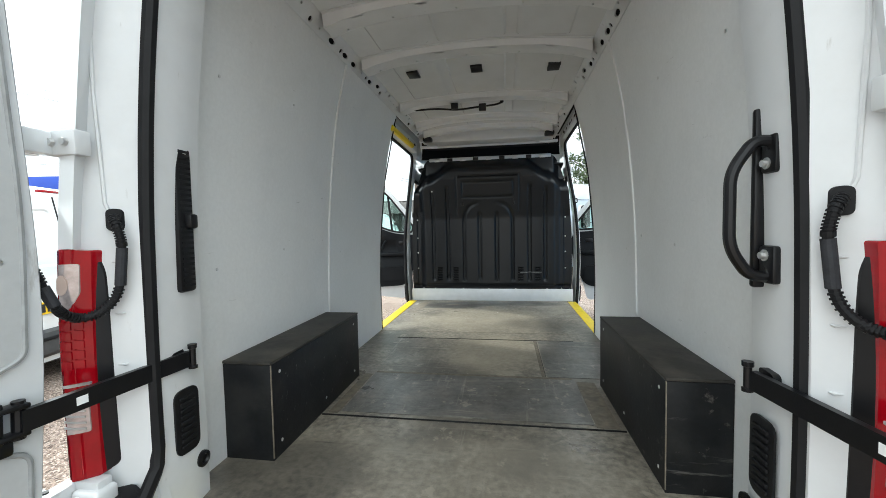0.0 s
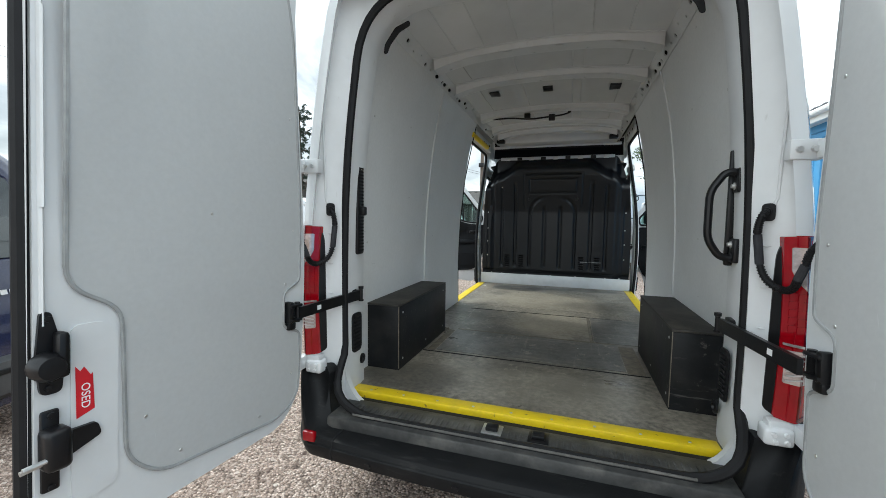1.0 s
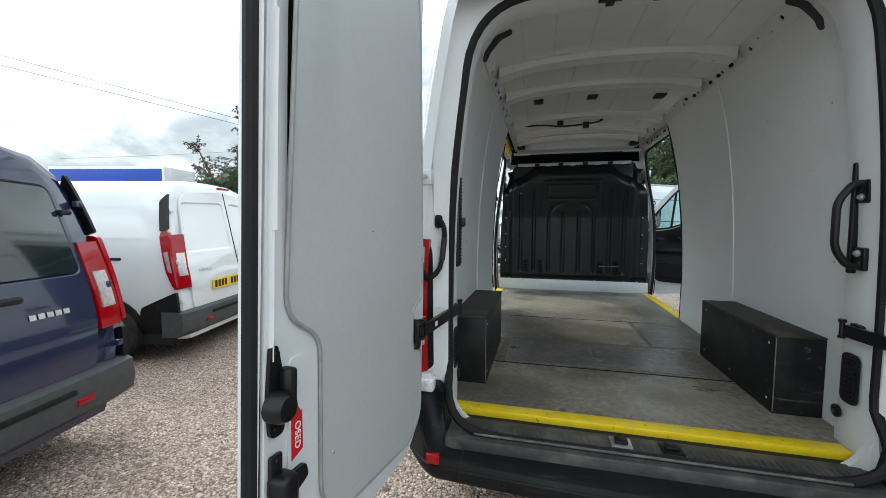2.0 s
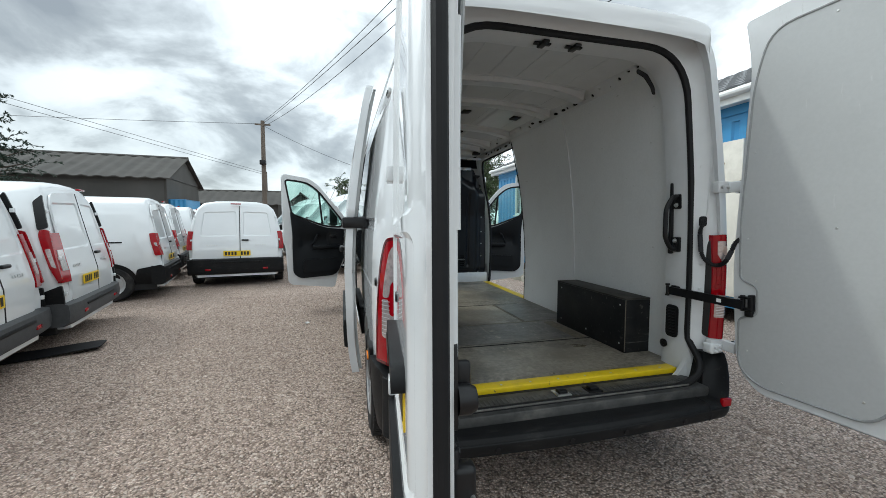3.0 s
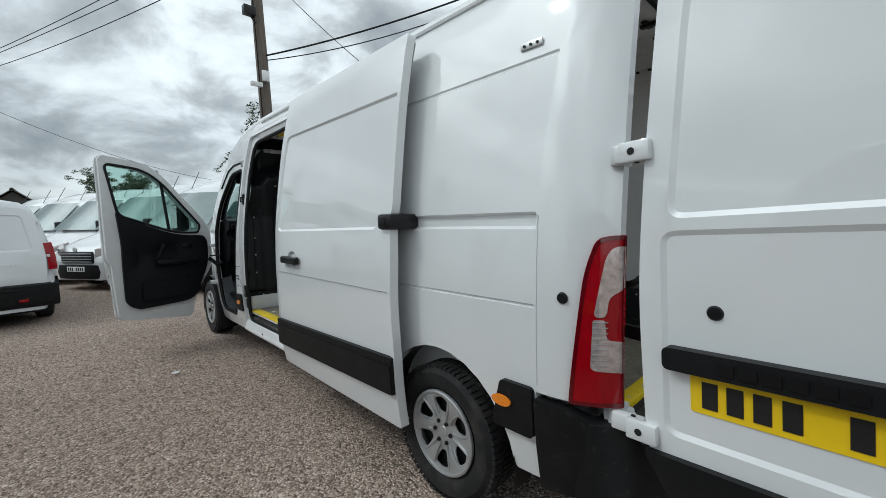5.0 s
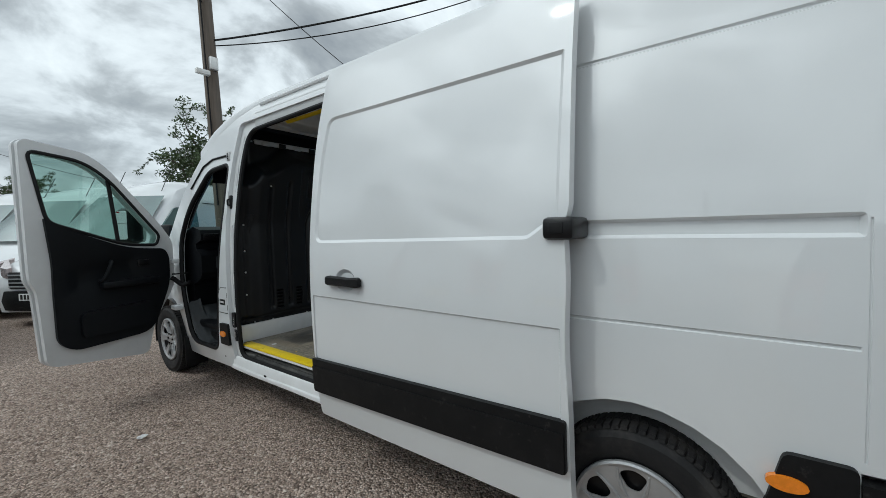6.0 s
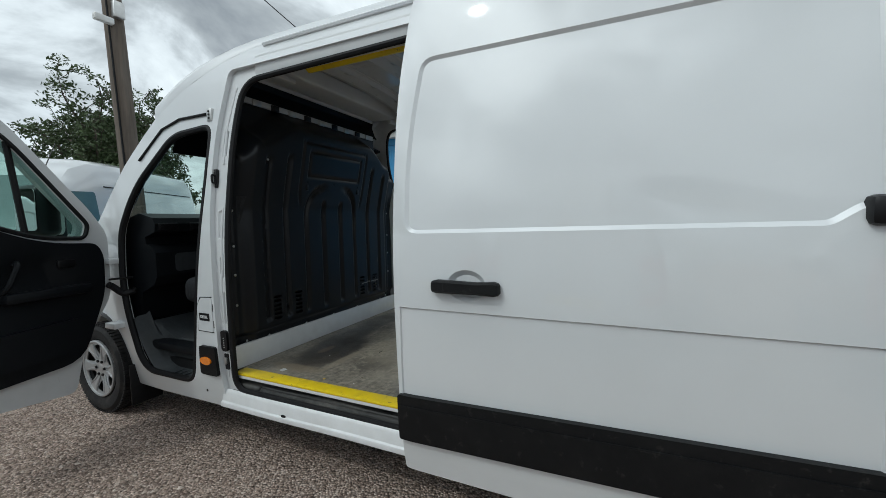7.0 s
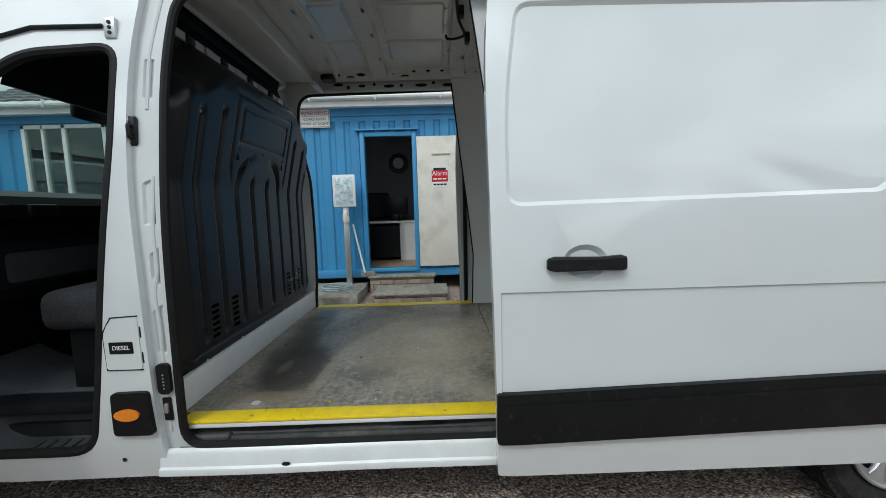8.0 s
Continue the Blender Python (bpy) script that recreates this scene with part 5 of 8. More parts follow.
    part("lower_trim", sheet(rounded([(0.085, 0.60), (0.17, 0.46), (wide - 0.015, 0.43), (wide - 0.015, 0.655), (0.062, 0.637)], [0.06, 0.08, 0.02, 0.02, 0.02], 4), (), skin(-0.045), 0.03, steps(0.79, 0.91, 6)), PLASTIC, door, "black plastic lower door trim")
    part("door_cap", lathe([(0, -0.008), (0.018, -0.007), (0.022, 0)], 18, centre=(m * 0.262, -0.012, 1.098), axis="y"), GLOSSBLK, door)
    for z in HINGES:
        part("door_hinge", rbox(m * 0.055 - 0.05, m * 0.055 + 0.05, -0.045, -0.012, z - 0.033, z + 0.033, 0.008), PAINT, door, "white painted hinge half")
        part("hinge_bolt", lathe([(0, -0.002), (0.012, -0.002)], 14, centre=(m * 0.05, -0.045, z), axis="y"), DARK, door)
    if s < 0:
        handle = part("handle_strip", sheet(rounded([(0.13, 0.917), (0.765, 0.919), (0.765, 0.955), (0.725, 0.985), (0.13, 0.985)], [0.02, 0.015, 0.05, 0.05, 0.02], 5), (), lay(-0.05), 0.04), PLASTIC, door, "black plastic handle strip above the plate")
        bars("badge_bar", 6, 0.27, 0.57, 0.935, 0.968, lay(-0.0525), GLOSSBLK, handle, 0.22)
        plate = part("number_plate", sheet(rect(0.196, 0.722, 0.797, 0.909, 0.008), (), lay(-0.016), 0.006), PLATE, door, "yellow rear number plate")
        bars("plate_bar", 8, 0.216, 0.70, 0.815, 0.893, lay(-0.0165), BLACKINK, plate, 0.35)
        part("edge_seal", tube([(m * 0.943, 0.052, z) for z in steps(0.48, 2.38, 10)], 0.020, 10), RUBBER, door, "black rubber door edge seal")
        for v0, v1, deep in ((0.51, 0.585, 0.098), (1.06, 1.34, 0.094), (1.34, 1.80, 0.101), (1.80, 2.35, 0.094)):
            wall = [[Vector((m * u, y + 0.03 * max(0, v - 1.5) ** 2, v)) for u, y in ((0.916, 0.075), (0.919, deep - 0.004), (0.923, deep), (0.927, deep - 0.004), (0.93, 0.06))] for v in steps(v0, v1, 8)]
            part("pan_flange", loft(wall), INNER, door, "", 30)
        lock = part("lock_plate", sheet(rounded([(0.889, 0.893), (0.929, 0.893), (0.937, 0.983), (0.929, 1.093), (0.909, 1.093), (0.882, 0.983)], 0.015, 4), (), lay(0.092, -1), 0.01), GLOSSBLK, door, "black lock mechanism")
        part("lever", lathe([(0, 0.044), (0.026, 0.042), (0.034, 0.026), (0.034, 0)], 18, centre=(m * 0.922, 0.092, 0.965), axis="y"), GLOSSBLK, lock)
        part("lever_arm", rbox(m * 0.897 - 0.012, m * 0.897 + 0.012, 0.09, 0.128, 0.935, 1.045, 0.01), GLOSSBLK, lock)
        for z in (0.910, 1.075):
            part("bolt", lathe([(0, 0.005), (0.007, 0.004), (0.008, 0)], 8, centre=(m * 0.914, 0.092, z), axis="y"), GLOSSBLK, lock)
        part("pan_boss", sheet(rounded([(0.768, 0.60), (0.87, 0.585), (0.87, 1.05), (0.80, 1.05), (0.768, 1.02)], 0.025, 4), (), lay(0.0865, -1), 0.006), INNER, door)
        latch = part("floor_latch", rbox(m * 0.915 - 0.032, m * 0.915 + 0.02, 0.08, 0.135, 0.715, 0.815, 0.014, 3), GLOSSBLK, door, "black bolt-on lower latch")
        part("fin", sheet(rounded([(0.81, 0.755), (0.895, 0.72), (0.895, 0.79), (0.82, 0.79)], 0.01, 3), (), lay(0.097, -1), 0.012), GLOSSBLK, latch)
        part("foot", rbox(m * 0.912 - 0.018, m * 0.912 + 0.018, 0.082, 0.095, 0.655, 0.855, 0.006), GLOSSBLK, latch)
        part("rod", tube([(m * 0.92, 0.11, 0.74), (m * 0.972, 0.11, 0.735)], 0.006, 8), STEEL, latch)
        part("rod", tube([(m * 0.92, 0.125, 0.75), (m * 0.972, 0.122, 0.745)], 0.006, 8), STEEL, latch)
        for z in (0.667, 0.843):
            part("bolt", lathe([(0, 0.005), (0.007, 0.004), (0.008, 0)], 8, centre=(m * 0.912, 0.096, z), axis="y"), GLOSSBLK, latch)
        tape = part("sticker", sheet([(0.822, 0.825), (0.86, 0.81), (0.862, 0.945), (0.852, 0.93), (0.844, 0.94), (0.83, 0.915), (0.826, 0.92)], (), lay(0.0885, -1), 0.001), REDTAPE, door, "torn red sticker with white lettering")
        lettering("sticker_word", "OSED", 0.026, WHITEINK, pose(m * 0.842, 0.0892, 0.865, 90, 90, 180), tape, "white lettering")
    else:
        part("edge_step", tube([(m * 0.922, 0.06, z) for z in steps(0.52, 2.38, 10)], 0.012, 6), INNER, door)
        knob = part("knob", lathe([(0, 0.04), (0.014, 0.039), (0.022, 0.03), (0.024, 0.012), (0.019, 0)], 14, centre=(m * 0.695, 0.088, 1.008), axis="y"), GLOSSBLK, door, "black release knob")
        part("knob_grip", rbox(m * 0.695 - 0.024, m * 0.695 + 0.012, 0.10, 0.135, 0.992, 1.022, 0.01), GLOSSBLK, knob)
        path = rounded([(m * 0.79, 0.088, 0.945), (m * 0.775, 0.122, 0.95), (m * 0.765, 0.128, 1.04), (m * 0.80, 0.122, 1.072), (m * 0.815, 0.088, 1.075)], 0.025, 4)
        part("pull_handle", tube(path, 0.0195, 10), GLOSSBLK, door, "thick black pull handle")
        boss = part("pan_boss", sheet(rounded([(0.735, 0.63), (0.875, 0.62), (0.88, 0.84), (0.83, 0.855), (0.745, 0.82)], 0.03, 5), (), lay(0.087, -1), 0.008, (), (), [(rounded([(0.795, 0.675), (0.872, 0.675), (0.872, 0.765), (0.795, 0.765)], 0.015, 4), 0.008, 0.006)]), INNER, door, "white pressed lock panel", 25)
        part("lock_hole", sheet(oval(0.768, 0.795, 0.024, 0.019, 16), (), lay(0.0885, -1), 0.003), GLOSSBLK, boss)
        part("pan_crease", sheet(rounded([(0.74, 0.60), (0.86, 0.60), (0.885, 0.545), (0.70, 0.53)], 0.02, 4), (), lay(0.0835, -1), 0.004), INNER, door)
        jaw = part("latch_jaw", rbox(m * 0.838 - 0.022, m * 0.838 + 0.022, 0.075, 0.090, 0.705, 0.742, 0.003), GLOSSBLK, door, "small black latch jaw")
        part("claw", rbox(m * 0.862 - 0.012, m * 0.862 + 0.012, 0.085, 0.102, 0.714, 0.722, 0.003), GLOSSBLK, jaw)
        for u, v in ((0.872, 0.762), (0.87, 0.69), (0.882, 0.703)):
            part("screw", lathe([(0, 0.004), (0.006, 0.0035), (0.007, 0)], 10, centre=(m * u, 0.087, v), axis="y"), GLOSSBLK, jaw)
        part("lower_latch", sheet(rounded([(0.752, 0.598), (0.868, 0.588), (0.868, 0.556), (0.84, 0.535), (0.79, 0.535), (0.762, 0.56)], 0.012, 4), (), lay(0.096, -1), 0.018), GLOSSBLK, door, "black lower latch cup")
        part("upper_latch", rbox(m * 0.72 - 0.05, m * 0.72 + 0.05, 0.08 + 0.02, 0.125, 2.27, 2.32, 0.012), GLOSSBLK, door, "black upper latch")
        part("label_patch", sheet(rect(0.885, 0.9, 1.28, 1.35), (), lay(0.0845, -1), 0.001), STEEL, door)
    clevis = part("stay_bracket", rbox(m * 0.162 - 0.012, m * 0.162 + 0.012, 0.06, 0.112, 0.915, 1.005, 0.006), GLOSSBLK, door, "black stay bracket")
    for z in (0.922, 0.982):
        part("ear", rbox(m * 0.14 - 0.032, m * 0.14 + 0.032, 0.085, 0.118, z, z + 0.012, 0.004), GLOSSBLK, clevis)
    part("pivot", lathe([(0, 0.042), (0.012, 0.042), (0.012, -0.042), (0, -0.042)], 10, centre=(m * 0.122, 0.10, 0.958), axis="z"), GLOSSBLK, clevis)
    part("hook", rbox(m * 0.15 - 0.02, m * 0.15 + 0.02, 0.075, 0.105, 0.885, 0.92, 0.008), GLOSSBLK, clevis)
    return door


for s in (-1, 1):
    rear_door(s)
    inner = 0.785 if s > 0 else 0.79
    a, b = Vector((s * inner, 0.075, 0.972)), Vector((s * 0.853, -0.308 if s < 0 else -0.328, 0.96))
    d = (b - a).normalized()
    q = d.cross(Vector((0, 0, 1)))
    stay = part("door_stay", loft([[p + q * i * 0.008 + Vector((0, 0, j * 0.024)) for i, j in ((-1, -1), (1, -1), (1, 1), (-1, 1))] for p in (a, b)]), GLOSSBLK, van, "black folding door stay")
    foot = part("stay_foot", sheet(rounded([(0.03, 0.955), (0.085, 0.955), (0.085, 1.005), (0.03, 1.0)], 0.012, 4), (), lambda u, v, d, s=s: Vector((s * (0.802 + d), u, v)), 0.02), GLOSSBLK, stay)
    part("foot_bolt", lathe([(0, -s * 0.005), (0.007, -s * 0.004), (0.008, 0)], 8, centre=(s * 0.802, 0.045, 0.985)), GLOSSBLK, foot)
    part("stay_pin", lathe([(0, 0.04), (0.013, 0.04), (0.013, 0.028), (0.009, 0.026), (0.009, -0.026), (0.013, -0.028), (0.013, -0.036), (0, -0.036)], 12, centre=(s * (inner - 0.006), 0.088, 0.975), axis="z"), GLOSSBLK, stay)
    p = a.lerp(b, 0.72)
    part("stay_label", loft([[p + d * k * 0.012 + q * (-s) * 0.0 + q * e * 0.0085 + Vector((0, 0, 0.01 * j)) for k, j in ((-1, -1), (1, -1), (1, 1), (-1, 1))] for e in (-1, 1)]), WHITEINK, stay)


def sliding_door(s):
    def lay(out=0.0):
        return lambda u, v, d: Vector((s * (smooth_table(BODY, v) + 0.130 - 0.005 * max(0, (u - 2.25) / 0.1) ** 2 + out - d), u, v))

    def dent(u, v):
        a, b = (u - 1.30) / 0.16, (v - 1.40 - 0.35 * (u - 1.30)) / 0.05
        c, e = (u - 1.55) / 0.35, (v - 1.25) / 0.22
        return 0.0045 * math.exp(-a * a - b * b) + 0.003 * math.exp(-c * c - e * e)

    def dented(u, v, d):
        q = lay()(u, v, d)
        return q - Vector((s * dent(u, v), 0, 0))

    edge = rounded([(0.87, 0.325), (2.362, 0.325), (2.366, 0.6), (2.382, 1.3), (2.385, 1.9), (2.335, 2.335), (0.885, 2.335), (0.882, 2.0), (0.872, 1.46), (0.89, 1.40), (0.875, 1.2), (0.885, 1.0), (0.87, 0.7)], [0.02, 0.015, 0.3, 0.3, 0.2, 0.05, 0.02, 0.1, 0.03, 0.03, 0.1, 0.1, 0.1], 4)
    upper = rounded([(0.91, 1.40), (0.955, 1.40), (1.025, 1.350), (2.325, 1.333), (2.325, 1.7), (2.275, 2.04), (0.91, 2.035)], [0.005, 0.02, 0.02, 0.06, 0.2, 0.06, 0.01], 5)
    door = part("sliding_door", sheet(edge, (), dented, 0.05, steps(0.95, 1.95, 25) + [2.3, 2.33], sorted(steps(0.4, 2.3, 24) + steps(1.27, 1.55, 12)), [(upper, 0.014, 0.011), (rect(0.90, 2.350, 0.58, 1.036, 0.004, 2), 0.004, 0.007), (oval(2.056, 1.137, 0.078, 0.06, 24), 0.02, 0.016)]), PAINT, van, "white sliding side door pushed fully back, dented", 25)
    part("door_trim", sheet(rounded([(0.88, 0.512), (2.368, 0.474), (2.368, 0.668), (0.88, 0.708)], 0.012, 3), (), lay(0.018), 0.025, [2.3], [0.5, 0.55, 0.6, 0.65]), PLASTIC, door, "black rubbing strip")
    part("trim_face", sheet(rounded([(0.885, 0.514), (2.364, 0.476), (2.364, 0.625), (0.885, 0.664)], 0.01, 3), (), lay(0.024), 0.01, [2.3], [0.5, 0.55, 0.6]), PLASTIC, door)
    grip = 2.056
    cup = part("handle_base", sheet(rect(grip - 0.09, grip + 0.09, 1.124, 1.150, 0.01), (), lay(0.012), 0.02), PLASTIC, door)
    stations = ((-0.136, 0.014, 0.02, 1.132), (-0.130, 0.022, 0.032, 1.133), (-0.115, 0.026, 0.038, 1.134), (-0.05, 0.022, 0.040, 1.133), (0.11, 0.025, 0.038, 1.134), (0.13, 0.021, 0.032, 1.133), (0.138, 0.014, 0.02, 1.133))
    part("handle_bar", loft([[lay(0.0)(grip + u, v, -w) for v, w in ((zc - h, 0.010), (zc - h, w0 * 0.8), (zc - h * 0.7, w0), (zc + h * 0.7, w0), (zc + h, w0 * 0.8), (zc + h, 0.010))] for u, h, w0, zc in stations]), PLASTIC, cup, "black door handle")
    part("handle_split", loft([[lay(0.0)(u, v, -w) for v, w in ((1.110, 0.03), (1.116, 0.0395), (1.152, 0.0395), (1.159, 0.03))] for u in (grip + 0.076, grip + 0.08)]), DARK, cup)
    arm = part("roller_arm", rbox(min(s * 1.0, s * 1.185), max(s * 1.0, s * 1.185), 0.845, 0.96, 1.349, 1.428, 0.018), GLOSSBLK, van, "black sliding door roller bracket")
    part("arm_recess", rbox(s * 1.185 - 0.004, s * 1.185 + 0.004, 0.88, 0.93, 1.37, 1.41, 0.003), RUBBER, arm)
    part("door_inner", sheet(inset(edge, 0.03), (), lay(-0.052), 0.02, (), steps(0.4, 2.3, 12)), DOORBOARD, door, "grey inner panel of the sliding door")
    for z in (1.22, 1.185, 1.15):
        part("latch_hole", lathe([(0, -0.003), (0.008, -0.003), (0.009, 0.002)], 10, centre=(s * (smooth_table(BODY, z) + 0.105), 0.8835, z), axis="y"), DARK, door)
    part("upper_roller", rbox(s * 0.937 - 0.006, s * 0.937 + 0.006, 0.16, 0.26, 2.058, 2.085, 0.003), STEEL, van, "steel rail end plate with bolts")
    for y in (0.18, 0.21, 0.24):
        part("rail_bolt", lathe([(0, -0.018), (0.006, -0.018), (0.007, 0.0)], 8, centre=(s * 0.93, y, 2.07), axis="x") if s < 0 else lathe([(0, 0.018), (0.006, 0.018), (0.007, 0.0)], 8, centre=(s * 0.93, y, 2.07), axis="x"), GLOSSBLK, van)


for s in (-1, 1):
    sliding_door(s)


def wheel(name, label):
    """A wheel with its outer face towards +x, centred on the hub."""
    w = thing(name, label, "wheel")
    part("tyre", lathe([(0.215, -0.2), (0.25, -0.215), (0.30, -0.215), (0.327, -0.195), (0.335, -0.16), (0.3365, -0.11), (0.335, -0.06), (0.327, -0.025), (0.30, -0.004), (0.25, -0.004), (0.222, -0.02), (0.21, -0.03)], 56), TYRE, w, smooth=35)
    tread = None
    for k in range(70):
        a = 2 * math.pi * k / 70
        for h0, h1 in ((-0.205, -0.15), (-0.135, -0.085), (-0.07, -0.015)):
            one = rbox(h0, h1, -0.0105, 0.0105, 0.325, 0.340)
            one.transform(Matrix.Rotation(a + (0.02 if h0 < -0.1 else 0), 4, "X"))
            tread = merge(tread, one)
    part("tread", tread, TYRE, w, smooth=0)
    part("rim", lathe([(0.215, -0.2), (0.205, -0.03), (0.213, -0.016), (0.205, -0.012), (0.19, -0.05), (0.0, -0.06)], 40), GLOSSBLK, w)
    holes = []
    for k in range(6):
        a = 2 * math.pi * (k + 0.5) / 6
        c, sn = math.cos(a), math.sin(a)
        blob = rounded([(0.098, -0.018), (0.165, -0.050), (0.184, 0.0), (0.165, 0.050), (0.098, 0.018)], 0.02, 3)
        holes.append([(u * c - v * sn, u * sn + v * c) for u, v in blob])

    def dome(u, v, d):
        r = math.hypot(u, v)
        ang = math.atan2(v, u)
        return Vector((-0.012 - 0.035 * (1 - min(1, r / 0.2)) + 0.012 * ridge((0.08 - r) / 0.03) + 0.006 * math.cos(6 * ang) * ridge((r - 0.06) / 0.05) * ridge((0.2 - r) / 0.03) - d, u, v))

    part("hubcap", sheet(oval(0, 0, 0.207, 0.207, 48), holes, dome, 0.006, steps(-0.19, 0.19, 12), steps(-0.19, 0.19, 12)), SILVER, w, "scuffed silver wheel trim", 40)
    for k in range(6):
        a = 2 * math.pi * k / 6
        rib = None
        for side in (-1, 1):
            rib = tube([dome(r * math.cos(a + side * w), r * math.sin(a + side * w), -0.002) for r, w in ((0.07, 0.22), (0.11, 0.17), (0.155, 0.20), (0.185, 0.24))], [0.006, 0.007, 0.006, 0.003], 6, bm=rib)
        part("spoke", rib, SILVER, w)
        part("nut_cap", lathe([(0, 0.010), (0.009, 0.009), (0.011, 0)], 10, centre=dome(0.055 * math.cos(a), 0.055 * math.sin(a), 0)), GLOSSBLK, w)
    part("trim_rim", lathe([(0.213, -0.02), (0.212, -0.008), (0.204, -0.004), (0.196, -0.008), (0.194, -0.02)], 48), SILVER, w)
    part("hub_badge", lathe([(0, 0.008), (0.024, 0.006), (0.03, 0)], 20, centre=(-0.033, 0, 0)), SILVER, w)
    return w


first = wheel("wheel", "black tyre with silver trim")
van_wheels = [first]
first.parent = van
first.matrix_basis = pose(1.035, AXLE_R, 0.335)
for x, y, turn in ((-1.035, AXLE_R, 180), (1.035, AXLE_F, 0), (-1.035, AXLE_F, 180)):
    w = copy_thing(first, pose(x, y, 0.335, 0, 0, turn))
    w.parent = van
    van_wheels.append(w)
for w in van_wheels:
    if "category" in w:
        del w["category"]
for s in (-1, 1):
    for y, r in ((AXLE_R, 0.445), (AXLE_F, 0.415)):
        bm = loft([[Vector((s * x, y + r * math.cos(radians(a)), 0.335 + r * math.sin(radians(a)))) for a in steps(-12, 192, 18)] for x in (1.015, 0.89)], cap=False, wrap=False)
        part("wheel_arch_liner", bm, GLOSSBLK, van)
    part("mud_flap", rbox(s * 0.93 - 0.1, s * 0.93 + 0.1, AXLE_F - 0.435, AXLE_F - 0.415, 0.13, 0.42, 0.006), RUBBER, van)


def cab_door(s):
    hung = pose(s * 1.062, 4.815, 0, 0, 0, 77.0 * s)

    def lay(x):
        return lambda u, v, d: Vector((-s * (x - d) - s * 0.0 + s * 0.07 * max(0, (v - 1.3)) * 0, -u, v))

    edge = rounded([(0.0, 0.92), (0.0, 1.34), (0.10, 1.50), (0.50, 1.98), (0.64, 2.075), (1.0, 2.125), (1.04, 2.09), (1.03, 1.08), (0.995, 1.0), (0.965, 0.455), (0.92, 0.41), (0.262, 0.325), (0.19, 0.62)], [0.08, 0.06, 0.06, 0.1, 0.06, 0.03, 0.03, 0.04, 0.04, 0.05, 0.04, 0.06, 0.12], 4)
    pane = rounded([(0.985, 2.03), (0.665, 1.995), (0.50, 1.87), (0.13, 1.40), (0.155, 1.32), (0.40, 1.33), (0.90, 1.52)], [0.05, 0.1, 0.1, 0.03, 0.03, 0.1, 0.06], 4)
    door = part("cab_door", sheet(edge, [pane], lay(0.0), 0.035), PAINT, van, "white cab door swung wide open", 25)
    door.matrix_basis = hung
    part("door_frame_inner", sheet(inset(edge, 0.006), [inset(pane, -0.012)], lay(0.075), 0.045), INNER, door, "white inner door frame", 30)
    trim = rounded([(0.93, 1.545), (0.86, 1.485), (0.40, 1.295), (0.10, 1.28), (0.06, 1.2), (0.065, 0.95), (0.23, 0.535), (0.80, 0.51), (0.90, 0.59), (0.905, 1.0), (0.90, 1.2)], [0.01, 0.1, 0.2, 0.05, 0.05, 0.1, 0.12, 0.1, 0.1, 0.1, 0.2], 4)
    card = part("door_card", sheet(trim, (), lay(0.105), 0.035, (), (), [(rounded([(0.30, 0.98), (0.80, 0.97), (0.80, 1.16), (0.36, 1.22)], 0.06, 4), 0.03, 0.02)]), TRIMDARK, door, "black moulded inner door card", 40)
    part("pocket", sheet(rounded([(0.22, 0.62), (0.76, 0.60), (0.76, 0.80), (0.24, 0.82)], 0.05, 4), (), lay(0.145), 0.045), TRIMDARK, card)
    part("armrest", rbox(*sorted((-s * 0.10, -s * 0.17)), -0.62, -0.18, 0.97, 1.03, 0.02), TRIMDARK, card)
    part("door_pull", tube(rounded([(-s * 0.11, -0.62, 1.02), (-s * 0.155, -0.60, 1.06), (-s * 0.155, -0.55, 1.18), (-s * 0.11, -0.53, 1.2)], 0.03, 3), 0.014, 8), TRIMDARK, card)
    part("inner_handle", rbox(*sorted((-s * 0.10, -s * 0.125)), -0.34, -0.24, 1.14, 1.19, 0.012), GLOSSBLK, card)
    part("window_seal", tube([(-s * 0.078, -u, v) for u, v in inset(pane, -0.006)], 0.013, 6, closed=True), RUBBER, door)
    glass = part("window_glass", sheet(inset(pane, -0.005), (), lay(0.045), 0.004), GLASS, door, "green-tinted door glass")
    glass.visible_shadow = False
    part("quarter_bar", tube([(-s * 0.05, -0.44, 1.345), (-s * 0.05, -0.49, 1.87)], 0.016, 6), RUBBER, door)
    mirror = part("door_mirror", rbox(*sorted((s * 0.05, s * 0.27)), -0.30, -0.16, 1.33, 1.66, 0.05, 3), GLOSSBLK, door, "black door mirror")
    part("mirror_glass", sheet(rect(s * 0.16 - 0.085, s * 0.16 + 0.085, 1.37, 1.63, 0.03), (), flat_y(-0.302, 1), 0.003), MIRROR, mirror, "mirror glass")
    part("mirror_cap", rbox(*sorted((s * 0.06, s * 0.265)), -0.20, -0.14, 1.34, 1.655, 0.04, 3), PAINT, mirror)
    part("outer_handle", rbox(*sorted((s * 0.0, s * 0.04)), -0.99, -0.78, 1.06, 1.10, 0.015), PLASTIC, door, "black outer handle")
    part("outer_trim", rbox(*sorted((s * 0.0, s * 0.022)), -0.96, -0.24, 0.48, 0.66, 0.012), PLASTIC, door)
    for z in (0.70, 1.15):
        part("cab_hinge", rbox(s * 1.03 - 0.05, s * 1.03 + 0.05, 4.68, 4.80, z - 0.02, z + 0.02, 0.008), PAINT, van)
    part("check_strap", tube([(s * 0.96, 4.655, 1.03), (s * 1.09, 4.68, 1.03)], 0.008, 6), GLOSSBLK, van)
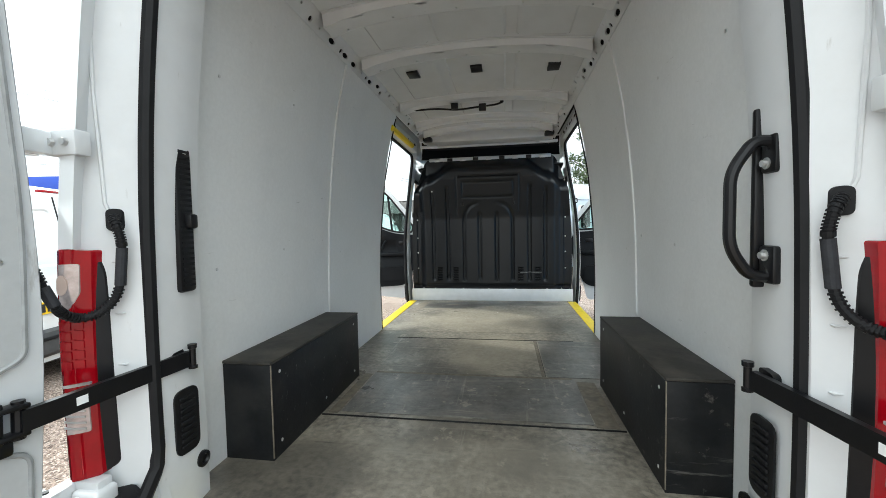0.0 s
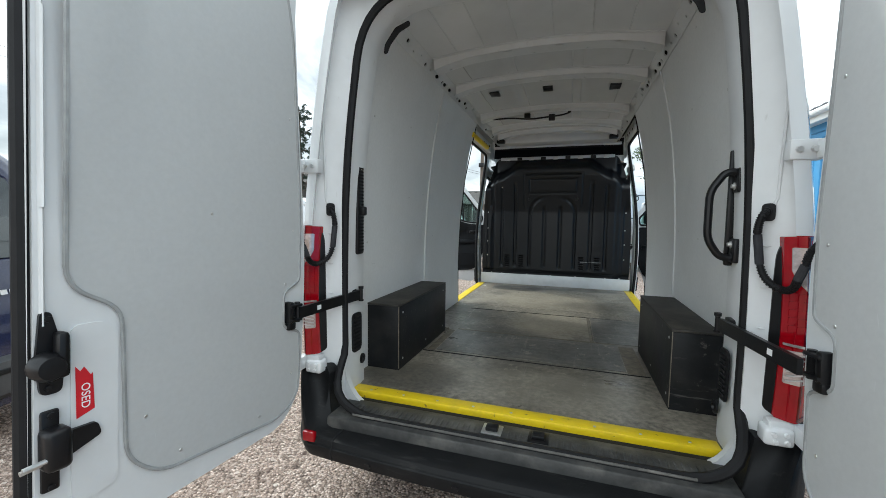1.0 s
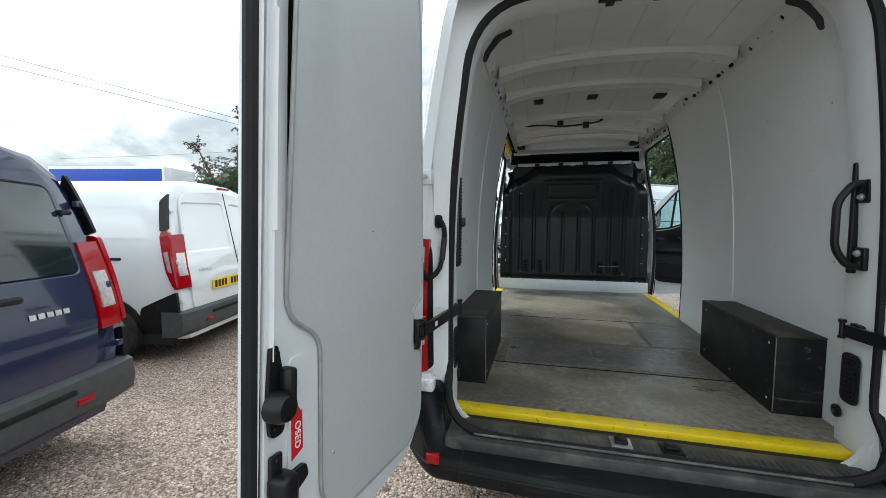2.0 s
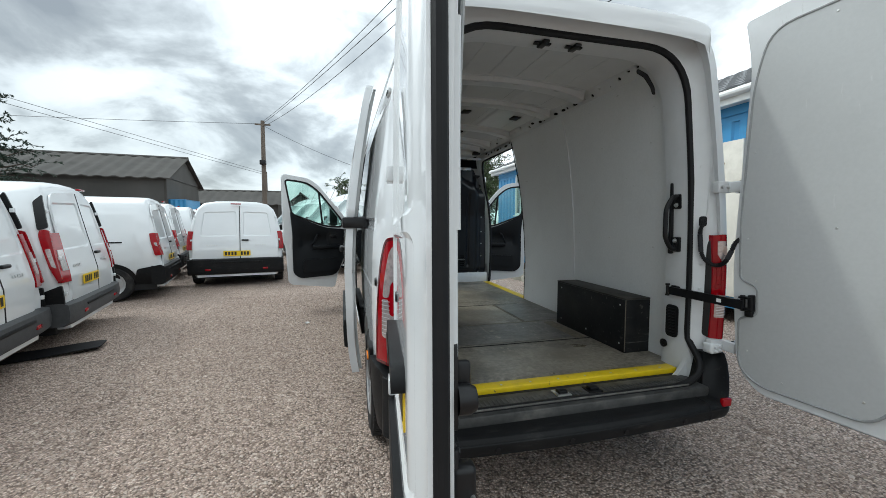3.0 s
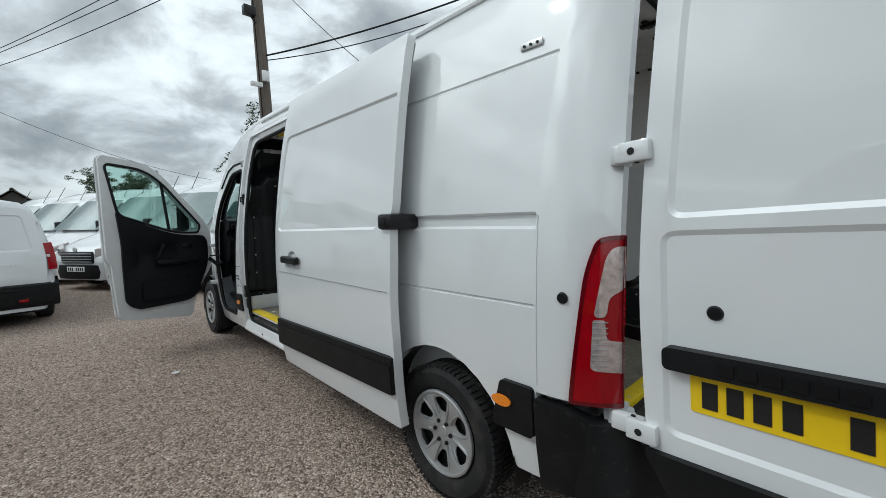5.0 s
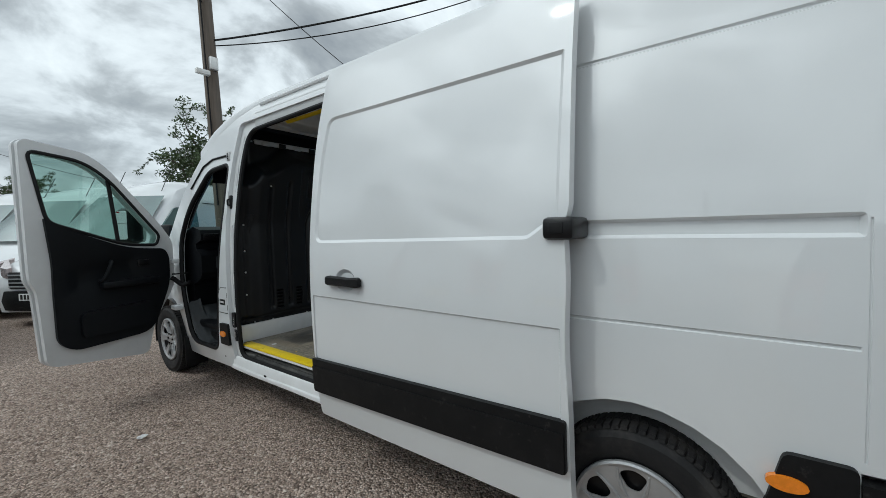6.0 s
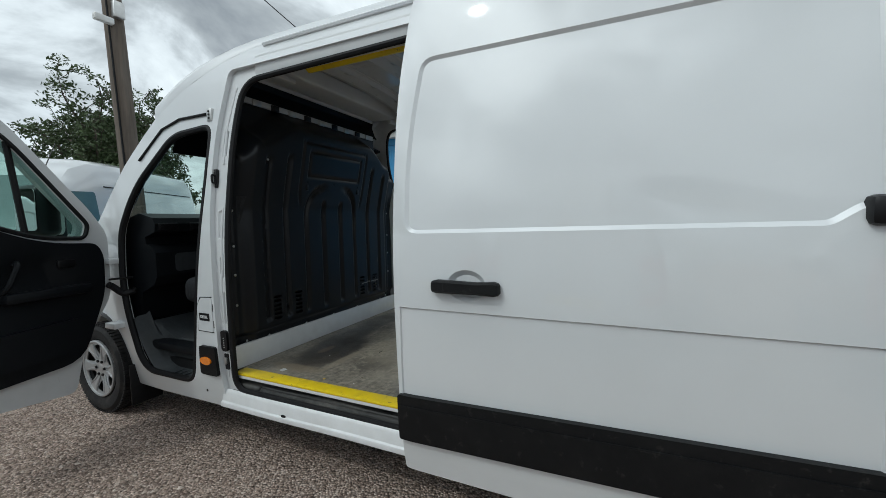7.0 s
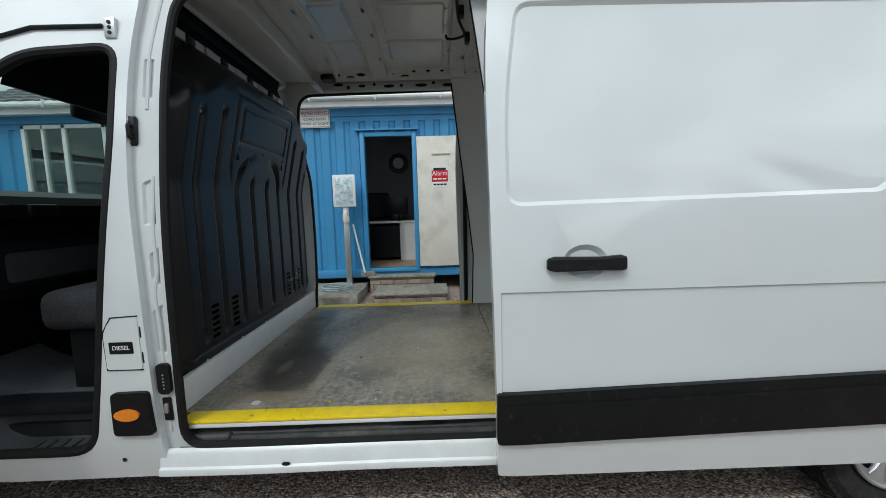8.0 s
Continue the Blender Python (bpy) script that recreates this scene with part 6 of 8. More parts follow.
    part("cable_boot", tube(rounded([(s * 0.96, 4.63, 0.94), (s * 1.02, 4.66, 0.92), (s * 1.07, 4.68, 0.98), (s * 1.1, 4.68, 1.0)], 0.02, 3), 0.022, 8), RUBBER, van)


for s in (-1, 1):
    cab_door(s)

# B pillar fittings on the side that the walk passes.
for s in (-1, 1):
    fy = 0.0 if s < 0 else 0.06
    flap = None if s > 0 else part("fuel_flap", sheet(rounded([(3.705, 0.755), (3.838, 0.755), (3.838, 0.90), (3.805, 0.955), (3.705, 0.96)], [0.012, 0.012, 0.03, 0.04, 0.012], 4), (), side_map(s, 0.004), 0.007, [3.77], [0.8, 0.85]), PAINT, van, "white fuel flap")
    if s < 0:
        tag = part("fuel_label", sheet(rect(3.73, 3.82, 0.818, 0.864, 0.004), (), side_map(s, 0.0055), 0.002), GLOSSBLK, flap, "black fuel label with white lettering")
        lettering("fuel_word", "DIESEL", 0.0235, WHITEINK, pose(-half(3.77, 0.841) - 0.0065, 3.775, 0.841, 90, 0, -90), tag, "white lettering", 0.95)
    st = part("striker", rbox(s * 0.968 - 0.012, s * 0.968 + 0.012, 3.682, 3.728, 1.60, 1.71, 0.008), GLOSSBLK, van, "black door striker box with bolts")
    part("striker_hoop", tube(rounded([(s * 0.975, 3.695, 1.63), (s * 1.0, 3.695, 1.63), (s * 1.0, 3.695, 1.675), (s * 0.975, 3.695, 1.675)], 0.008, 3), 0.006, 8), GLOSSBLK, st)
    for z in (1.615, 1.695):
        part("bolt", lathe([(0, s * 0.007), (0.008, s * 0.006), (0.009, 0)], 8, centre=(s * 0.98, 3.708, z), axis="x"), STEEL, st)
    if s < 0:
        part("flap_gap", tube([(s * (half(y, z) + 0.001), y, z) for y, z in ((3.703, 0.752), (3.839, 0.752), (3.841, 0.9), (3.806, 0.958), (3.703, 0.963))], 0.0028, 6), RUBBER, van)
    for z in (0.80, 0.90) if s < 0 else ():
        part("flap_hinge", rbox(s * (half(3.702, z) - 0.004) - 0.005, s * (half(3.702, z) - 0.004) + 0.005, 3.697, 3.704, z - 0.022, z + 0.022, 0.002), GLOSSBLK, van)
    block = part("contact_block", sheet(rounded([(3.622, 0.64), (3.672, 0.64), (3.672, 0.765), (3.622, 0.765)], 0.02, 4), (), lambda u, v, d, s=s, fy=fy: side_map(s, -0.014)(u + fy, v, d), 0.016), GLOSSBLK, van, "black oval contact block with steel pins", 30)
    for z in steps(0.665, 0.72, 4):
        part("pin", lathe([(0, s * 0.003), (0.003, s * 0.0025), (0.004, 0)], 8, centre=(s * (half(3.647, z) - 0.014), 3.647 + fy, z), axis="x"), STEEL, block)
    latch = part("latch_plate", sheet(rounded([(3.635, 0.525), (3.668, 0.525), (3.668, 0.622), (3.635, 0.622)], 0.006, 3), (), lambda u, v, d, s=s, fy=fy: side_map(s, -0.024)(u + fy, v, d), 0.006), GLOSSBLK, van, "small black latch plate")
    part("latch_hook", rbox(s * (half(3.667, 0.565) - 0.018) - 0.006, s * (half(3.667, 0.565) - 0.018) + 0.006, 3.643 + fy, 3.66 + fy, 0.56, 0.60, 0.004), STEEL, latch)
    hp = part("header_plate", rbox(s * 0.94 - 0.012, s * 0.94 + 0.012, 3.738, 3.78, 1.998, 2.073, 0.004), STEEL, van, "small steel plate with bolts")
    for z in (2.017, 2.036, 2.054):
        part("bolt", lathe([(0, s * 0.016), (0.007, s * 0.015), (0.008, s * 0.01)], 8, centre=(s * 0.94, 3.758, z), axis="x"), GLOSSBLK, hp)
    part("drip_strip", tube([(s * (half(y, z) + 0.006), y, z) for y, z in ((3.79, 2.045), (4.05, 2.045), (4.22, 2.0), (4.45, 1.82))], 0.008, 6), RUBBER, van)
    part("sill_hole", lathe([(0, s * 0.002), (0.009, s * 0.002)], 10, centre=(s * half(3.84, 0.37), 3.84, 0.37), axis="x"), DARK, van)
    part("sill_chip", sheet(oval(3.197, 0.335, 0.018, 0.008, 9), (), lambda u, v, d, s=s: Vector((s * (1.0215 - d), u, v)), 0.003), RUBBER, van)

# Windscreen, bonnet and cab interior.
bm = loft([[Vector((x, y + 0.16 * (1 - (x / 0.95) ** 2), z)) for x in steps(-w, w, 14)] for y, z, w in ((4.28, 2.07, 0.86), (4.62, 1.80, 0.91), (4.97, 1.46, 0.95), (5.12, 1.32, 0.95))], cap=False, wrap=False)
screen = part("windscreen", bm, GLASS, van, "clear windscreen")
screen.visible_shadow = False
bm = loft([[Vector((x, y + 0.12 * (1 - (x / 0.95) ** 2), z - 0.05 * (x / w) ** 4)) for x in steps(-w, w, 14)] for y, z, w in ((5.10, 1.33, 0.95), (5.35, 1.24, 0.93), (5.6, 1.08, 0.86), (5.76, 0.92, 0.8), (5.8, 0.6, 0.8), (5.78, 0.3, 0.8))], cap=False, wrap=False)
part("bonnet", bm, PAINT, van, "white bonnet and nose", 40)
dash_line = ((4.66, 0.70), (4.60, 0.92), (4.46, 0.98), (4.42, 1.04), (4.42, 1.20), (4.46, 1.24), (4.52, 1.26), (4.53, 1.31), (4.46, 1.33), (4.415, 1.345), (4.405, 1.40), (4.43, 1.44), (4.58, 1.475), (4.82, 1.42), (4.98, 1.28), (4.98, 0.6))
part("dashboard", loft([[Vector((x, y + 0.03 * (1 - (x / 0.93) ** 2), z)) for y, z in dash_line] for x in steps(-0.93, 0.93, 14)]), TRIMDARK, van, "black moulded dashboard", 30)
for x in (-0.84, -0.62, 0.62, 0.84):
    duct = part("air_vent", rbox(x - 0.07, x + 0.07, 4.398, 4.46, 1.347, 1.405, 0.010), GLOSSBLK, van, "black slatted air vent")
    for z in steps(1.358, 1.394, 4):
        part("vane", rbox(x - 0.06, x + 0.06, 4.392, 4.40, z - 0.003, z + 0.003, 0.001), GLOSSBLK, duct)
part("glove_box", sheet(rounded([(-0.80, 1.06), (-0.30, 1.06), (-0.30, 1.19), (-0.80, 1.19)], 0.03, 4), (), lambda u, v, d: Vector((u, 4.418 + 0.03 * (1 - (u / 0.93) ** 2) + d, v)), 0.02, steps(-0.75, -0.35, 4)), STEPBLK, van, "black glove box lid")
# Added block: shuts off daylight that would show under the dashboard.
part("centre_console", rbox(-0.22, 0.30, 4.36, 4.72, 0.58, 1.02, 0.04, 3), TRIMDARK, van, "black box added under the dash to block daylight")
part("footwell_wall", rbox(-0.92, 0.92, 4.70, 4.74, 0.56, 1.2, 0.02), TRIMDARK, van)
part("radio_stack", rbox(-0.14, 0.2, 4.30, 4.44, 0.92, 1.50, 0.02), TRIMDARK, van)
part("screen_edge", rbox(-0.10, 0.16, 4.295, 4.302, 1.34, 1.46, 0.004), DKGLASS, van)
part("cab_floor", rbox(-0.93, 0.93, 3.72, 4.95, 0.52, 0.58, 0.02), TRIMDARK, van)
for s in (-1, 1):
    rows = []
    for y in steps(3.90, 4.64, 24):
        f = 0.36 * max(0.0, (y - 4.30) / 0.34) ** 2
        rows.append([Vector((s * x, y, z)) for x, z in ((0.985, 0.375 + f), (0.955, 0.392 + f), (0.90, 0.396 + f), (0.875, 0.415 + f), (0.855, 0.50 + 0.55 * f), (0.835, 0.575 + 0.35 * f), (0.81, 0.59 + 0.3 * f), (0.5, 0.592 + 0.3 * f))])
    tray = part("cab_step", loft(rows, cap=False, wrap=False), STEPBLK, van, "ribbed black cab step", 40)
    for k in range(7):
        part("step_rib", rbox(s * 0.93 - 0.045, s * 0.93 + 0.045, 3.94 + k * 0.052, 3.955 + k * 0.052, 0.392, 0.401, 0.003), STEPBLK, tray)
    part("well_edge", tube([(s * 0.828, y, 0.583) for y in steps(3.92, 4.36, 5)] + [(s * 0.85, 4.44, 0.53), (s * 0.87, 4.46, 0.46)], 0.01, 8), STEPBLK, tray)
    part("pillar_trim", loft([[Vector((s * (half(y, z) - d), y + e, z)) for d, e in ((0.05, 0), (0.09, -0.04), (0.13, 0.03), (0.06, 0.06))] for y, z in ((4.25, 1.99), (4.6, 1.70), (4.82, 1.46))]), TRIMDARK, van)
part("cab_headlining", sheet(rect(-0.86, 0.86, 3.77, 4.25), (), lambda u, v, d: Vector((u, v, 2.16 - 0.06 * (u / 0.86) ** 2 - 0.12 * (v - 3.6) + d)), 0.02, steps(-0.7, 0.7, 6)), TRIMDARK, van)
for x0, x1 in ((-0.86, 0.05), (0.22, 0.80)):
    part("seat_base", rbox(x0 + 0.05, x1 - 0.05, 3.78, 4.2, 0.56, 0.86, 0.03), TRIMDARK, van)
    part("seat_cushion", rbox(x0, x1, 3.76, 4.28, 0.85, 1.03, 0.06, 3), FABRIC, van, "dark grey cloth seat cushion")
    part("seat_back", loft([[Vector((x, y + dy, z)) for x, y in ((x0, 0.0), (x0 + 0.03, 0.1), (x1 - 0.03, 0.1), (x1, 0.0), (x1 - 0.03, -0.04), (x0 + 0.03, -0.04))] for dy, z in ((3.82, 0.9), (3.78, 1.2), (3.73, 1.5), (3.71, 1.56))]), FABRIC, van, "dark grey cloth backrest")
part("steering_wheel", lathe([(0.19 + 0.016 * math.cos(a), 0.016 * math.sin(a)) for a in steps(0, 2 * math.pi, 8)], 28, axis="z"), GLOSSBLK, van).matrix_basis = pose(0.45, 4.28, 1.12, 28)
part("rear_view_mirror", rbox(-0.27, -0.03, 4.52, 4.555, 1.885, 1.965, 0.02, 3), GLOSSBLK, van, "black interior mirror")
for x0, x1 in ((-0.86, -0.12), (0.12, 0.86)):
    part("sun_visor", loft([[Vector((x, y, z)) for y, z in ((4.17, 2.08), (4.26, 1.87), (4.28, 1.872), (4.20, 2.08))] for x in (x0, x1)]), TRIMDARK, van, "dark folded-down sun visor")
part("mirror_stalk", tube([(-0.15, 4.55, 1.94), (-0.13, 4.60, 1.985), (-0.12, 4.56, 2.03)], 0.014, 8), GLOSSBLK, van)

# ---- ground and yard ----
GRAVEL = bpy.data.materials.new("pink_grey_gravel")
GRAVEL.use_nodes = True
nt = GRAVEL.node_tree
gb = nt.nodes["Principled BSDF"]
gb.inputs["Roughness"].default_value = 0.85
g_tc = nt.nodes.new("ShaderNodeTexCoord")
g_v = nt.nodes.new("ShaderNodeTexVoronoi")
g_v.inputs["Scale"].default_value = 78
g_v.inputs["Randomness"].default_value = 1.0
nt.links.new(g_tc.outputs["Object"], g_v.inputs["Vector"])
g_sep = nt.nodes.new("ShaderNodeSeparateColor")
nt.links.new(g_v.outputs["Color"], g_sep.inputs[0])
g_r = nt.nodes.new("ShaderNodeValToRGB")
for k, (p, c) in enumerate(((0.0, (0.123, 0.087, 0.069)), (0.25, (0.280, 0.209, 0.168)), (0.55, (0.392, 0.302, 0.249)), (0.8, (0.470, 0.379, 0.323)), (1.0, (0.605, 0.504, 0.437)))):
    el = g_r.color_ramp.elements[k] if k < 2 else g_r.color_ramp.elements.new(p)
    el.position, el.color = p, (*c, 1)
nt.links.new(g_sep.outputs[0], g_r.inputs[0])
g_n = nt.nodes.new("ShaderNodeTexNoise")
g_n.inputs["Scale"].default_value = 0.55
g_n.inputs["Detail"].default_value = 6
nt.links.new(g_tc.outputs["Object"], g_n.inputs["Vector"])
g_r2 = nt.nodes.new("ShaderNodeValToRGB")
g_r2.color_ramp.elements[0].position, g_r2.color_ramp.elements[0].color = 0.35, (1.0, 0.98, 0.965, 1)
g_r2.color_ramp.elements[1].position, g_r2.color_ramp.elements[1].color = 0.62, (1.12, 1.11, 1.10, 1)
nt.links.new(g_n.outputs["Fac"], g_r2.inputs[0])
g_m = nt.nodes.new("ShaderNodeMixRGB")
g_m.blend_type = "MULTIPLY"
g_m.inputs[0].default_value = 1.0
nt.links.new(g_r.outputs[0], g_m.inputs[1])
nt.links.new(g_r2.outputs[0], g_m.inputs[2])
# Shade between the stones is painted in: cell rims darker, middles lighter.
g_shade = nt.nodes.new("ShaderNodeMapRange")
g_shade.inputs[1].default_value, g_shade.inputs[2].default_value = 0.25, 0.75
g_shade.inputs[3].default_value, g_shade.inputs[4].default_value = 1.25, 0.55
nt.links.new(g_v.outputs["Distance"], g_shade.inputs[0])
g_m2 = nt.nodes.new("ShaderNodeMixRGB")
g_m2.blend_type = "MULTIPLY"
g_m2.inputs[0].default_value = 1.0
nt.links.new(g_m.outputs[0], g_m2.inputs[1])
nt.links.new(g_shade.outputs[0], g_m2.inputs[2])
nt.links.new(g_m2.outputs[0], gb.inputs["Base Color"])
g_b = nt.nodes.new("ShaderNodeBump")
g_b.inputs["Strength"].default_value = 0.9
g_b.inputs["Distance"].default_value = 0.016
g_inv = nt.nodes.new("ShaderNodeMath")
g_inv.operation = "MULTIPLY"
g_inv.inputs[1].default_value = -1.0
nt.links.new(g_v.outputs["Distance"], g_inv.inputs[0])
nt.links.new(g_inv.outputs[0], g_b.inputs["Height"])
nt.links.new(g_b.outputs[0], gb.inputs["Normal"])

STONE = mat("loose_stone", (0.36, 0.31, 0.28), 0.8, grain=(40, 0.3))
sn = STONE.node_tree
s_geo = sn.nodes.new("ShaderNodeNewGeometry")
s_r = sn.nodes.new("ShaderNodeValToRGB")
for k, (p, c) in enumerate(((0.0, (0.146, 0.105, 0.087)), (0.3, (0.302, 0.227, 0.185)), (0.6, (0.414, 0.321, 0.264)), (0.88, (0.482, 0.395, 0.336)), (1.0, (0.627, 0.538, 0.470)))):
    el = s_r.color_ramp.elements[k] if k < 2 else s_r.color_ramp.elements.new(p)
    el.position, el.color = p, (*c, 1)
sn.links.new(s_geo.outputs["Random Per Island"], s_r.inputs[0])
sn.links.new(s_r.outputs[0], sn.nodes["Principled BSDF"].inputs["Base Color"])

bm = bmesh.new()
for x, y in ((-300, -300), (300, -300), (300, 300), (-300, 300)):
    bm.verts.new((x, y, 0))
bm.faces.new(bm.verts)
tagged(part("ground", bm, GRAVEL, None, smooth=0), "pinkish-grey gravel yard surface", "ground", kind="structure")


def scatter_stones():
    """Loose stones on the gravel where the walk passes near: one object of stuff."""
    rng = np.random.default_rng(3)
    base = np.array([(1, 0, 0), (-1, 0, 0), (0, 1, 0), (0, -1, 0), (0, 0, 1), (0, 0, -1)], float)
    tris = np.array([(4, 0, 2), (4, 2, 1), (4, 1, 3), (4, 3, 0), (5, 2, 0), (5, 1, 2), (5, 3, 1), (5, 0, 3)])
    pts = []
    for x0, x1, y0, y1, n in ((-3.2, -1.15, -1.4, 6.0, 38000), (-3.2, 1.6, -2.8, -0.45, 18000), (1.1, 3.0, -3.0, 0.5, 4000), (-7, -3.2, -2, 9, 12000), (-3.2, 1, 6, 12, 5000)):
        pts.append(np.c_[rng.uniform(x0, x1, n), rng.uniform(y0, y1, n)])
    pts = np.concatenate(pts)
    n = len(pts)
    size = rng.gamma(4.0, 0.00175, n).clip(0.0035, 0.018)
    shape = base[None] * (size[:, None, None] * rng.uniform(0.6, 1.3, (n, 6, 1)))
    shape[:, :, 2] *= 0.6
    a = rng.uniform(0, 6.28, n)
    c, s = np.cos(a)[:, None], np.sin(a)[:, None]
    x = shape[:, :, 0] * c - shape[:, :, 1] * s
    y = shape[:, :, 0] * s + shape[:, :, 1] * c
    verts = np.stack([x + pts[:, :1], y + pts[:, 1:], shape[:, :, 2] + size[:, None] * 0.2], -1).reshape(-1, 3)
    faces = (tris[None] + 6 * np.arange(n)[:, None, None]).reshape(-1, 3)
    me = bpy.data.meshes.new("loose_stones")
    me.from_pydata(verts.tolist(), [], faces.tolist())
    me.materials.append(STONE)
    tagged(new("loose_stones", me), "small loose pink and grey stones on the gravel", "gravel", kind="stuff")


scatter_stones()
litter = thing("paper_scrap", "crumpled white paper scrap on the gravel", "litter", at=pose(-1.66, 3.66, 0.012))
bm = bmesh.new()
bmesh.ops.create_icosphere(bm, subdivisions=2, radius=0.04)
for v in bm.verts:
    v.co = Vector((v.co.x, v.co.y * 0.7, v.co.z * 0.45 + 0.012)) * (0.75 + 0.5 * noise.noise(v.co * 60))
part("crumple", bm, WHITEINK, litter, smooth=0)

# ---- parked vans ----
SVAN = [(0.22, 0.80), (0.40, 0.885), (0.62, 0.91), (0.95, 0.915), (1.2, 0.885), (1.5, 0.815), (1.68, 0.745), (1.79, 0.62), (1.835, 0.4), (1.845, 0.0)]


def parked_van(name, label, paint, lamp_style, long=4.6, tall=1.0, glazed=False, group="parked vans"):
    """A compact panel van; its origin lies on the ground below the middle of its rear."""
    v = thing(name, label, "van", group)
    rings = []
    shape = [(0.0, 0.93, 0.955, 0.0), (0.03, 0.965, 0.98, 0.0), (0.10, 0.995, 0.998, 0), (0.4, 1.0, 1.0, 0), (2.2, 1.0, 1.0, 0), (2.9, 0.99, 0.985, 0), (3.25, 0.97, 0.93, 0), (3.7, 0.95, 0.72, 0), (3.95, 0.94, 0.60, 0), (4.3, 0.90, 0.55, 0), (4.5, 0.8, 0.45, 0.0), (4.6, 0.7, 0.35, 0)]
    for y, sx, sz, _ in shape:
        ring = []
        for s in (1, -1):
            prof = SVAN if s > 0 else SVAN[::-1][1:]
            for z, x in prof:
                lean = 0.20 * max(0, z - 0.8) if y < 0.5 else 0
                zz = 0.22 + (z - 0.22) * sz * tall
                ring.append(Vector((s * x * sx, y * long / 4.6 + lean * (1 - y * 2 if y < 0.5 else 0), zz)))
        rings.append(ring)
    bm = loft(rings)
    body = part("body", bm, paint, v, "", 35)

    def face(u, w, d):
        return Vector((u, -0.012 + 0.20 * max(0, w - 0.8) + d, w))

    def flank(s, out=0.0):
        def f(u, w, d):
            return Vector((s * (smooth_table(SVAN, w / tall) + out - d), u, w))
        return f

    T = tall
    split = 0.16 if lamp_style == "tall" else 0.06
    for s in (-1, 1):
        e0 = split + s * 0.008
        wide = 0.10 if lamp_style == "tall" else 0.0
        edge = rounded([(e0, 0.52), (s * (0.80 - wide), 0.52), (s * (0.835 - wide), 1.0), (s * (0.74 - wide), 1.60 * T), (s * (0.64 - wide), 1.70 * T), (e0, 1.75 * T)], [0.01, 0.05, 0.2, 0.1, 0.05, 0.01], 4)
        up = rounded([(split + s * 0.06, 1.08), (s * 0.70, 1.08), (s * 0.62, 1.60 * T), (split + s * 0.06, 1.62 * T)], 0.06, 4)
        part("rear_door", sheet(edge, (), face, 0.02, (), [0.8], [(up, 0.02, 0.012)]), paint, v, "", 25)
        if glazed:
            part("rear_glass", sheet(inset(up, 0.015), (), lambda u, w, d: face(u, w, d - 0.004), 0.008, (), [0.8]), DKGLASS, v)
            part("glass_hinge", rbox(s * 0.66 - 0.03, s * 0.66 + 0.03, face(0, 1.45, 0).y - 0.04, face(0, 1.45, 0).y, 1.43, 1.46, 0.008), GLOSSBLK, v)
    gap = part("door_gap", loft([[face(u, w, d) for u, d in ((split - 0.006, -0.004), (split + 0.006, -0.004), (split + 0.006, 0.01), (split - 0.006, 0.01))] for w in (0.52, 0.8, 1.74 * T)]), DARK, v)
    part("door_handle", rbox(split + 0.03, split + 0.17, face(0, 1.0, 0).y - 0.04, face(0, 1.0, 0).y, 0.98, 1.015, 0.012), GLOSSBLK, v)
    for w in (0.62, 1.0, 1.5):
        for s in (-1, 1):
            part("door_hinge", rbox(s * (0.86 - 0.14 * max(0, w - 0.9)) - 0.02, s * (0.86 - 0.14 * max(0, w - 0.9)) + 0.02, face(0, w, 0).y - 0.012, face(0, w, 0).y + 0.02, w - 0.02, w + 0.02, 0.006), paint, v)
    plate = part("number_plate", sheet(rect(-0.40, 0.12, 0.66, 0.77, 0.006) if lamp_style != "low" else rect(-0.26, 0.26, 0.66, 0.77, 0.006), (), lambda u, w, d: face(u, w, d - 0.02), 0.008), PLATE, v, "yellow rear number plate")
    u0 = -0.38 if lamp_style != "low" else -0.24
    z0 = 0.678
    bars("plate_bar", 8, u0, u0 + 0.48, z0, z0 + 0.075, lambda u, w, d: face(u, w, d - 0.021), BLACKINK, plate, 0.35)
    for k, (u, w) in enumerate(((-0.58, 0.88), (0.35, 0.88))):
        bars("badge_bar", 5, u, u + 0.22, w, w + 0.028, lambda a, b, d: face(a, b, d - 0.004), STEEL, v, 0.25)
    top = 0.52 if lamp_style == "tall" else 0.61
    bar = part("rear_bumper", loft([[Vector((x, -0.07 + 0.20 * max(0, abs(x) - 0.72) ** 1.2 + dy, z)) for dy, z in ((0.05, 0.27), (0.0, 0.31), (-0.012, 0.40), (0.0, top - 0.02), (0.05, top), (0.2, top), (0.2, 0.27))] for x in steps(-0.925, 0.925, 22)]), GREYPL if lamp_style == "tall" else PLASTIC, v, "dark plastic bumper", 40)
    part("bumper_ledge", rbox(-0.5, 0.5, -0.088, -0.06, top - 0.09, top - 0.06, 0.008), PLASTIC, v)
    for s in (-1, 1):
        part("bumper_corner", sheet(rounded([(-0.02, 0.27), (0.42, 0.27), (0.36, 0.56), (0.0, 0.72 if lamp_style == "tall" else 0.63)], 0.03, 3), (), flank(s, 0.018), 0.03, (0.1, 0.2, 0.3), (0.4, 0.5)), PLASTIC, v)
        part("reflector", rbox(s * 0.55 - 0.05, s * 0.55 + 0.05, -0.09, -0.07, 0.36, 0.40, 0.008), RED, v)
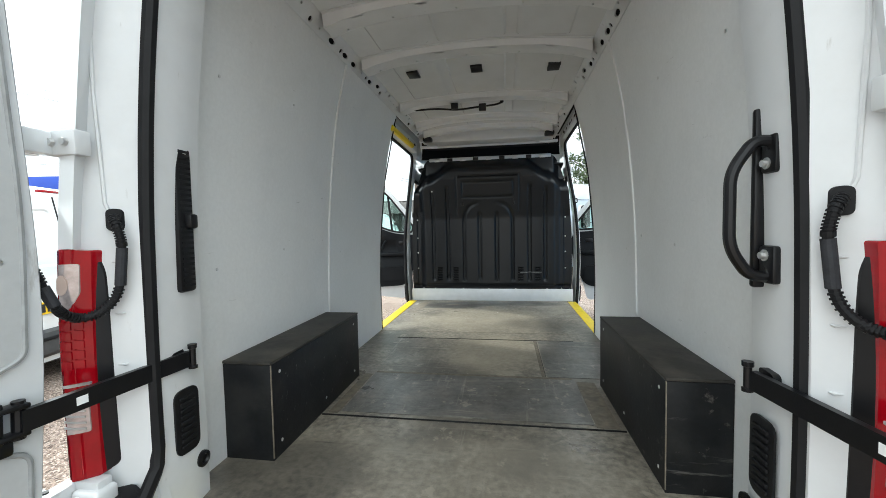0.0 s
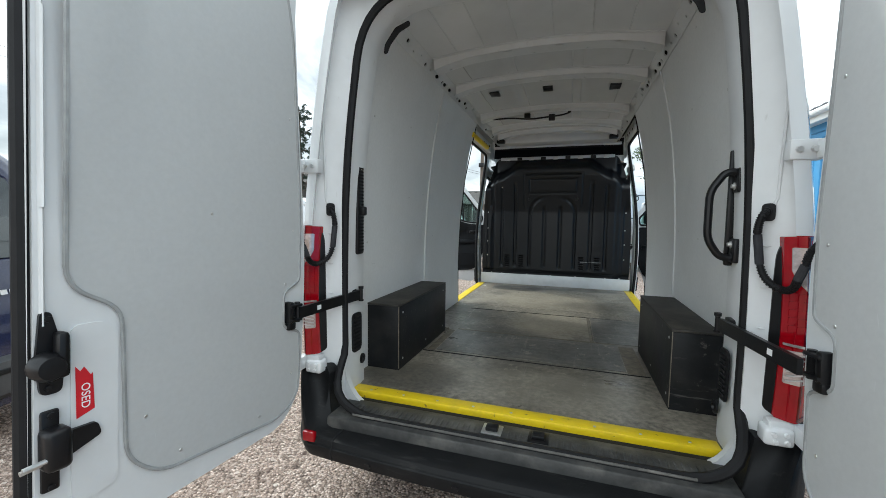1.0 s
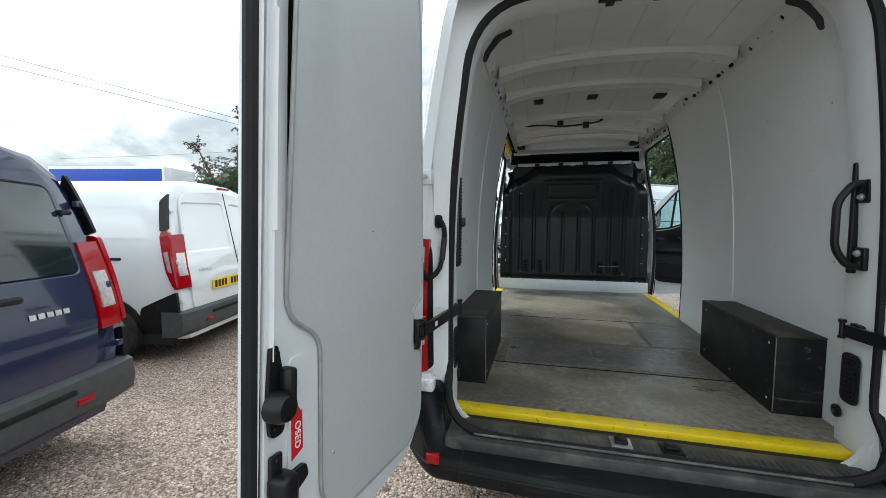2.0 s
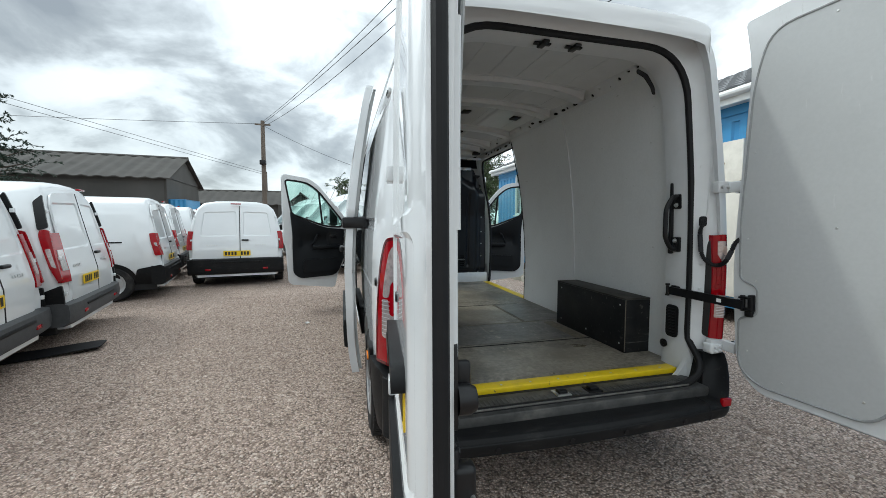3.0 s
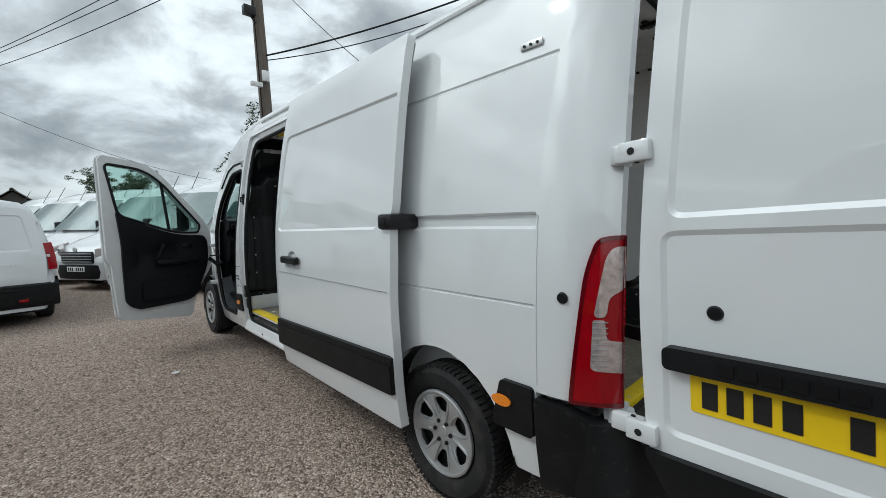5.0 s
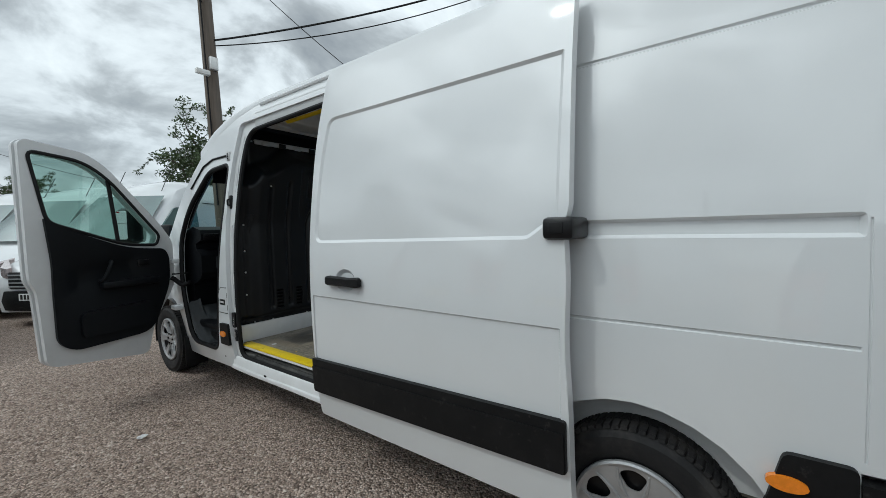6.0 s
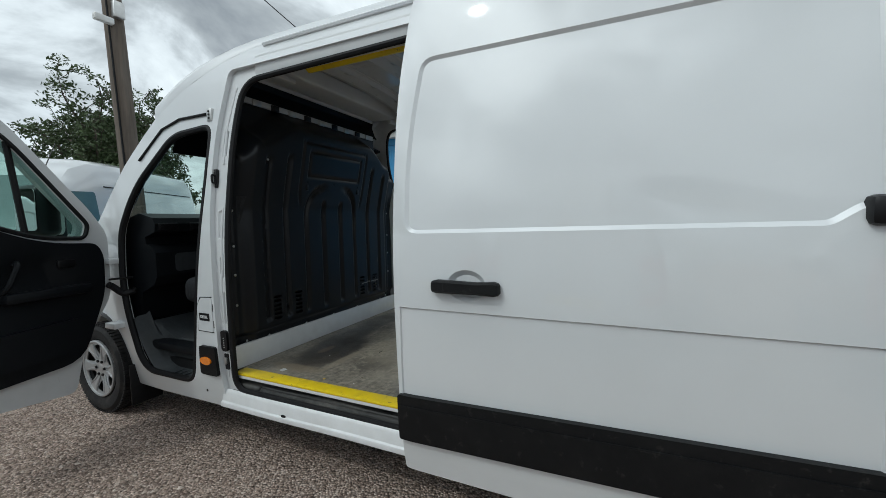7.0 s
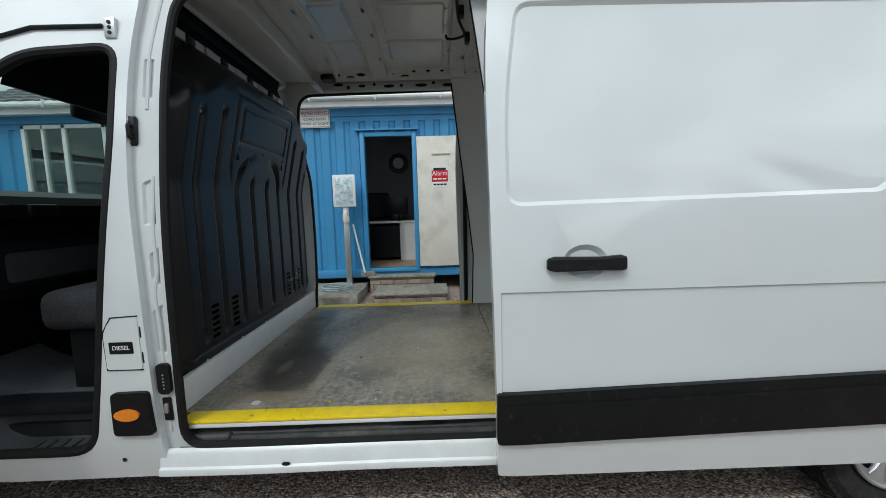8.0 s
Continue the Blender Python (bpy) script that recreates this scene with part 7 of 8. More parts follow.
        if lamp_style == "tall":
            pts = [(-0.01, 0.76), (0.03, 0.76), (0.07, 0.9), (0.085, 1.25), (0.06, 1.31), (-0.01, 1.30)]
            z_in = ((0.90, 1.10),)
        else:
            pts = [(-0.005, 0.80), (0.09, 0.79), (0.10, 1.05), (0.09, 1.19), (0.0, 1.20)]
            z_in = ((0.95, 1.02),)
        lp = part("tail_lamp", sheet(rounded([(a + 0.20 * max(0, b - 0.8), b) for a, b in pts], 0.025, 3), (), flank(s, 0.014), 0.03, (0.04, 0.08, 0.12), (0.8, 0.9, 1.0, 1.1)), RED, v, "red tail lamp")
        for a, b in z_in:
            part("clear_lens", sheet(rounded([(0.012 + 0.2 * max(0, a - 0.8), a), (0.05 + 0.2 * max(0, a - 0.8), a + 0.02), (0.06 + 0.2 * max(0, b - 0.8), b), (0.02 + 0.2 * max(0, b - 0.8), b + 0.01)], 0.01, 2), (), flank(s, 0.018), 0.006), CLEAR, lp)
        # Rear-facing part of the lamp.
        xi = 0.735 if lamp_style == "tall" else 0.835
        lo, hi = (0.74, 1.27) if lamp_style == "tall" else (0.80, 1.19)
        part("rear_lens", loft([[face(s * (a - 0.12 * max(0, w - 0.95)), w, d) for a, d in ((xi, -0.012), (0.9, 0.012), (0.905, 0.05), (xi, 0.05))] for w in steps(lo, hi, 5)]), RED, lp)
        part("rear_clear", loft([[face(s * (a - 0.12 * max(0, w - 0.95)), w, d) for a, d in ((xi + 0.03, -0.016), (0.865, 0.0), (0.865, 0.03), (xi + 0.03, 0.03))] for w in steps((lo + hi) / 2 - 0.13 * (hi - lo) / 0.5, (lo + hi) / 2 + 0.08 * (hi - lo) / 0.5, 3)]), CLEAR, lp)
        if lamp_style == "tall":
            part("lamp_panel", sheet(rounded([(0.10, 1.325), (0.185, 1.30), (0.235, 1.60), (0.17, 1.68)], 0.02, 3), (), flank(s, 0.006), 0.02, (0.12, 0.16), (1.3, 1.4, 1.5)), GLOSSBLK, v, "black panel above the lamp")
        part("slide_rail", sheet(rect(0.55, 1.9, 1.02, 1.045, 0.008), (), flank(s, 0.003), 0.01), DARK, v)
        part("side_window", sheet(rounded([(2.35 * long / 4.6, 1.12), (3.35 * long / 4.6, 1.12), (3.2 * long / 4.6, 1.3), (2.9 * long / 4.6, 1.58), (2.4 * long / 4.6, 1.6)], 0.06, 4), (), lambda u, w, d, s=s: Vector((s * (smooth_table(SVAN, w / tall) * (1 - 0.02 * max(0, u - 2.2)) + 0.006 - d), u, w)), 0.02, (2.7, 3.0), (1.2, 1.3, 1.4, 1.5)), DKGLASS, v)
        part("side_trim", sheet(rect(1.1, 3.4 * long / 4.6, 0.42, 0.52, 0.02), (), flank(s, 0.014), 0.02, steps(1.5, 3, 3)), PLASTIC, v)
        part("door_mirror", rbox(s * 1.0 - 0.1, s * 1.0 + 0.1, 3.05 * long / 4.6, 3.15 * long / 4.6, 1.15, 1.32, 0.04), GLOSSBLK, v)
        for y in (0.72, 3.62 * long / 4.6):
            part("wheel_arch", sheet(arch(y, 0.37, 0, 180, 14, 0.30), (), flank(s, 0.012), 0.06), GLOSSBLK, v)
            wh = part("wheel", lathe([(0.2, -0.18), (0.28, -0.185), (0.305, -0.16), (0.31, -0.09), (0.305, -0.02), (0.28, 0.0), (0.2, -0.005), (0.195, -0.03), (0.1, -0.04), (0.05, -0.02), (0, -0.02)], 28), TYRE, v)
            wh.matrix_basis = pose(s * 0.925, y, 0.31, 0, 0, 0 if s > 0 else 180)
            part("wheel_trim", lathe([(0.195, -0.012), (0.15, -0.03), (0.07, -0.012), (0, -0.008)], 20), SILVER, wh)
    part("high_lamp", rbox(-0.10, 0.10, 0.055, 0.09, 1.765 * T, 1.79 * T, 0.006), RED, v)
    part("windscreen", loft([[Vector((x, y * long / 4.6, z * T)) for x in steps(-w, w, 6)] for y, z, w in ((3.0, 1.79, 0.56), (3.26, 1.70, 0.66), (3.72, 1.35, 0.75))], cap=False, wrap=False), DKGLASS, v)
    part("underside", rbox(-0.85, 0.85, 0.1, 4.3 * long / 4.6, 0.18, 0.32), DARK, v)
    return v


def heading(fx, fy):
    return math.degrees(math.atan2(-fx, fy))


ROWDIR = heading(-0.978, -0.21)
van_a = parked_van("parked_van", "white compact panel van with tall red lamps", PAINT, "tall", 4.8)
van_a.matrix_basis = pose(-3.98, 2.1, 0, 0, 0, ROWDIR)
copy_thing(van_a, pose(-4.25, 3.98, 0, 0, 0, ROWDIR))
van_c = parked_van("parked_van", "white compact panel van with short red lamps", PAINT, "low", 4.6)
van_c.matrix_basis = pose(-4.5, 7.0, 0, 0, 0, ROWDIR)
for x, y in ((-5.15, 9.6), (-5.5, 12.0), (-5.9, 14.4)):
    copy_thing(van_c, pose(x, y, 0, 0, 0, ROWDIR))
van_m = copy_thing(van_c, pose(-3.38, 7.4, 0, 0, 0, heading(-0.155, 0.988)))
tagged(van_m, "white compact panel van parked facing away across the gravel")
van_n = parked_van("parked_van", "dark navy compact van with glazed rear doors", NAVY, "tall", 4.6, glazed=True)
van_n.matrix_basis = pose(-2.86, -0.74, 0, 0, 0, ROWDIR)
dark = copy_thing(van_n, pose(-8.2, 20.4, 0, 0, 0, heading(0.3, -0.95)))
tagged(dark, "dark van facing the yard beyond the row")

# Tall panel vans nose-on beyond the cab.
TVAN = [(0.25, 0.90), (0.45, 0.98), (0.8, 1.0), (1.2, 0.99), (1.6, 0.95), (2.0, 0.90), (2.3, 0.84), (2.5, 0.72), (2.58, 0.5), (2.6, 0.0)]


def tall_van(name, label):
    """A high-roof panel van; its origin lies on the ground below its nose, the van behind it along -y."""
    v = thing(name, label, "van", "tall parked vans")
    rings = []
    for y, sx, top in ((0.0, 0.72, 0.72), (-0.06, 0.82, 0.86), (-0.2, 0.9, 1.0), (-0.6, 0.96, 1.18), (-0.95, 0.98, 1.3), (-1.35, 0.99, 1.72), (-1.85, 1.0, 2.22), (-2.1, 1.0, 2.42), (-2.5, 1.0, 2.56), (-3.2, 1.0, 2.6), (-5.6, 1.0, 2.6), (-5.7, 0.97, 2.55)):
        ring = []
        for s in (1, -1):
            for z, x in (TVAN if s > 0 else TVAN[::-1][1:]):
                zz = 0.25 + (z - 0.25) * (top - 0.25) / 2.35
                xx = x if top > 2.3 else smooth_table(TVAN, min(zz, 1.9)) * (1 if z < 2.3 else x / 0.84)
                ring.append(Vector((s * xx * sx, y, zz)))
        rings.append(ring)
    part("body", loft(rings), PAINT, v, "", 35)
    part("windscreen", loft([[Vector((x, y + 0.10 * (1 - (x / w) ** 2) * 0.6 + 0.02, z + 0.03)) for x in steps(-w, w, 10)] for y, z, w in ((-0.98, 1.33, 0.86), (-1.35, 1.71, 0.80), (-1.80, 2.16, 0.70))], cap=False, wrap=False), SCREEN, v, "green-tinted windscreen")
    part("grille", rbox(-0.48, 0.48, -0.02, 0.03, 0.62, 0.88, 0.03), GLOSSBLK, v, "black grille")
    for k in range(4):
        part("grille_bar", rbox(-0.45, 0.45, 0.02, 0.045, 0.645 + k * 0.06, 0.665 + k * 0.06, 0.005), SILVER, v)
    part("badge", lathe([(0, 0.06), (0.05, 0.055), (0.06, 0.03)], 16, centre=(0, 0, 0.93), axis="y"), STEEL, v)
    part("front_bumper", loft([[Vector((x, 0.04 - 0.28 * (x / 0.96) ** 4 + dy, z)) for dy, z in ((-0.1, 0.25), (0.0, 0.28), (0.02, 0.42), (0.0, 0.58), (-0.1, 0.6))] for x in steps(-0.96, 0.96, 16)]), PLASTIC, v, "black front bumper", 40)
    plate = part("number_plate", rbox(-0.26, 0.26, 0.05, 0.062, 0.44, 0.55, 0.004), WHITEINK, v, "white front number plate")
    bars("plate_bar", 8, -0.24, 0.24, 0.46, 0.535, lambda u, w, d: Vector((u, 0.0625 - d, w)), BLACKINK, plate, 0.35)
    for s in (-1, 1):
        part("headlamp", loft([[Vector((s * x, y, z)) for x, y, z in ((0.52, 0.0, 0.78 + h), (0.70, -0.06, 0.80 + h), (0.86, -0.25, 0.90 + h), (0.84, -0.28, 0.92 + h), (0.5, -0.06, 0.8 + h))] for h in (0.0, 0.15)]), CLEAR, v, "clear headlamp")
        part("side_window", sheet(rounded([(-2.35, 1.30), (-1.15, 1.30), (-1.3, 1.5), (-1.75, 1.95), (-2.35, 1.98)], 0.06, 3), (), lambda u, w, d, s=s: Vector((s * (smooth_table(TVAN, w) + 0.012 - d), u, w)), 0.03, (-2, -1.6), (1.5, 1.7, 1.9)), SCREEN, v)
        part("side_line", sheet(rect(-5.5, -2.6, 1.45, 1.47, 0.005), (), lambda u, w, d, s=s: Vector((s * (smooth_table(TVAN, w) + 0.004 - d), u, w)), 0.01), DARK, v)
        part("side_line", sheet(rect(-5.5, -2.6, 2.08, 2.095, 0.005), (), lambda u, w, d, s=s: Vector((s * (smooth_table(TVAN, w) + 0.004 - d), u, w)), 0.01), DARK, v)
        part("side_trim", sheet(rect(-5.4, -1.3, 0.5, 0.66, 0.02), (), lambda u, w, d, s=s: Vector((s * (smooth_table(TVAN, w) + 0.015 - d), u, w)), 0.02), PLASTIC, v)
        part("door_mirror", rbox(s * 1.12 - 0.1, s * 1.12 + 0.1, -1.35, -1.22, 1.25, 1.6, 0.04), GLOSSBLK, v, "black door mirror")
        part("aerial", tube([(s * 0.5, -1.95, 2.3), (s * 0.5, -2.2, 2.75)], 0.008, 5), GLOSSBLK, v)
        for y in (-0.95, -4.5):
            part("wheel_arch", sheet(arch(y, 0.40, 0, 180, 12, 0.32), (), lambda u, w, d, s=s: Vector((s * (smooth_table(TVAN, w) + 0.006 - d), u, w)), 0.05), GLOSSBLK, v)
            wh = part("wheel", lathe([(0.2, -0.2), (0.3, -0.2), (0.335, -0.15), (0.335, -0.05), (0.3, 0.0), (0.2, -0.005), (0.1, -0.04), (0, -0.02)], 24), TYRE, v)
            wh.matrix_basis = pose(s * 1.01, y, 0.335, 0, 0, 0 if s > 0 else 180)
    return v


SCREEN = mat("green_grey_windscreen", (0.10, 0.16, 0.155), 0.05, coat=1.0, grain=(1.2, 0.3))
tall = tall_van("tall_van", "white high-roof panel van facing the yard")
NOSE = heading(-0.85, -0.53)
tall.matrix_basis = pose(-1.45, 9.1, 0, 0, 0, NOSE)
for x, y in ((-2.2, 11.2), (-3.0, 13.4), (-3.9, 15.6), (-4.8, 17.9)):
    copy_thing(tall, pose(x, y, 0, 0, 0, NOSE))
lorry = thing("box_lorry", "white box lorry body with a blue stripe", "lorry", at=pose(-21.7, 13.4, 0, 0, 0, 12))
part("box", rbox(-3.0, 3.0, 0, 2.4, 0.9, 4.18, 0.03), PAINT, lorry)
part("stripe", rbox(-2.95, 2.9, -0.012, 2.41, 3.2, 4.05, 0.01), mat("blue_vinyl", (0.01, 0.06, 0.42), 0.4, grain=(3, 0.05)), lorry)
part("chassis", rbox(-2.9, 2.9, 0.2, 2.2, 0.5, 0.9), DARK, lorry)
for x in (-2.2, 2.2):
    for y in (0.1, 2.1):
        part("wheel", lathe([(0, -0.12), (0.45, -0.12), (0.48, -0.08), (0.48, 0.08), (0.45, 0.12), (0, 0.12)], 20, centre=(x, y + 0.1, 0.48), axis="y"), TYRE, lorry)
mat_thing = thing("rubber_mat", "black rubber mat lying flat on the gravel", "mat", at=pose(-4.12, 3.05, 0.012, 0, 0, 20))
part("sheet", sheet(rounded([(-0.4, -0.2), (0.36, -0.16), (0.40, 0.14), (-0.36, 0.2)], 0.06, 3), (), lambda u, v, d: Vector((u, v, 0.02 + 0.02 * math.sin(5 * u) * math.cos(4 * v) - d)), 0.01, steps(-0.4, 0.5, 8), steps(-0.2, 0.2, 4)), RUBBER, mat_thing)

# ---- the blue cabin ----
BLUE = mat("blue_steel_cladding", (0.055, 0.27, 0.52), 0.42, grain=(2.5, 0.08), stain=(4, 0.25, (0.09, 0.22, 0.36)), bump=(30, 0.04))
PVC = mat("white_plastic", (0.76, 0.76, 0.74), 0.4, grain=(6, 0.04), stain=(5, 0.25, (0.5, 0.49, 0.46)))
TILE = mat("dark_grey_tile_sheet", (0.085, 0.088, 0.095), 0.45, grain=(9, 0.15), stain=(3, 0.3, (0.14, 0.14, 0.13)), bump=(40, 0.05))
CREAM = mat("weathered_cream_paint", (0.72, 0.68, 0.60), 0.6, grain=(5, 0.05), stain=(3.5, 0.5, (0.45, 0.40, 0.34)), bump=(20, 0.05))
CONCRETE = mat("mossy_concrete", (0.27, 0.25, 0.215), 0.9, grain=(14, 0.3), stain=(4, 0.8, (0.12, 0.125, 0.07)), bump=(35, 0.4))
BRICK = mat("buff_brick", (0.36, 0.29, 0.24), 0.9, grain=(20, 0.2), stain=(8, 0.4, (0.22, 0.2, 0.17)), bump=(50, 0.35), vary=0.2)
ROOMWALL = mat("office_wall", (0.32, 0.32, 0.33), 0.8, grain=(4, 0.05))
WOODFLR = mat("office_floor", (0.32, 0.22, 0.14), 0.5, grain=(8, 0.2))
WX = 3.95
cabin = thing("office_cabin", "blue corrugated steel office cabin with tiled roof", "building", at=pose(0, 0, 0))
Y0, Y1 = -3.5, 10.4
DY0, DY1, DZ0, DZ1 = 2.93, 3.69, 0.38, 2.50


def corrugated(u, v, d):
    k = (u % 0.24) / 0.24
    dip = 0.028 * (ridge((k - 0.28) / 0.1) - ridge((k - 0.66) / 0.1))
    return Vector((WX + dip * (1 if 0.36 < v < 2.75 else 0) + d, u, v))


ribs = sorted({round((math.floor(Y0 / 0.24) + n) * 0.24 + e, 4) for n in range(64) for e in (0.067, 0.091, 0.158, 0.182)})
WINS = [(7.75, 9.07, 1.6, 2.81), (-2.1, -0.62, 1.5, 2.28)]
part("front_wall", sheet(rect(Y0, Y1, 0.24, 3.0), [rect(DY0, DY1, DZ0, DZ1)] + [rect(*w) for w in WINS], corrugated, 0.06, [y for y in ribs if Y0 < y < Y1], [0.3599, 0.3601, 2.7499, 2.7501]), BLUE, cabin, "blue painted corrugated steel wall", 20)
part("base_rail", rbox(WX - 0.03, WX + 0.06, Y0, Y1, 0.23, 0.36, 0.01), BLUE, cabin)
part("top_rail", rbox(WX - 0.03, WX + 0.06, Y0, Y1, 2.83, 3.0, 0.01), BLUE, cabin)
for y in (Y0, Y1):
    part("end_wall", rbox(WX, 7.0, y - 0.04, y + 0.04, 0.05, 3.0), BLUE, cabin)
part("back_wall", rbox(6.98, 7.04, Y0, Y1, 0.05, 3.0), BLUE, cabin)
part("room_floor", rbox(WX + 0.07, 6.98, Y0, Y1, 0.29, 0.375), WOODFLR, cabin)
part("room_wall", rbox(5.9, 5.96, Y0, Y1, 0.19, 2.9), ROOMWALL, cabin)
part("room_ceiling", rbox(WX + 0.07, 6.98, Y0, Y1, 2.75, 2.8), ROOMWALL, cabin)
part("fascia", rbox(WX - 0.22, WX - 0.18, Y0 - 0.2, Y1 + 0.2, 2.93, 3.1, 0.005), PVC, cabin, "white plastic fascia")
part("soffit", rbox(WX - 0.2, WX + 0.05, Y0 - 0.2, Y1 + 0.2, 2.95, 2.98), PVC, cabin)
part("gutter", loft([[Vector((WX - 0.25 + 0.055 * math.cos(a), y, 3.06 + 0.05 * math.sin(a))) for a in steps(0, 2 * math.pi * 11 / 12, 11)] for y in steps(Y0 - 0.2, Y1 + 0.2, 2)]), PVC, cabin, "white plastic gutter")
for y in steps(Y0, Y1, 14):
    part("gutter_bracket", rbox(WX - 0.315, WX - 0.2, y - 0.012, y + 0.012, 3.0, 3.12, 0.004), PVC, cabin)
# Tiled roof sheets.
for n in range(int((Y1 - Y0 + 0.4) / 0.5)):
    y0 = Y0 - 0.2 + n * 0.5

    def tile(u, v, d, y0=y0):
        wave = 0.022 * abs(math.sin(math.pi * (u - y0) / 0.25))
        row = (v % 0.35) / 0.35
        return Vector((WX - 0.25 + v * 0.92, u, 3.10 + v * 0.40 + wave + 0.03 * (1 - row) - d))
    part("roof_tile_sheet", sheet(rect(y0, y0 + 0.495, 0.0, 3.3), (), tile, 0.02, steps(y0, y0 + 0.495, 8), sorted([k * 0.35 + e for k in range(1, 10) for e in (-0.003, 0.003)])), TILE, cabin, "", 50)
# Office door, frame, steps.
for a, b, c, d in ((DY0 - 0.07, DY0, DZ0 - 0.05, DZ1 + 0.07), (DY1, DY1 + 0.07, DZ0 - 0.05, DZ1 + 0.07), (DY0, DY1, DZ1, DZ1 + 0.07), (DY0, DY1, DZ0 - 0.06, DZ0)):
    part("door_frame", rbox(WX - 0.06, WX + 0.08, a, b, c, d, 0.008), BLUE, cabin)
part("door_drip", rbox(WX - 0.1, WX, DY0 - 0.1, DY1 + 0.14, DZ1 + 0.09, DZ1 + 0.11, 0.004), BLUE, cabin)
leaf = part("office_door", rbox(WX - 0.09, WX - 0.05, DY0 - 0.84, DY0 - 0.075, DZ0 + 0.02, DZ1 - 0.02, 0.004), CREAM, cabin, "weathered cream steel door folded back against the wall")
part("door_bar", rbox(WX - 0.1, WX - 0.09, 2.33, 2.62, 2.18, 2.205, 0.003), BRICK, leaf)
for y, z0, z1, m in ((2.498, 1.68, 2.03, PVC),):
    notice = part("alarm_notice", sheet(rect(y - 0.135, y + 0.135, z0, z1, 0.004), (), flat_x(WX - 0.093, 1), 0.003), m, leaf, "alarm notice with a red field")
    part("notice_field", sheet(rect(y - 0.13, y + 0.13, z0 + 0.08, z0 + 0.26, 0.003), (), flat_x(WX - 0.0945, 1), 0.002), REDTAPE, notice)
    part("notice_logo", sheet(rect(y - 0.10, y + 0.10, z1 - 0.09, z1 - 0.05, 0.003), (), flat_x(WX - 0.0945, 1), 0.002), BLACKINK, notice)
    lettering("notice_word", "Alarm", 0.10, WHITEINK, pose(WX - 0.0955, y, z0 + 0.21, 90, 0, -90), notice, "white lettering")
    bars("notice_bar", 3, y - 0.11, y + 0.11, z0 + 0.115, z0 + 0.135, flat_x(WX - 0.0955, 1), WHITEINK, notice, 0.15)
    bars("notice_bar", 4, y - 0.11, y + 0.11, z0 + 0.025, z0 + 0.05, flat_x(WX - 0.0955, 1), BLACKINK, notice, 0.15)
for n, (y0, y1, z0, z1) in enumerate(WINS):
    wn = part("window", rbox(WX - 0.04, WX + 0.05, y0, y1, z0, z0 + 0.06, 0.006), PVC, cabin, "white framed office window")
    for a, b, c, d in ((y0, y1, z1 - 0.06, z1), (y0, y0 + 0.06, z0, z1), (y1 - 0.06, y1, z0, z1), (y0 + (y1 - y0) * 0.5 - 0.03, y0 + (y1 - y0) * 0.5 + 0.03, z0, z1), (y0 + (y1 - y0) * 0.75 - 0.02, y0 + (y1 - y0) * 0.75 + 0.02, z0, z1)):
        part("window_frame", rbox(WX - 0.035, WX + 0.045, a, b, c, d, 0.006), PVC, wn)
    pane = part("pane", rbox(WX, WX + 0.006, y0 + 0.03, y1 - 0.03, z0 + 0.03, z1 - 0.03), GLASS, wn)
    pane.visible_shadow = False
    part("window_sill", rbox(WX - 0.09, WX, y0 - 0.04, y1 + 0.04, z0 - 0.03, z0, 0.006), PVC, wn)
warn = thing("warning_sign", "white warning sign with red and black lettering on the blue wall", "sign")
part("board", rbox(WX - 0.045, WX - 0.035, 4.215, 4.695, 2.66, 2.96, 0.004), PVC, warn)
for (y0, y1, z0, z1) in ((4.225, 4.685, 2.67, 2.676), (4.225, 4.685, 2.944, 2.95), (4.225, 4.231, 2.67, 2.95), (4.679, 4.685, 2.67, 2.95)):
    part("border", rbox(WX - 0.0475, WX - 0.0445, y0, y1, z0, z1), REDINK, warn, smooth=0)
lettering("warning_word", "WARNING", 0.085, REDINK, pose(WX - 0.047, 4.455, 2.88, 90, 0, -90), warn, "red lettering", 1.05)
part("underline", rbox(WX - 0.0475, WX - 0.0455, 4.265, 4.645, 2.837, 2.843), REDINK, warn, smooth=0)
lettering("warning_line", "GUARD DOGS", 0.052, BLACKINK, pose(WX - 0.047, 4.455, 2.79, 90, 0, -90), warn, "black lettering", 1.05)
lettering("warning_line", "LOOSE AT NIGHT", 0.052, BLACKINK, pose(WX - 0.047, 4.455, 2.72, 90, 0, -90), warn, "black lettering", 1.05)
box = thing("storage_container", "blue steel storage container behind the parked row", "container", at=pose(-14.0, 24.0, 0))
part("shell", sheet(rect(0, 4.1, 0.1, 2.66), (), lambda u, v, d: Vector((u, 0.03 * math.sin(u * 26) + d, v)), 0.05, steps(0.03, 4.07, 100)), BLUE, box, "", 60)
part("end_panel", rbox(4.05, 4.1, 0, 2.4, 0.1, 2.66, 0.01), BLUE, box)
part("top_panel", rbox(0, 4.1, 0, 2.4, 2.62, 2.68, 0.01), BLUE, box)
part("back_panel", rbox(0, 4.1, 2.35, 2.4, 0.1, 2.66, 0.01), BLUE, box)
part("near_panel", rbox(0, 0.05, 0, 2.4, 0.1, 2.66, 0.01), BLUE, box)
for x in (0.1, 3.9):
    part("foot", rbox(x, x + 0.15, 0.05, 2.35, 0.0, 0.12), DARK, box)
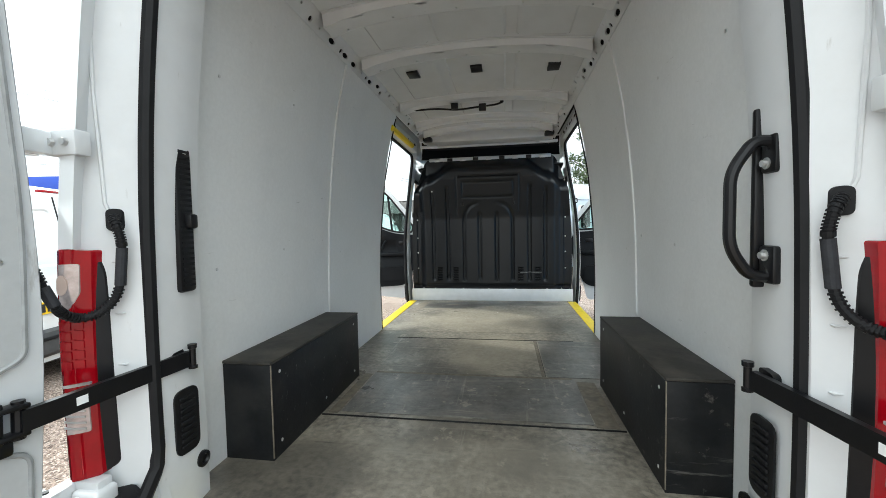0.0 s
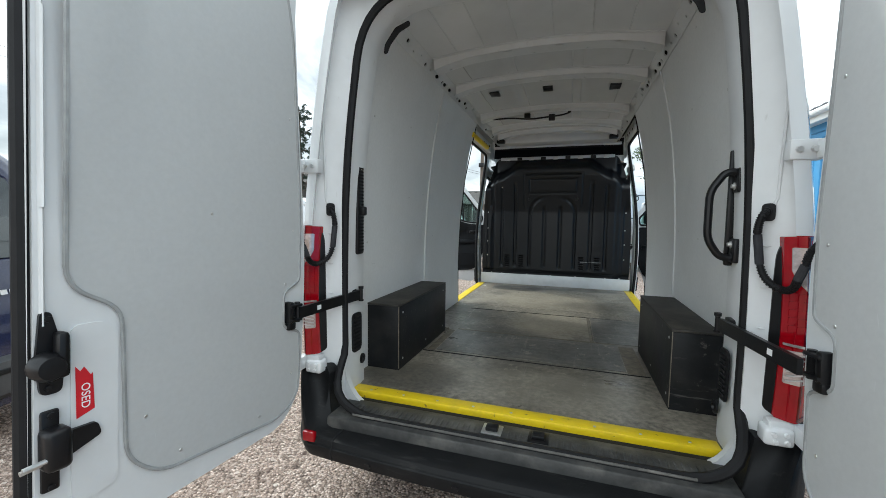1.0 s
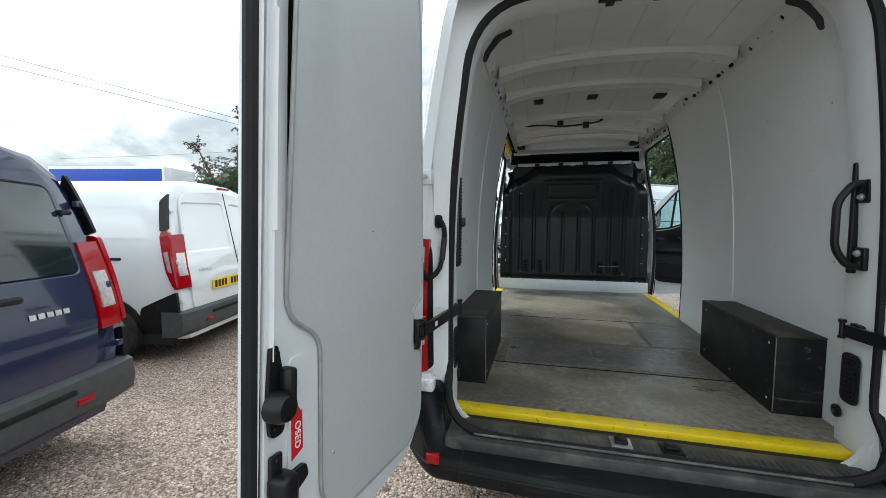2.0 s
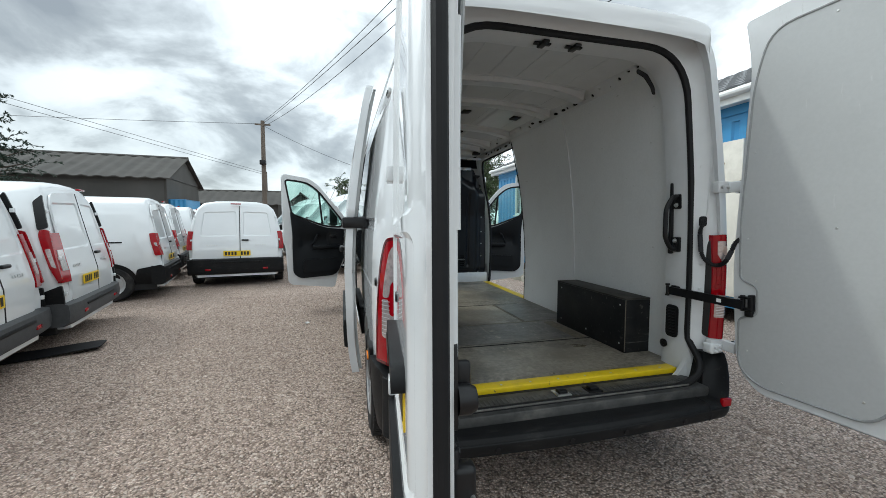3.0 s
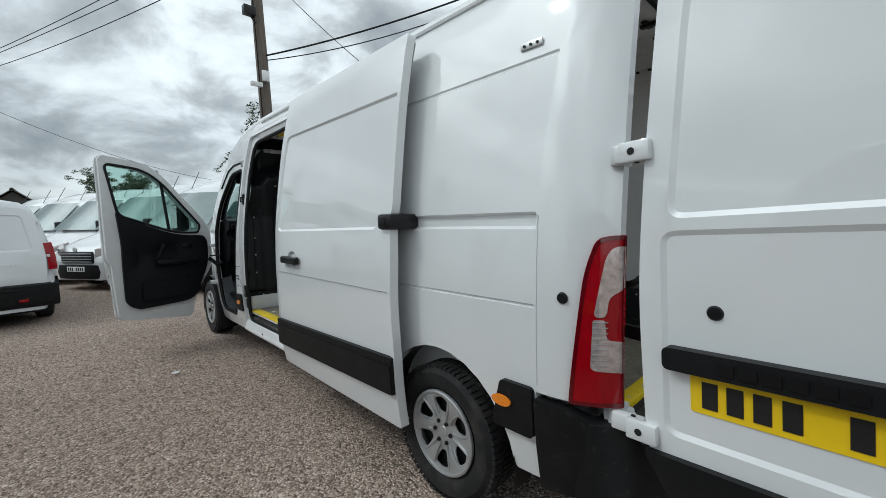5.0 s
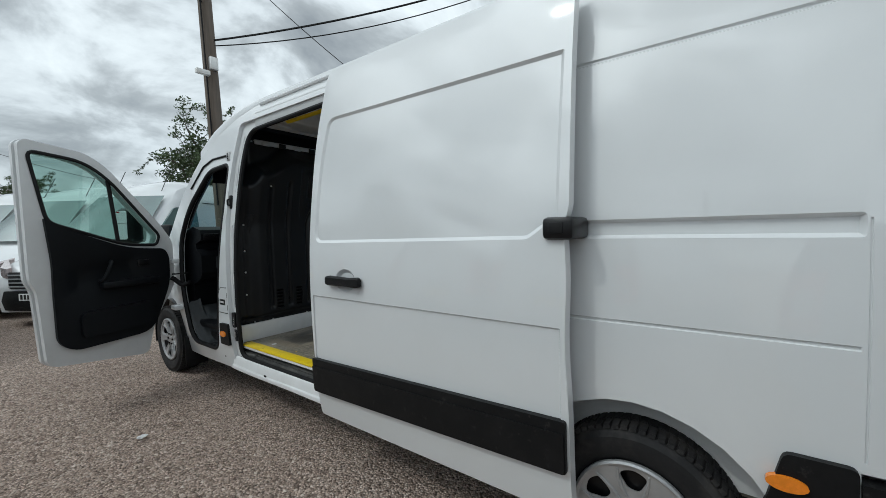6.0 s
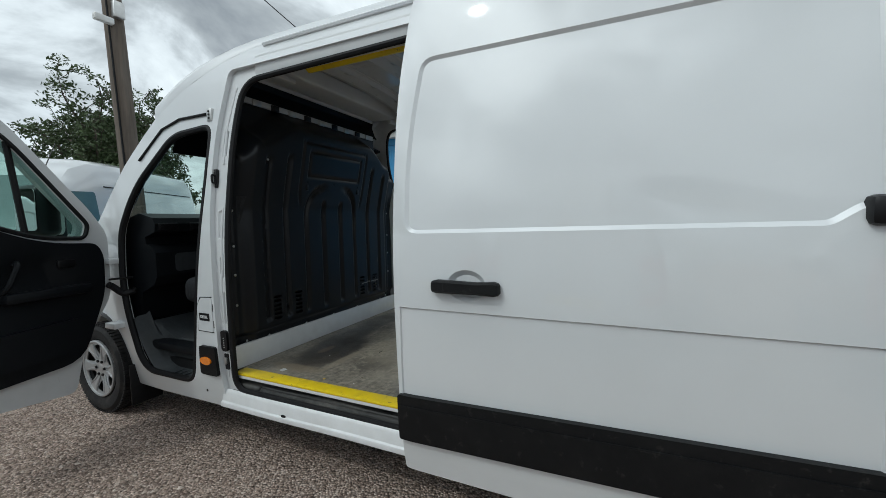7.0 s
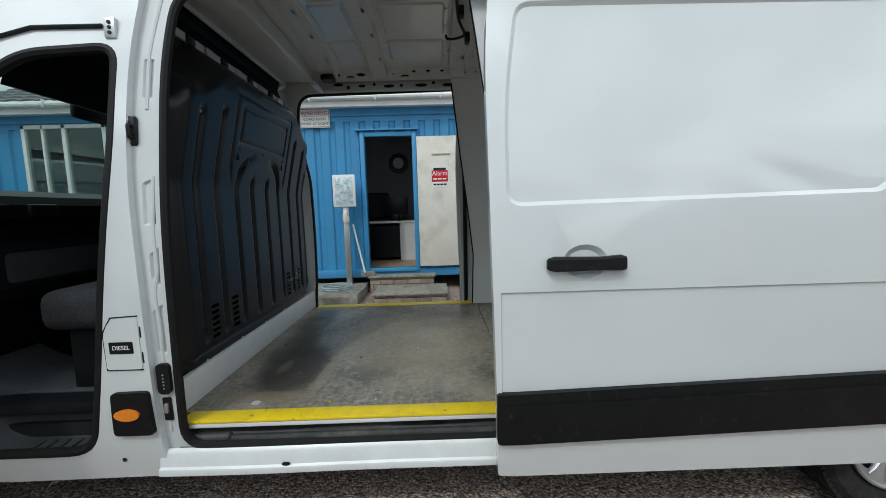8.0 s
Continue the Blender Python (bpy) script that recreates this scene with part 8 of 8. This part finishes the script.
# Post with a framed board.
stand = thing("notice_post", "grey post with a framed weathered notice on it", "notice board")
part("post", rbox(3.72, 3.78, 3.95, 4.04, 0.0, 1.42, 0.006), STEEL, stand)
part("frame", rbox(3.67, 3.72, 3.822, 4.17, 1.40, 1.895, 0.008), PVC, stand)
# Blue-white wrinkles of a crumpled plastic sheet, painted into the colour.
part("sheet", rbox(3.664, 3.669, 3.86, 4.132, 1.44, 1.855, 0.001), mat("crumpled_plastic", (0.62, 0.68, 0.70), 0.35, grain=(9, 0.3), stain=(22, 0.9, (0.12, 0.27, 0.36)), bump=(30, 0.6)), stand)
rag = bmesh.new()
bmesh.ops.create_icosphere(rag, subdivisions=3, radius=0.055)
for v in rag.verts:
    n = noise.noise(v.co * 14)
    v.co = Vector((v.co.x * 0.6, v.co.y * (0.9 + n), v.co.z * (1.9 + n)))
    v.co += Vector((3.69, 3.99, 1.24))
part("rag", rag, CREAM, stand, "pale rag tied to the post")
broom = thing("broom", "wooden broom leaning on the blue wall", "broom")
part("stick", tube([(3.62, 3.72, 0.36), (3.84, 3.92, 1.12)], 0.014, 8), CREAM, broom)
part("head", rbox(3.70, 3.78, 3.58, 3.80, 0.285, 0.36, 0.01), CONCRETE, broom)
slab = thing("concrete_block", "mossy concrete base block below the cabin", "block")
rows = []
for x in steps(2.95, 3.9, 14):
    n = [noise.noise(Vector((x * 3, y * 3, 0.3))) for y in steps(3.72, 7.5, 42)]
    rows.append([Vector((x, 3.72, -0.01))] + [Vector((x, y, 0.155 + 0.03 * k)) for y, k in zip(steps(3.72, 7.5, 42), n)] + [Vector((x, 7.5, -0.01))])
rows.insert(0, [Vector((2.92 + 0.03 * noise.noise(v * 4), v.y, v.z * 0.8)) for v in rows[0]])
rows.insert(0, [Vector((2.90 + 0.06 * noise.noise(v * 5), v.y, -0.01)) for v in rows[0]])
part("block", loft(rows, cap=False, wrap=False), CONCRETE, slab)
coil = thing("hose_coil", "pale blue hose coiled on the concrete", "hose")
part("coil", tube([(3.28 + 0.18 * math.cos(t), 4.08 + 0.18 * math.sin(t) * 1.2, 0.18 + 0.004 * t) for t in steps(0, 14, 50)], 0.012, 6), mat("pale_hose", (0.35, 0.45, 0.45), 0.6, grain=(10, 0.2)), coil)
step = thing("brick_steps", "two worn brick and slab steps up to the office door", "steps")
for x0, x1, y0, y1, z0, z1 in ((3.69, 3.9, 2.64, 3.66, 0.0, 0.285), (3.03, 3.71, 2.47, 3.50, 0.0, 0.135)):
    part("tread_slab", rbox(x0 - 0.03, x1, y0 - 0.03, y1 + 0.03, z1 - 0.032, z1, 0.01), CONCRETE, step)
    z, course = z0 - 0.001, 0
    while z < z1 - 0.045:
        y = y0 - (0.1 if course % 2 else 0)
        while y < y1:
            a, b = max(y, y0), min(y + 0.205, y1)
            if b - a > 0.04:
                part("brick", rbox(x0, x0 + 0.1, a, b, z, min(z + 0.065, z1 - 0.034), 0.004, 1), BRICK, step)
            y += 0.215
        z += 0.075
        course += 1
    part("core", rbox(x0 + 0.02, x1, y0 + 0.01, y1 - 0.01, z0, z1 - 0.034), CONCRETE, step)
# Inside the office.
PLACED[0] = Matrix.Translation((0, 0.02, 0.18))
desk = thing("office_desk", "white office desk with a dark screen on it", "desk")
part("desk_top", rbox(4.9, 5.6, 2.7, 4.2, 0.90, 0.94, 0.006), PVC, desk)
part("desk_panel", rbox(4.92, 4.95, 2.72, 3.25, 0.19, 0.90), PVC, desk)
part("desk_front", rbox(4.95, 5.5, 3.25, 4.15, 0.25, 0.85), GLOSSBLK, desk)
screen2 = thing("monitor", "black monitor on the office desk", "monitor")
part("panel", rbox(5.2, 5.24, 3.1, 3.6, 1.05, 1.40, 0.01), GLOSSBLK, screen2)
part("foot", rbox(5.15, 5.3, 3.28, 3.42, 0.94, 1.06, 0.01), GLOSSBLK, screen2)
chair = thing("office_chair", "black office chair behind the desk", "chair")
part("backrest", rbox(5.5, 5.6, 3.5, 4.0, 1.0, 1.5, 0.05), FABRIC, chair)
part("seat", rbox(5.45, 5.85, 3.5, 4.0, 0.6, 0.7, 0.03), FABRIC, chair)
part("stem", rbox(5.62, 5.68, 3.72, 3.78, 0.19, 0.6), STEEL, chair)
clock = thing("wall_clock", "round dark wall clock", "clock")
part("dial", lathe([(0, -0.03), (0.12, -0.03), (0.13, -0.02), (0.20, -0.02), (0.21, 0)], 28, centre=(5.89, 3.32, 2.12), axis="x"), GLOSSBLK, clock)
part("clock_face", lathe([(0, -0.032), (0.115, -0.032)], 24, centre=(5.89, 3.32, 2.12), axis="x"), PVC, clock)
pic = thing("framed_picture", "dark framed picture on the office wall", "picture")
part("frame", rbox(5.86, 5.89, 2.5, 2.85, 1.6, 2.2, 0.01), GLOSSBLK, pic)

PLACED[0] = PLAIN

# ---- poles, cables, trees and far buildings ----
POLEWOOD = mat("weathered_pole_timber", (0.13, 0.105, 0.085), 0.85, grain=(18, 0.3), stain=(6, 0.4, (0.22, 0.2, 0.18)), bump=(30, 0.4), stretch=(1, 1, 0.08))
SHEDROOF = mat("old_cement_sheet", (0.06, 0.056, 0.051), 0.9, grain=(0.8, 0.25), stain=(0.5, 0.5, (0.045, 0.045, 0.042)), bump=(4, 0.1))
SHEDWALL = mat("weathered_shed_cladding", (0.07, 0.068, 0.064), 0.8, grain=(0.6, 0.2), stain=(0.4, 0.5, (0.045, 0.045, 0.042)), stretch=(1, 1, 0.3))
BARK = mat("bark", (0.10, 0.08, 0.065), 0.9, grain=(8, 0.3), bump=(20, 0.4), stretch=(1, 1, 0.3))
LEAF = mat("leaf", (0.055, 0.085, 0.03), 0.6, grain=(1.2, 0.45))
CONIFER = mat("dark_conifer_needles", (0.022, 0.04, 0.026), 0.7, grain=(1.5, 0.4))
BROWNING = mat("browning_needles", (0.048, 0.046, 0.034), 0.75, grain=(1.5, 0.45))
DRY = mat("dry_brown_needles", (0.075, 0.062, 0.048), 0.8, grain=(1.5, 0.4))


def leaf_cloud(clumps, per, size, seed, droop=0.0):
    """Many small pointed leaves about clump centres (x, y, z, radius)."""
    rng = np.random.default_rng(seed)
    verts, faces = [], []
    for x, y, z, r in clumps:
        n = max(12, int(per * r * r))
        d = rng.normal(size=(n, 3))
        d /= np.linalg.norm(d, axis=1)[:, None]
        c = d * (r * rng.uniform(0.35, 1.0, (n, 1)) ** 0.6) * (1, 1, 0.7) + (x, y, z)
        a = rng.normal(size=(n, 3))
        a[:, 2] -= droop
        a /= np.linalg.norm(a, axis=1)[:, None]
        b = np.cross(a, rng.normal(size=(n, 3)))
        b /= np.linalg.norm(b, axis=1)[:, None]
        s = size * rng.uniform(0.6, 1.4, (n, 1))
        base = len(verts)
        quad = np.stack([c - a * s, c + b * s * 0.45, c + a * s, c - b * s * 0.45], 1).reshape(-1, 3)
        verts.extend(quad.tolist())
        faces.extend((np.arange(n * 4).reshape(-1, 4) + base).tolist())
    return verts, faces


def crown(name, verts, faces, material, parent, label=""):
    me = bpy.data.meshes.new(name)
    me.from_pydata(verts, [], faces)
    me.materials.append(material)
    ob = new(name, me)
    ob.parent = parent
    if label:
        tagged(ob, label)
    return ob


def sprays(limbs, count, length, seed, spread, droop):
    """Narrow blades along limbs (lists of points), pointing outwards and hanging a little."""
    rng = np.random.default_rng(seed)
    verts, faces = [], []
    for pts in limbs:
        pts = np.array(pts, float)
        f = rng.uniform(0.12, 1.0, count) ** 0.8 * (len(pts) - 1)
        i = np.minimum(f.astype(int), len(pts) - 2)
        step = pts[i + 1] - pts[i]
        c = pts[i] + step * (f - i)[:, None]
        a = step / np.linalg.norm(step, axis=1)[:, None] + rng.normal(size=(count, 3)) * spread
        a[:, 2] -= droop
        a /= np.linalg.norm(a, axis=1)[:, None]
        b = np.cross(a, rng.normal(size=(count, 3)))
        b /= np.linalg.norm(b, axis=1)[:, None]
        s = length * rng.uniform(0.5, 1.4, (count, 1))
        base = len(verts)
        verts.extend(np.stack([c, c + a * s * 0.5 + b * s * 0.16, c + a * s, c + a * s * 0.5 - b * s * 0.16], 1).reshape(-1, 3).tolist())
        faces.extend((np.arange(count * 4).reshape(-1, 4) + base).tolist())
    return verts, faces


def bough(rng, base, tip, rise, wobble, n=6):
    """Points of an arching branch."""
    base, tip = Vector(base), Vector(tip)
    pts = []
    for k in range(n + 1):
        q = base.lerp(tip, k / n) + Vector((0, 0, rise * 4 * k / n * (1 - k / n)))
        if 0 < k:
            q += Vector((rng.gauss(0, wobble), rng.gauss(0, wobble), rng.gauss(0, wobble)))
        pts.append(q)
    return pts


def broad_tree(x, y, h, r, seed, label):
    rng = random.Random(seed)
    t = thing("tree", label, "tree", at=pose(x, y, 0))
    part("trunk", tube([(0, 0, 0), (0.05 * h * 0.1, 0, h * 0.3), (0, 0.03, h * 0.55), (0.1, 0, h * 0.85)], [0.035 * h, 0.028 * h, 0.02 * h, 0.006 * h], 8), BARK, t)
    clumps, twigs = [], []
    for k in range(44):
        a = rng.random() * 6.28
        z0 = h * rng.uniform(0.15, 0.55)
        z1 = h * rng.uniform(0.3, 1.0)
        rr = r * rng.uniform(0.55, 1.12) * (1.12 - 0.5 * (z1 / h) ** 2)
        tip = (rr * math.cos(a), rr * math.sin(a), z1)
        pts = bough(rng, (0, 0, z0), tip, 0.05 * h, 0.015 * h)
        part("limb", tube(pts, [0.011 * h * (1 - 0.85 * q / 6) for q in range(7)], 5), BARK, t)
        for q in range(2, 7):
            p = pts[q]
            clumps.append((p.x, p.y, p.z, r * rng.uniform(0.13, 0.25) * (1.25 - q / 10)))
            for _ in range(2):
                d = Vector((rng.gauss(0, 1), rng.gauss(0, 1), rng.gauss(0.25, 0.7))).normalized() * r * rng.uniform(0.15, 0.38)
                twig = bough(rng, p, p + d, 0.01 * h, 0.006 * h, 4)
                twigs.append(twig)
                clumps.append((twig[-1].x, twig[-1].y, twig[-1].z, r * rng.uniform(0.04, 0.10)))
    wood = None
    for tw in twigs:
        wood = tube(tw, 0.0018 * h, 3, bm=wood)
    part("twig", wood, BARK, t, smooth=0)
    v1, f1 = leaf_cloud(clumps, 7000 / r**2, 0.0095 * h, seed)
    v2, f2 = sprays(twigs, 42, 0.017 * h, seed + 1, 0.9, 0.1)
    crown("crown", v1 + v2, f1 + [[k + len(v1) for k in q] for q in f2], LEAF, t, "loose green crown")
    return t


def conifer(x, y, h, seed, material, sparse, label, needles=14, lean=0.0):
    rng = random.Random(seed)
    t = thing("conifer_tree", label, "tree", at=pose(x, y, 0))
    part("trunk", tube([(0, 0, 0), (0.1 + lean * 0.4 * h, 0, h * 0.5), (lean * h, 0.1, h * 0.97)], [0.026 * h, 0.017 * h, 0.003 * h], 8), BARK, t)
    limbs, boughs = [], []
    for k in range(58 if not sparse else 30):
        f = rng.uniform(0.30, 0.99)
        a = rng.random() * 6.28
        reach = h * (0.33 * (1.03 - f) ** 0.7 + 0.02) * rng.uniform(0.35, 1.3)
        lift = h * rng.uniform(-0.02, 0.07)
        pts = bough(rng, (lean * h * f, 0, f * h - 0.02 * h), (lean * h * f + reach * math.cos(a), reach * math.sin(a), f * h + lift), -0.012 * h, 0.006 * h)
        boughs.append(pts)
        limbs.append(pts[1:])
        for q in (2, 3, 4, 5, 6):
            for side in (-1, 1):
                out = (pts[q] - pts[q - 1]).normalized()
                d = out + Vector((-out.y, out.x, 0)) * side * rng.uniform(0.5, 1.1)
                limbs.append(bough(rng, pts[q], pts[q] + d.normalized() * reach * rng.uniform(0.16, 0.34) - Vector((0, 0, 0.015 * h)), 0.004 * h, 0.004 * h, 3))
    for pts in boughs:
        part("limb", tube(pts, [0.006 * h * (1 - 0.8 * q / 6) for q in range(7)], 5), BARK, t)
    crown("crown", *sprays(limbs, needles if not sparse else 20, 0.0145 * h, seed, 0.38, 0.10), material, t, "tiers of needles with gaps")
    return t


conifer(-17.3, 18.4, 8.3, 4, BROWNING, False, "ragged conifer with browning needles behind the parked vans", 20)
conifer(-15.4, 18.2, 8.0, 8, CONIFER, False, "dark green conifer behind the parked vans", 32)
conifer(-18.2, 17.9, 6.4, 11, DRY, True, "half-bare leaning brown conifer behind the parked vans", 11, -0.42)
for x, h in ((-17.5, 5.5), (-16.9, 5.3)):
    stump = thing("tree_stump", "tall sawn-off conifer trunk without branches", "tree", "sawn trunks among the conifers", at=pose(x, 17.7, 0))
    part("trunk", tube([(0, 0, 0), (0.06, 0, h * 0.6), (0.03, 0.02, h)], [0.2, 0.18, 0.17], 9), BARK, stump)
broad_tree(-16.6, 16.6, 4.6, 2.0, 5, "low green bushy tree beside the conifers")
broad_tree(5.0, 18.2, 6.4, 3.3, 21, "green tree with loose branches behind the pole")
broad_tree(0.0, 29.0, 4.7, 2.2, 23, "green tree beyond the yard")


def pole(x, y, h, r, label, lean=0.0):
    p = thing("utility_pole", label, "pole", at=pose(x, y, 0))
    part("shaft", tube([(0, 0, 0), (lean * h, 0, h)], [r * 1.2, r * 0.85], 12), POLEWOOD, p)
    return p


near = pole(1.43, 9.1, 8.5, 0.135, "weathered timber pole with a camera and lamp", -0.035)
part("cctv_camera", rbox(-0.52, -0.26, -0.22, -0.12, 4.58, 4.68, 0.02), PVC, near, "white security camera")
part("cctv_arm", tube([(-0.34, -0.17, 4.64), (-0.17, -0.05, 4.68)], 0.02, 6), PVC, near)
part("junction_box", rbox(-0.26, -0.10, -0.22, -0.12, 4.72, 4.98, 0.02), STEEL, near)
part("flood_lamp", rbox(-0.62, -0.36, -0.3, -0.14, 6.1, 6.3, 0.02), GLOSSBLK, near, "black floodlight")
part("lamp_arm", tube([(-0.5, -0.2, 6.15), (-0.2, 0, 6.0)], 0.02, 6), GLOSSBLK, near)
part("cable_run", tube([(-0.15 - 0.035 * z + 0.02, -0.1, z) for z in steps(2, 8.2, 8)], 0.015, 6), RUBBER, near)
far_pole = pole(-6.3, 27.7, 8.3, 0.15, "weathered timber pole carrying wires")
part("flood_lamp", rbox(-0.2, 0.2, -0.4, -0.1, 5.3, 5.6, 0.03), GLOSSBLK, far_pole)
part("insulator", rbox(-0.5, 0.5, -0.05, 0.05, 8.0, 8.1, 0.01), POLEWOOD, far_pole)
pole(-8.6, 42.0, 6.5, 0.15, "distant timber pole carrying thin wires")


def wire(a, b, sag, r=0.012):
    w = thing("overhead_cable", "thin black overhead cable", "cable", "overhead cables")
    a, b = Vector(a), Vector(b)
    part("strand", tube([a.lerp(b, t) - Vector((0, 0, sag * 4 * t * (1 - t))) for t in steps(0, 1, 16)], r, 5), RUBBER, w)


P1, P2 = (1.14, 9.1, 8.0), (-6.3, 27.7, 8.1)
wire(P1, P2, 0.15)
wire((1.13, 9.1, 8.4), (-6.3, 27.7, 8.25), 0.25)
wire((1.16, 9.1, 7.6), (-6.3, 27.7, 7.9), 0.35)
wire(P2, (-45, 26, 7.4), 0.3)
pole(-34, 2.3, 11.4, 0.16, "tall timber pole at the edge of the yard")
wire((-8.6, 42, 6.4), (-34, 2.3, 11.2), 0.1, 0.014)
wire((-8.6, 42, 6.2), (-34, 2.3, 10.6), 0.1, 0.014)
wire(P2, (-8.6, 42, 6.3), 0.3)
wire((-6.3, 27.7, 8.0), (6, 34, 5.0), 0.6)
wire((1.24, 9.1, 5.35), (6.5, 3.0, 7.4), 0.25, 0.02)
wire((1.24, 9.1, 5.25), (6.5, 3.4, 7.3), 0.4, 0.012)
wire((1.17, 9.1, 7.5), (2.6, 6.0, 4.2), 0.1, 0.008)


def shed(name, label, x, y, turn, length, width, eaves, ridge_z):
    """A shed with its ridge along local x, gable ends at both ends."""
    t = thing(name, label, "shed", at=pose(x, y, 0, 0, 0, turn))
    part("wall", rbox(0, length, 0, width, 0, eaves), SHEDWALL, t, "weathered sheet wall")
    for e in (0, length):
        part("gable", sheet([(-0.0, eaves), (width, eaves), (width / 2, ridge_z)], (), lambda u, v, d, e=e: Vector((e - 0.05 + d, u, v)), 0.1), SHEDWALL, t)
    for side in (0, 1):
        def slope(u, v, d, side=side):
            across = v * (width / 2 + 0.3)
            yy = -0.3 + across if side == 0 else width + 0.3 - across
            return Vector((u, yy, eaves - 0.12 + (ridge_z - eaves + 0.22) * v + 0.04 * math.sin(u * 9) + d))
        part("roof_slope", sheet(rect(-0.3, length + 0.3, 0, 1), (), slope, 0.06, steps(0, length, int(length * 6))), SHEDROOF, t, "corrugated cement sheet roof", 60)
    part("ridge_cap", tube([(-0.3, width / 2, ridge_z + 0.12), (length + 0.3, width / 2, ridge_z + 0.12)], 0.12, 6), SHEDROOF, t)
    part("corner_post", rbox(length - 0.06, length + 0.06, -0.06, 0.06, 0, eaves), SHEDROOF, t)
    return t


shed("barn", "grey weathered barn with a corrugated roof", -25.7, 22.3, 5, 15.0, 7.4, 3.9, 5.35)
shed("low_shed", "low dark shed with a corrugated roof", -13.6, 34, 0, 7.2, 6, 2.9, 4.0)
shed("far_gable", "small far building with a pale gable", -3.2, 37, 90, 8, 3.2, 2.6, 3.9)
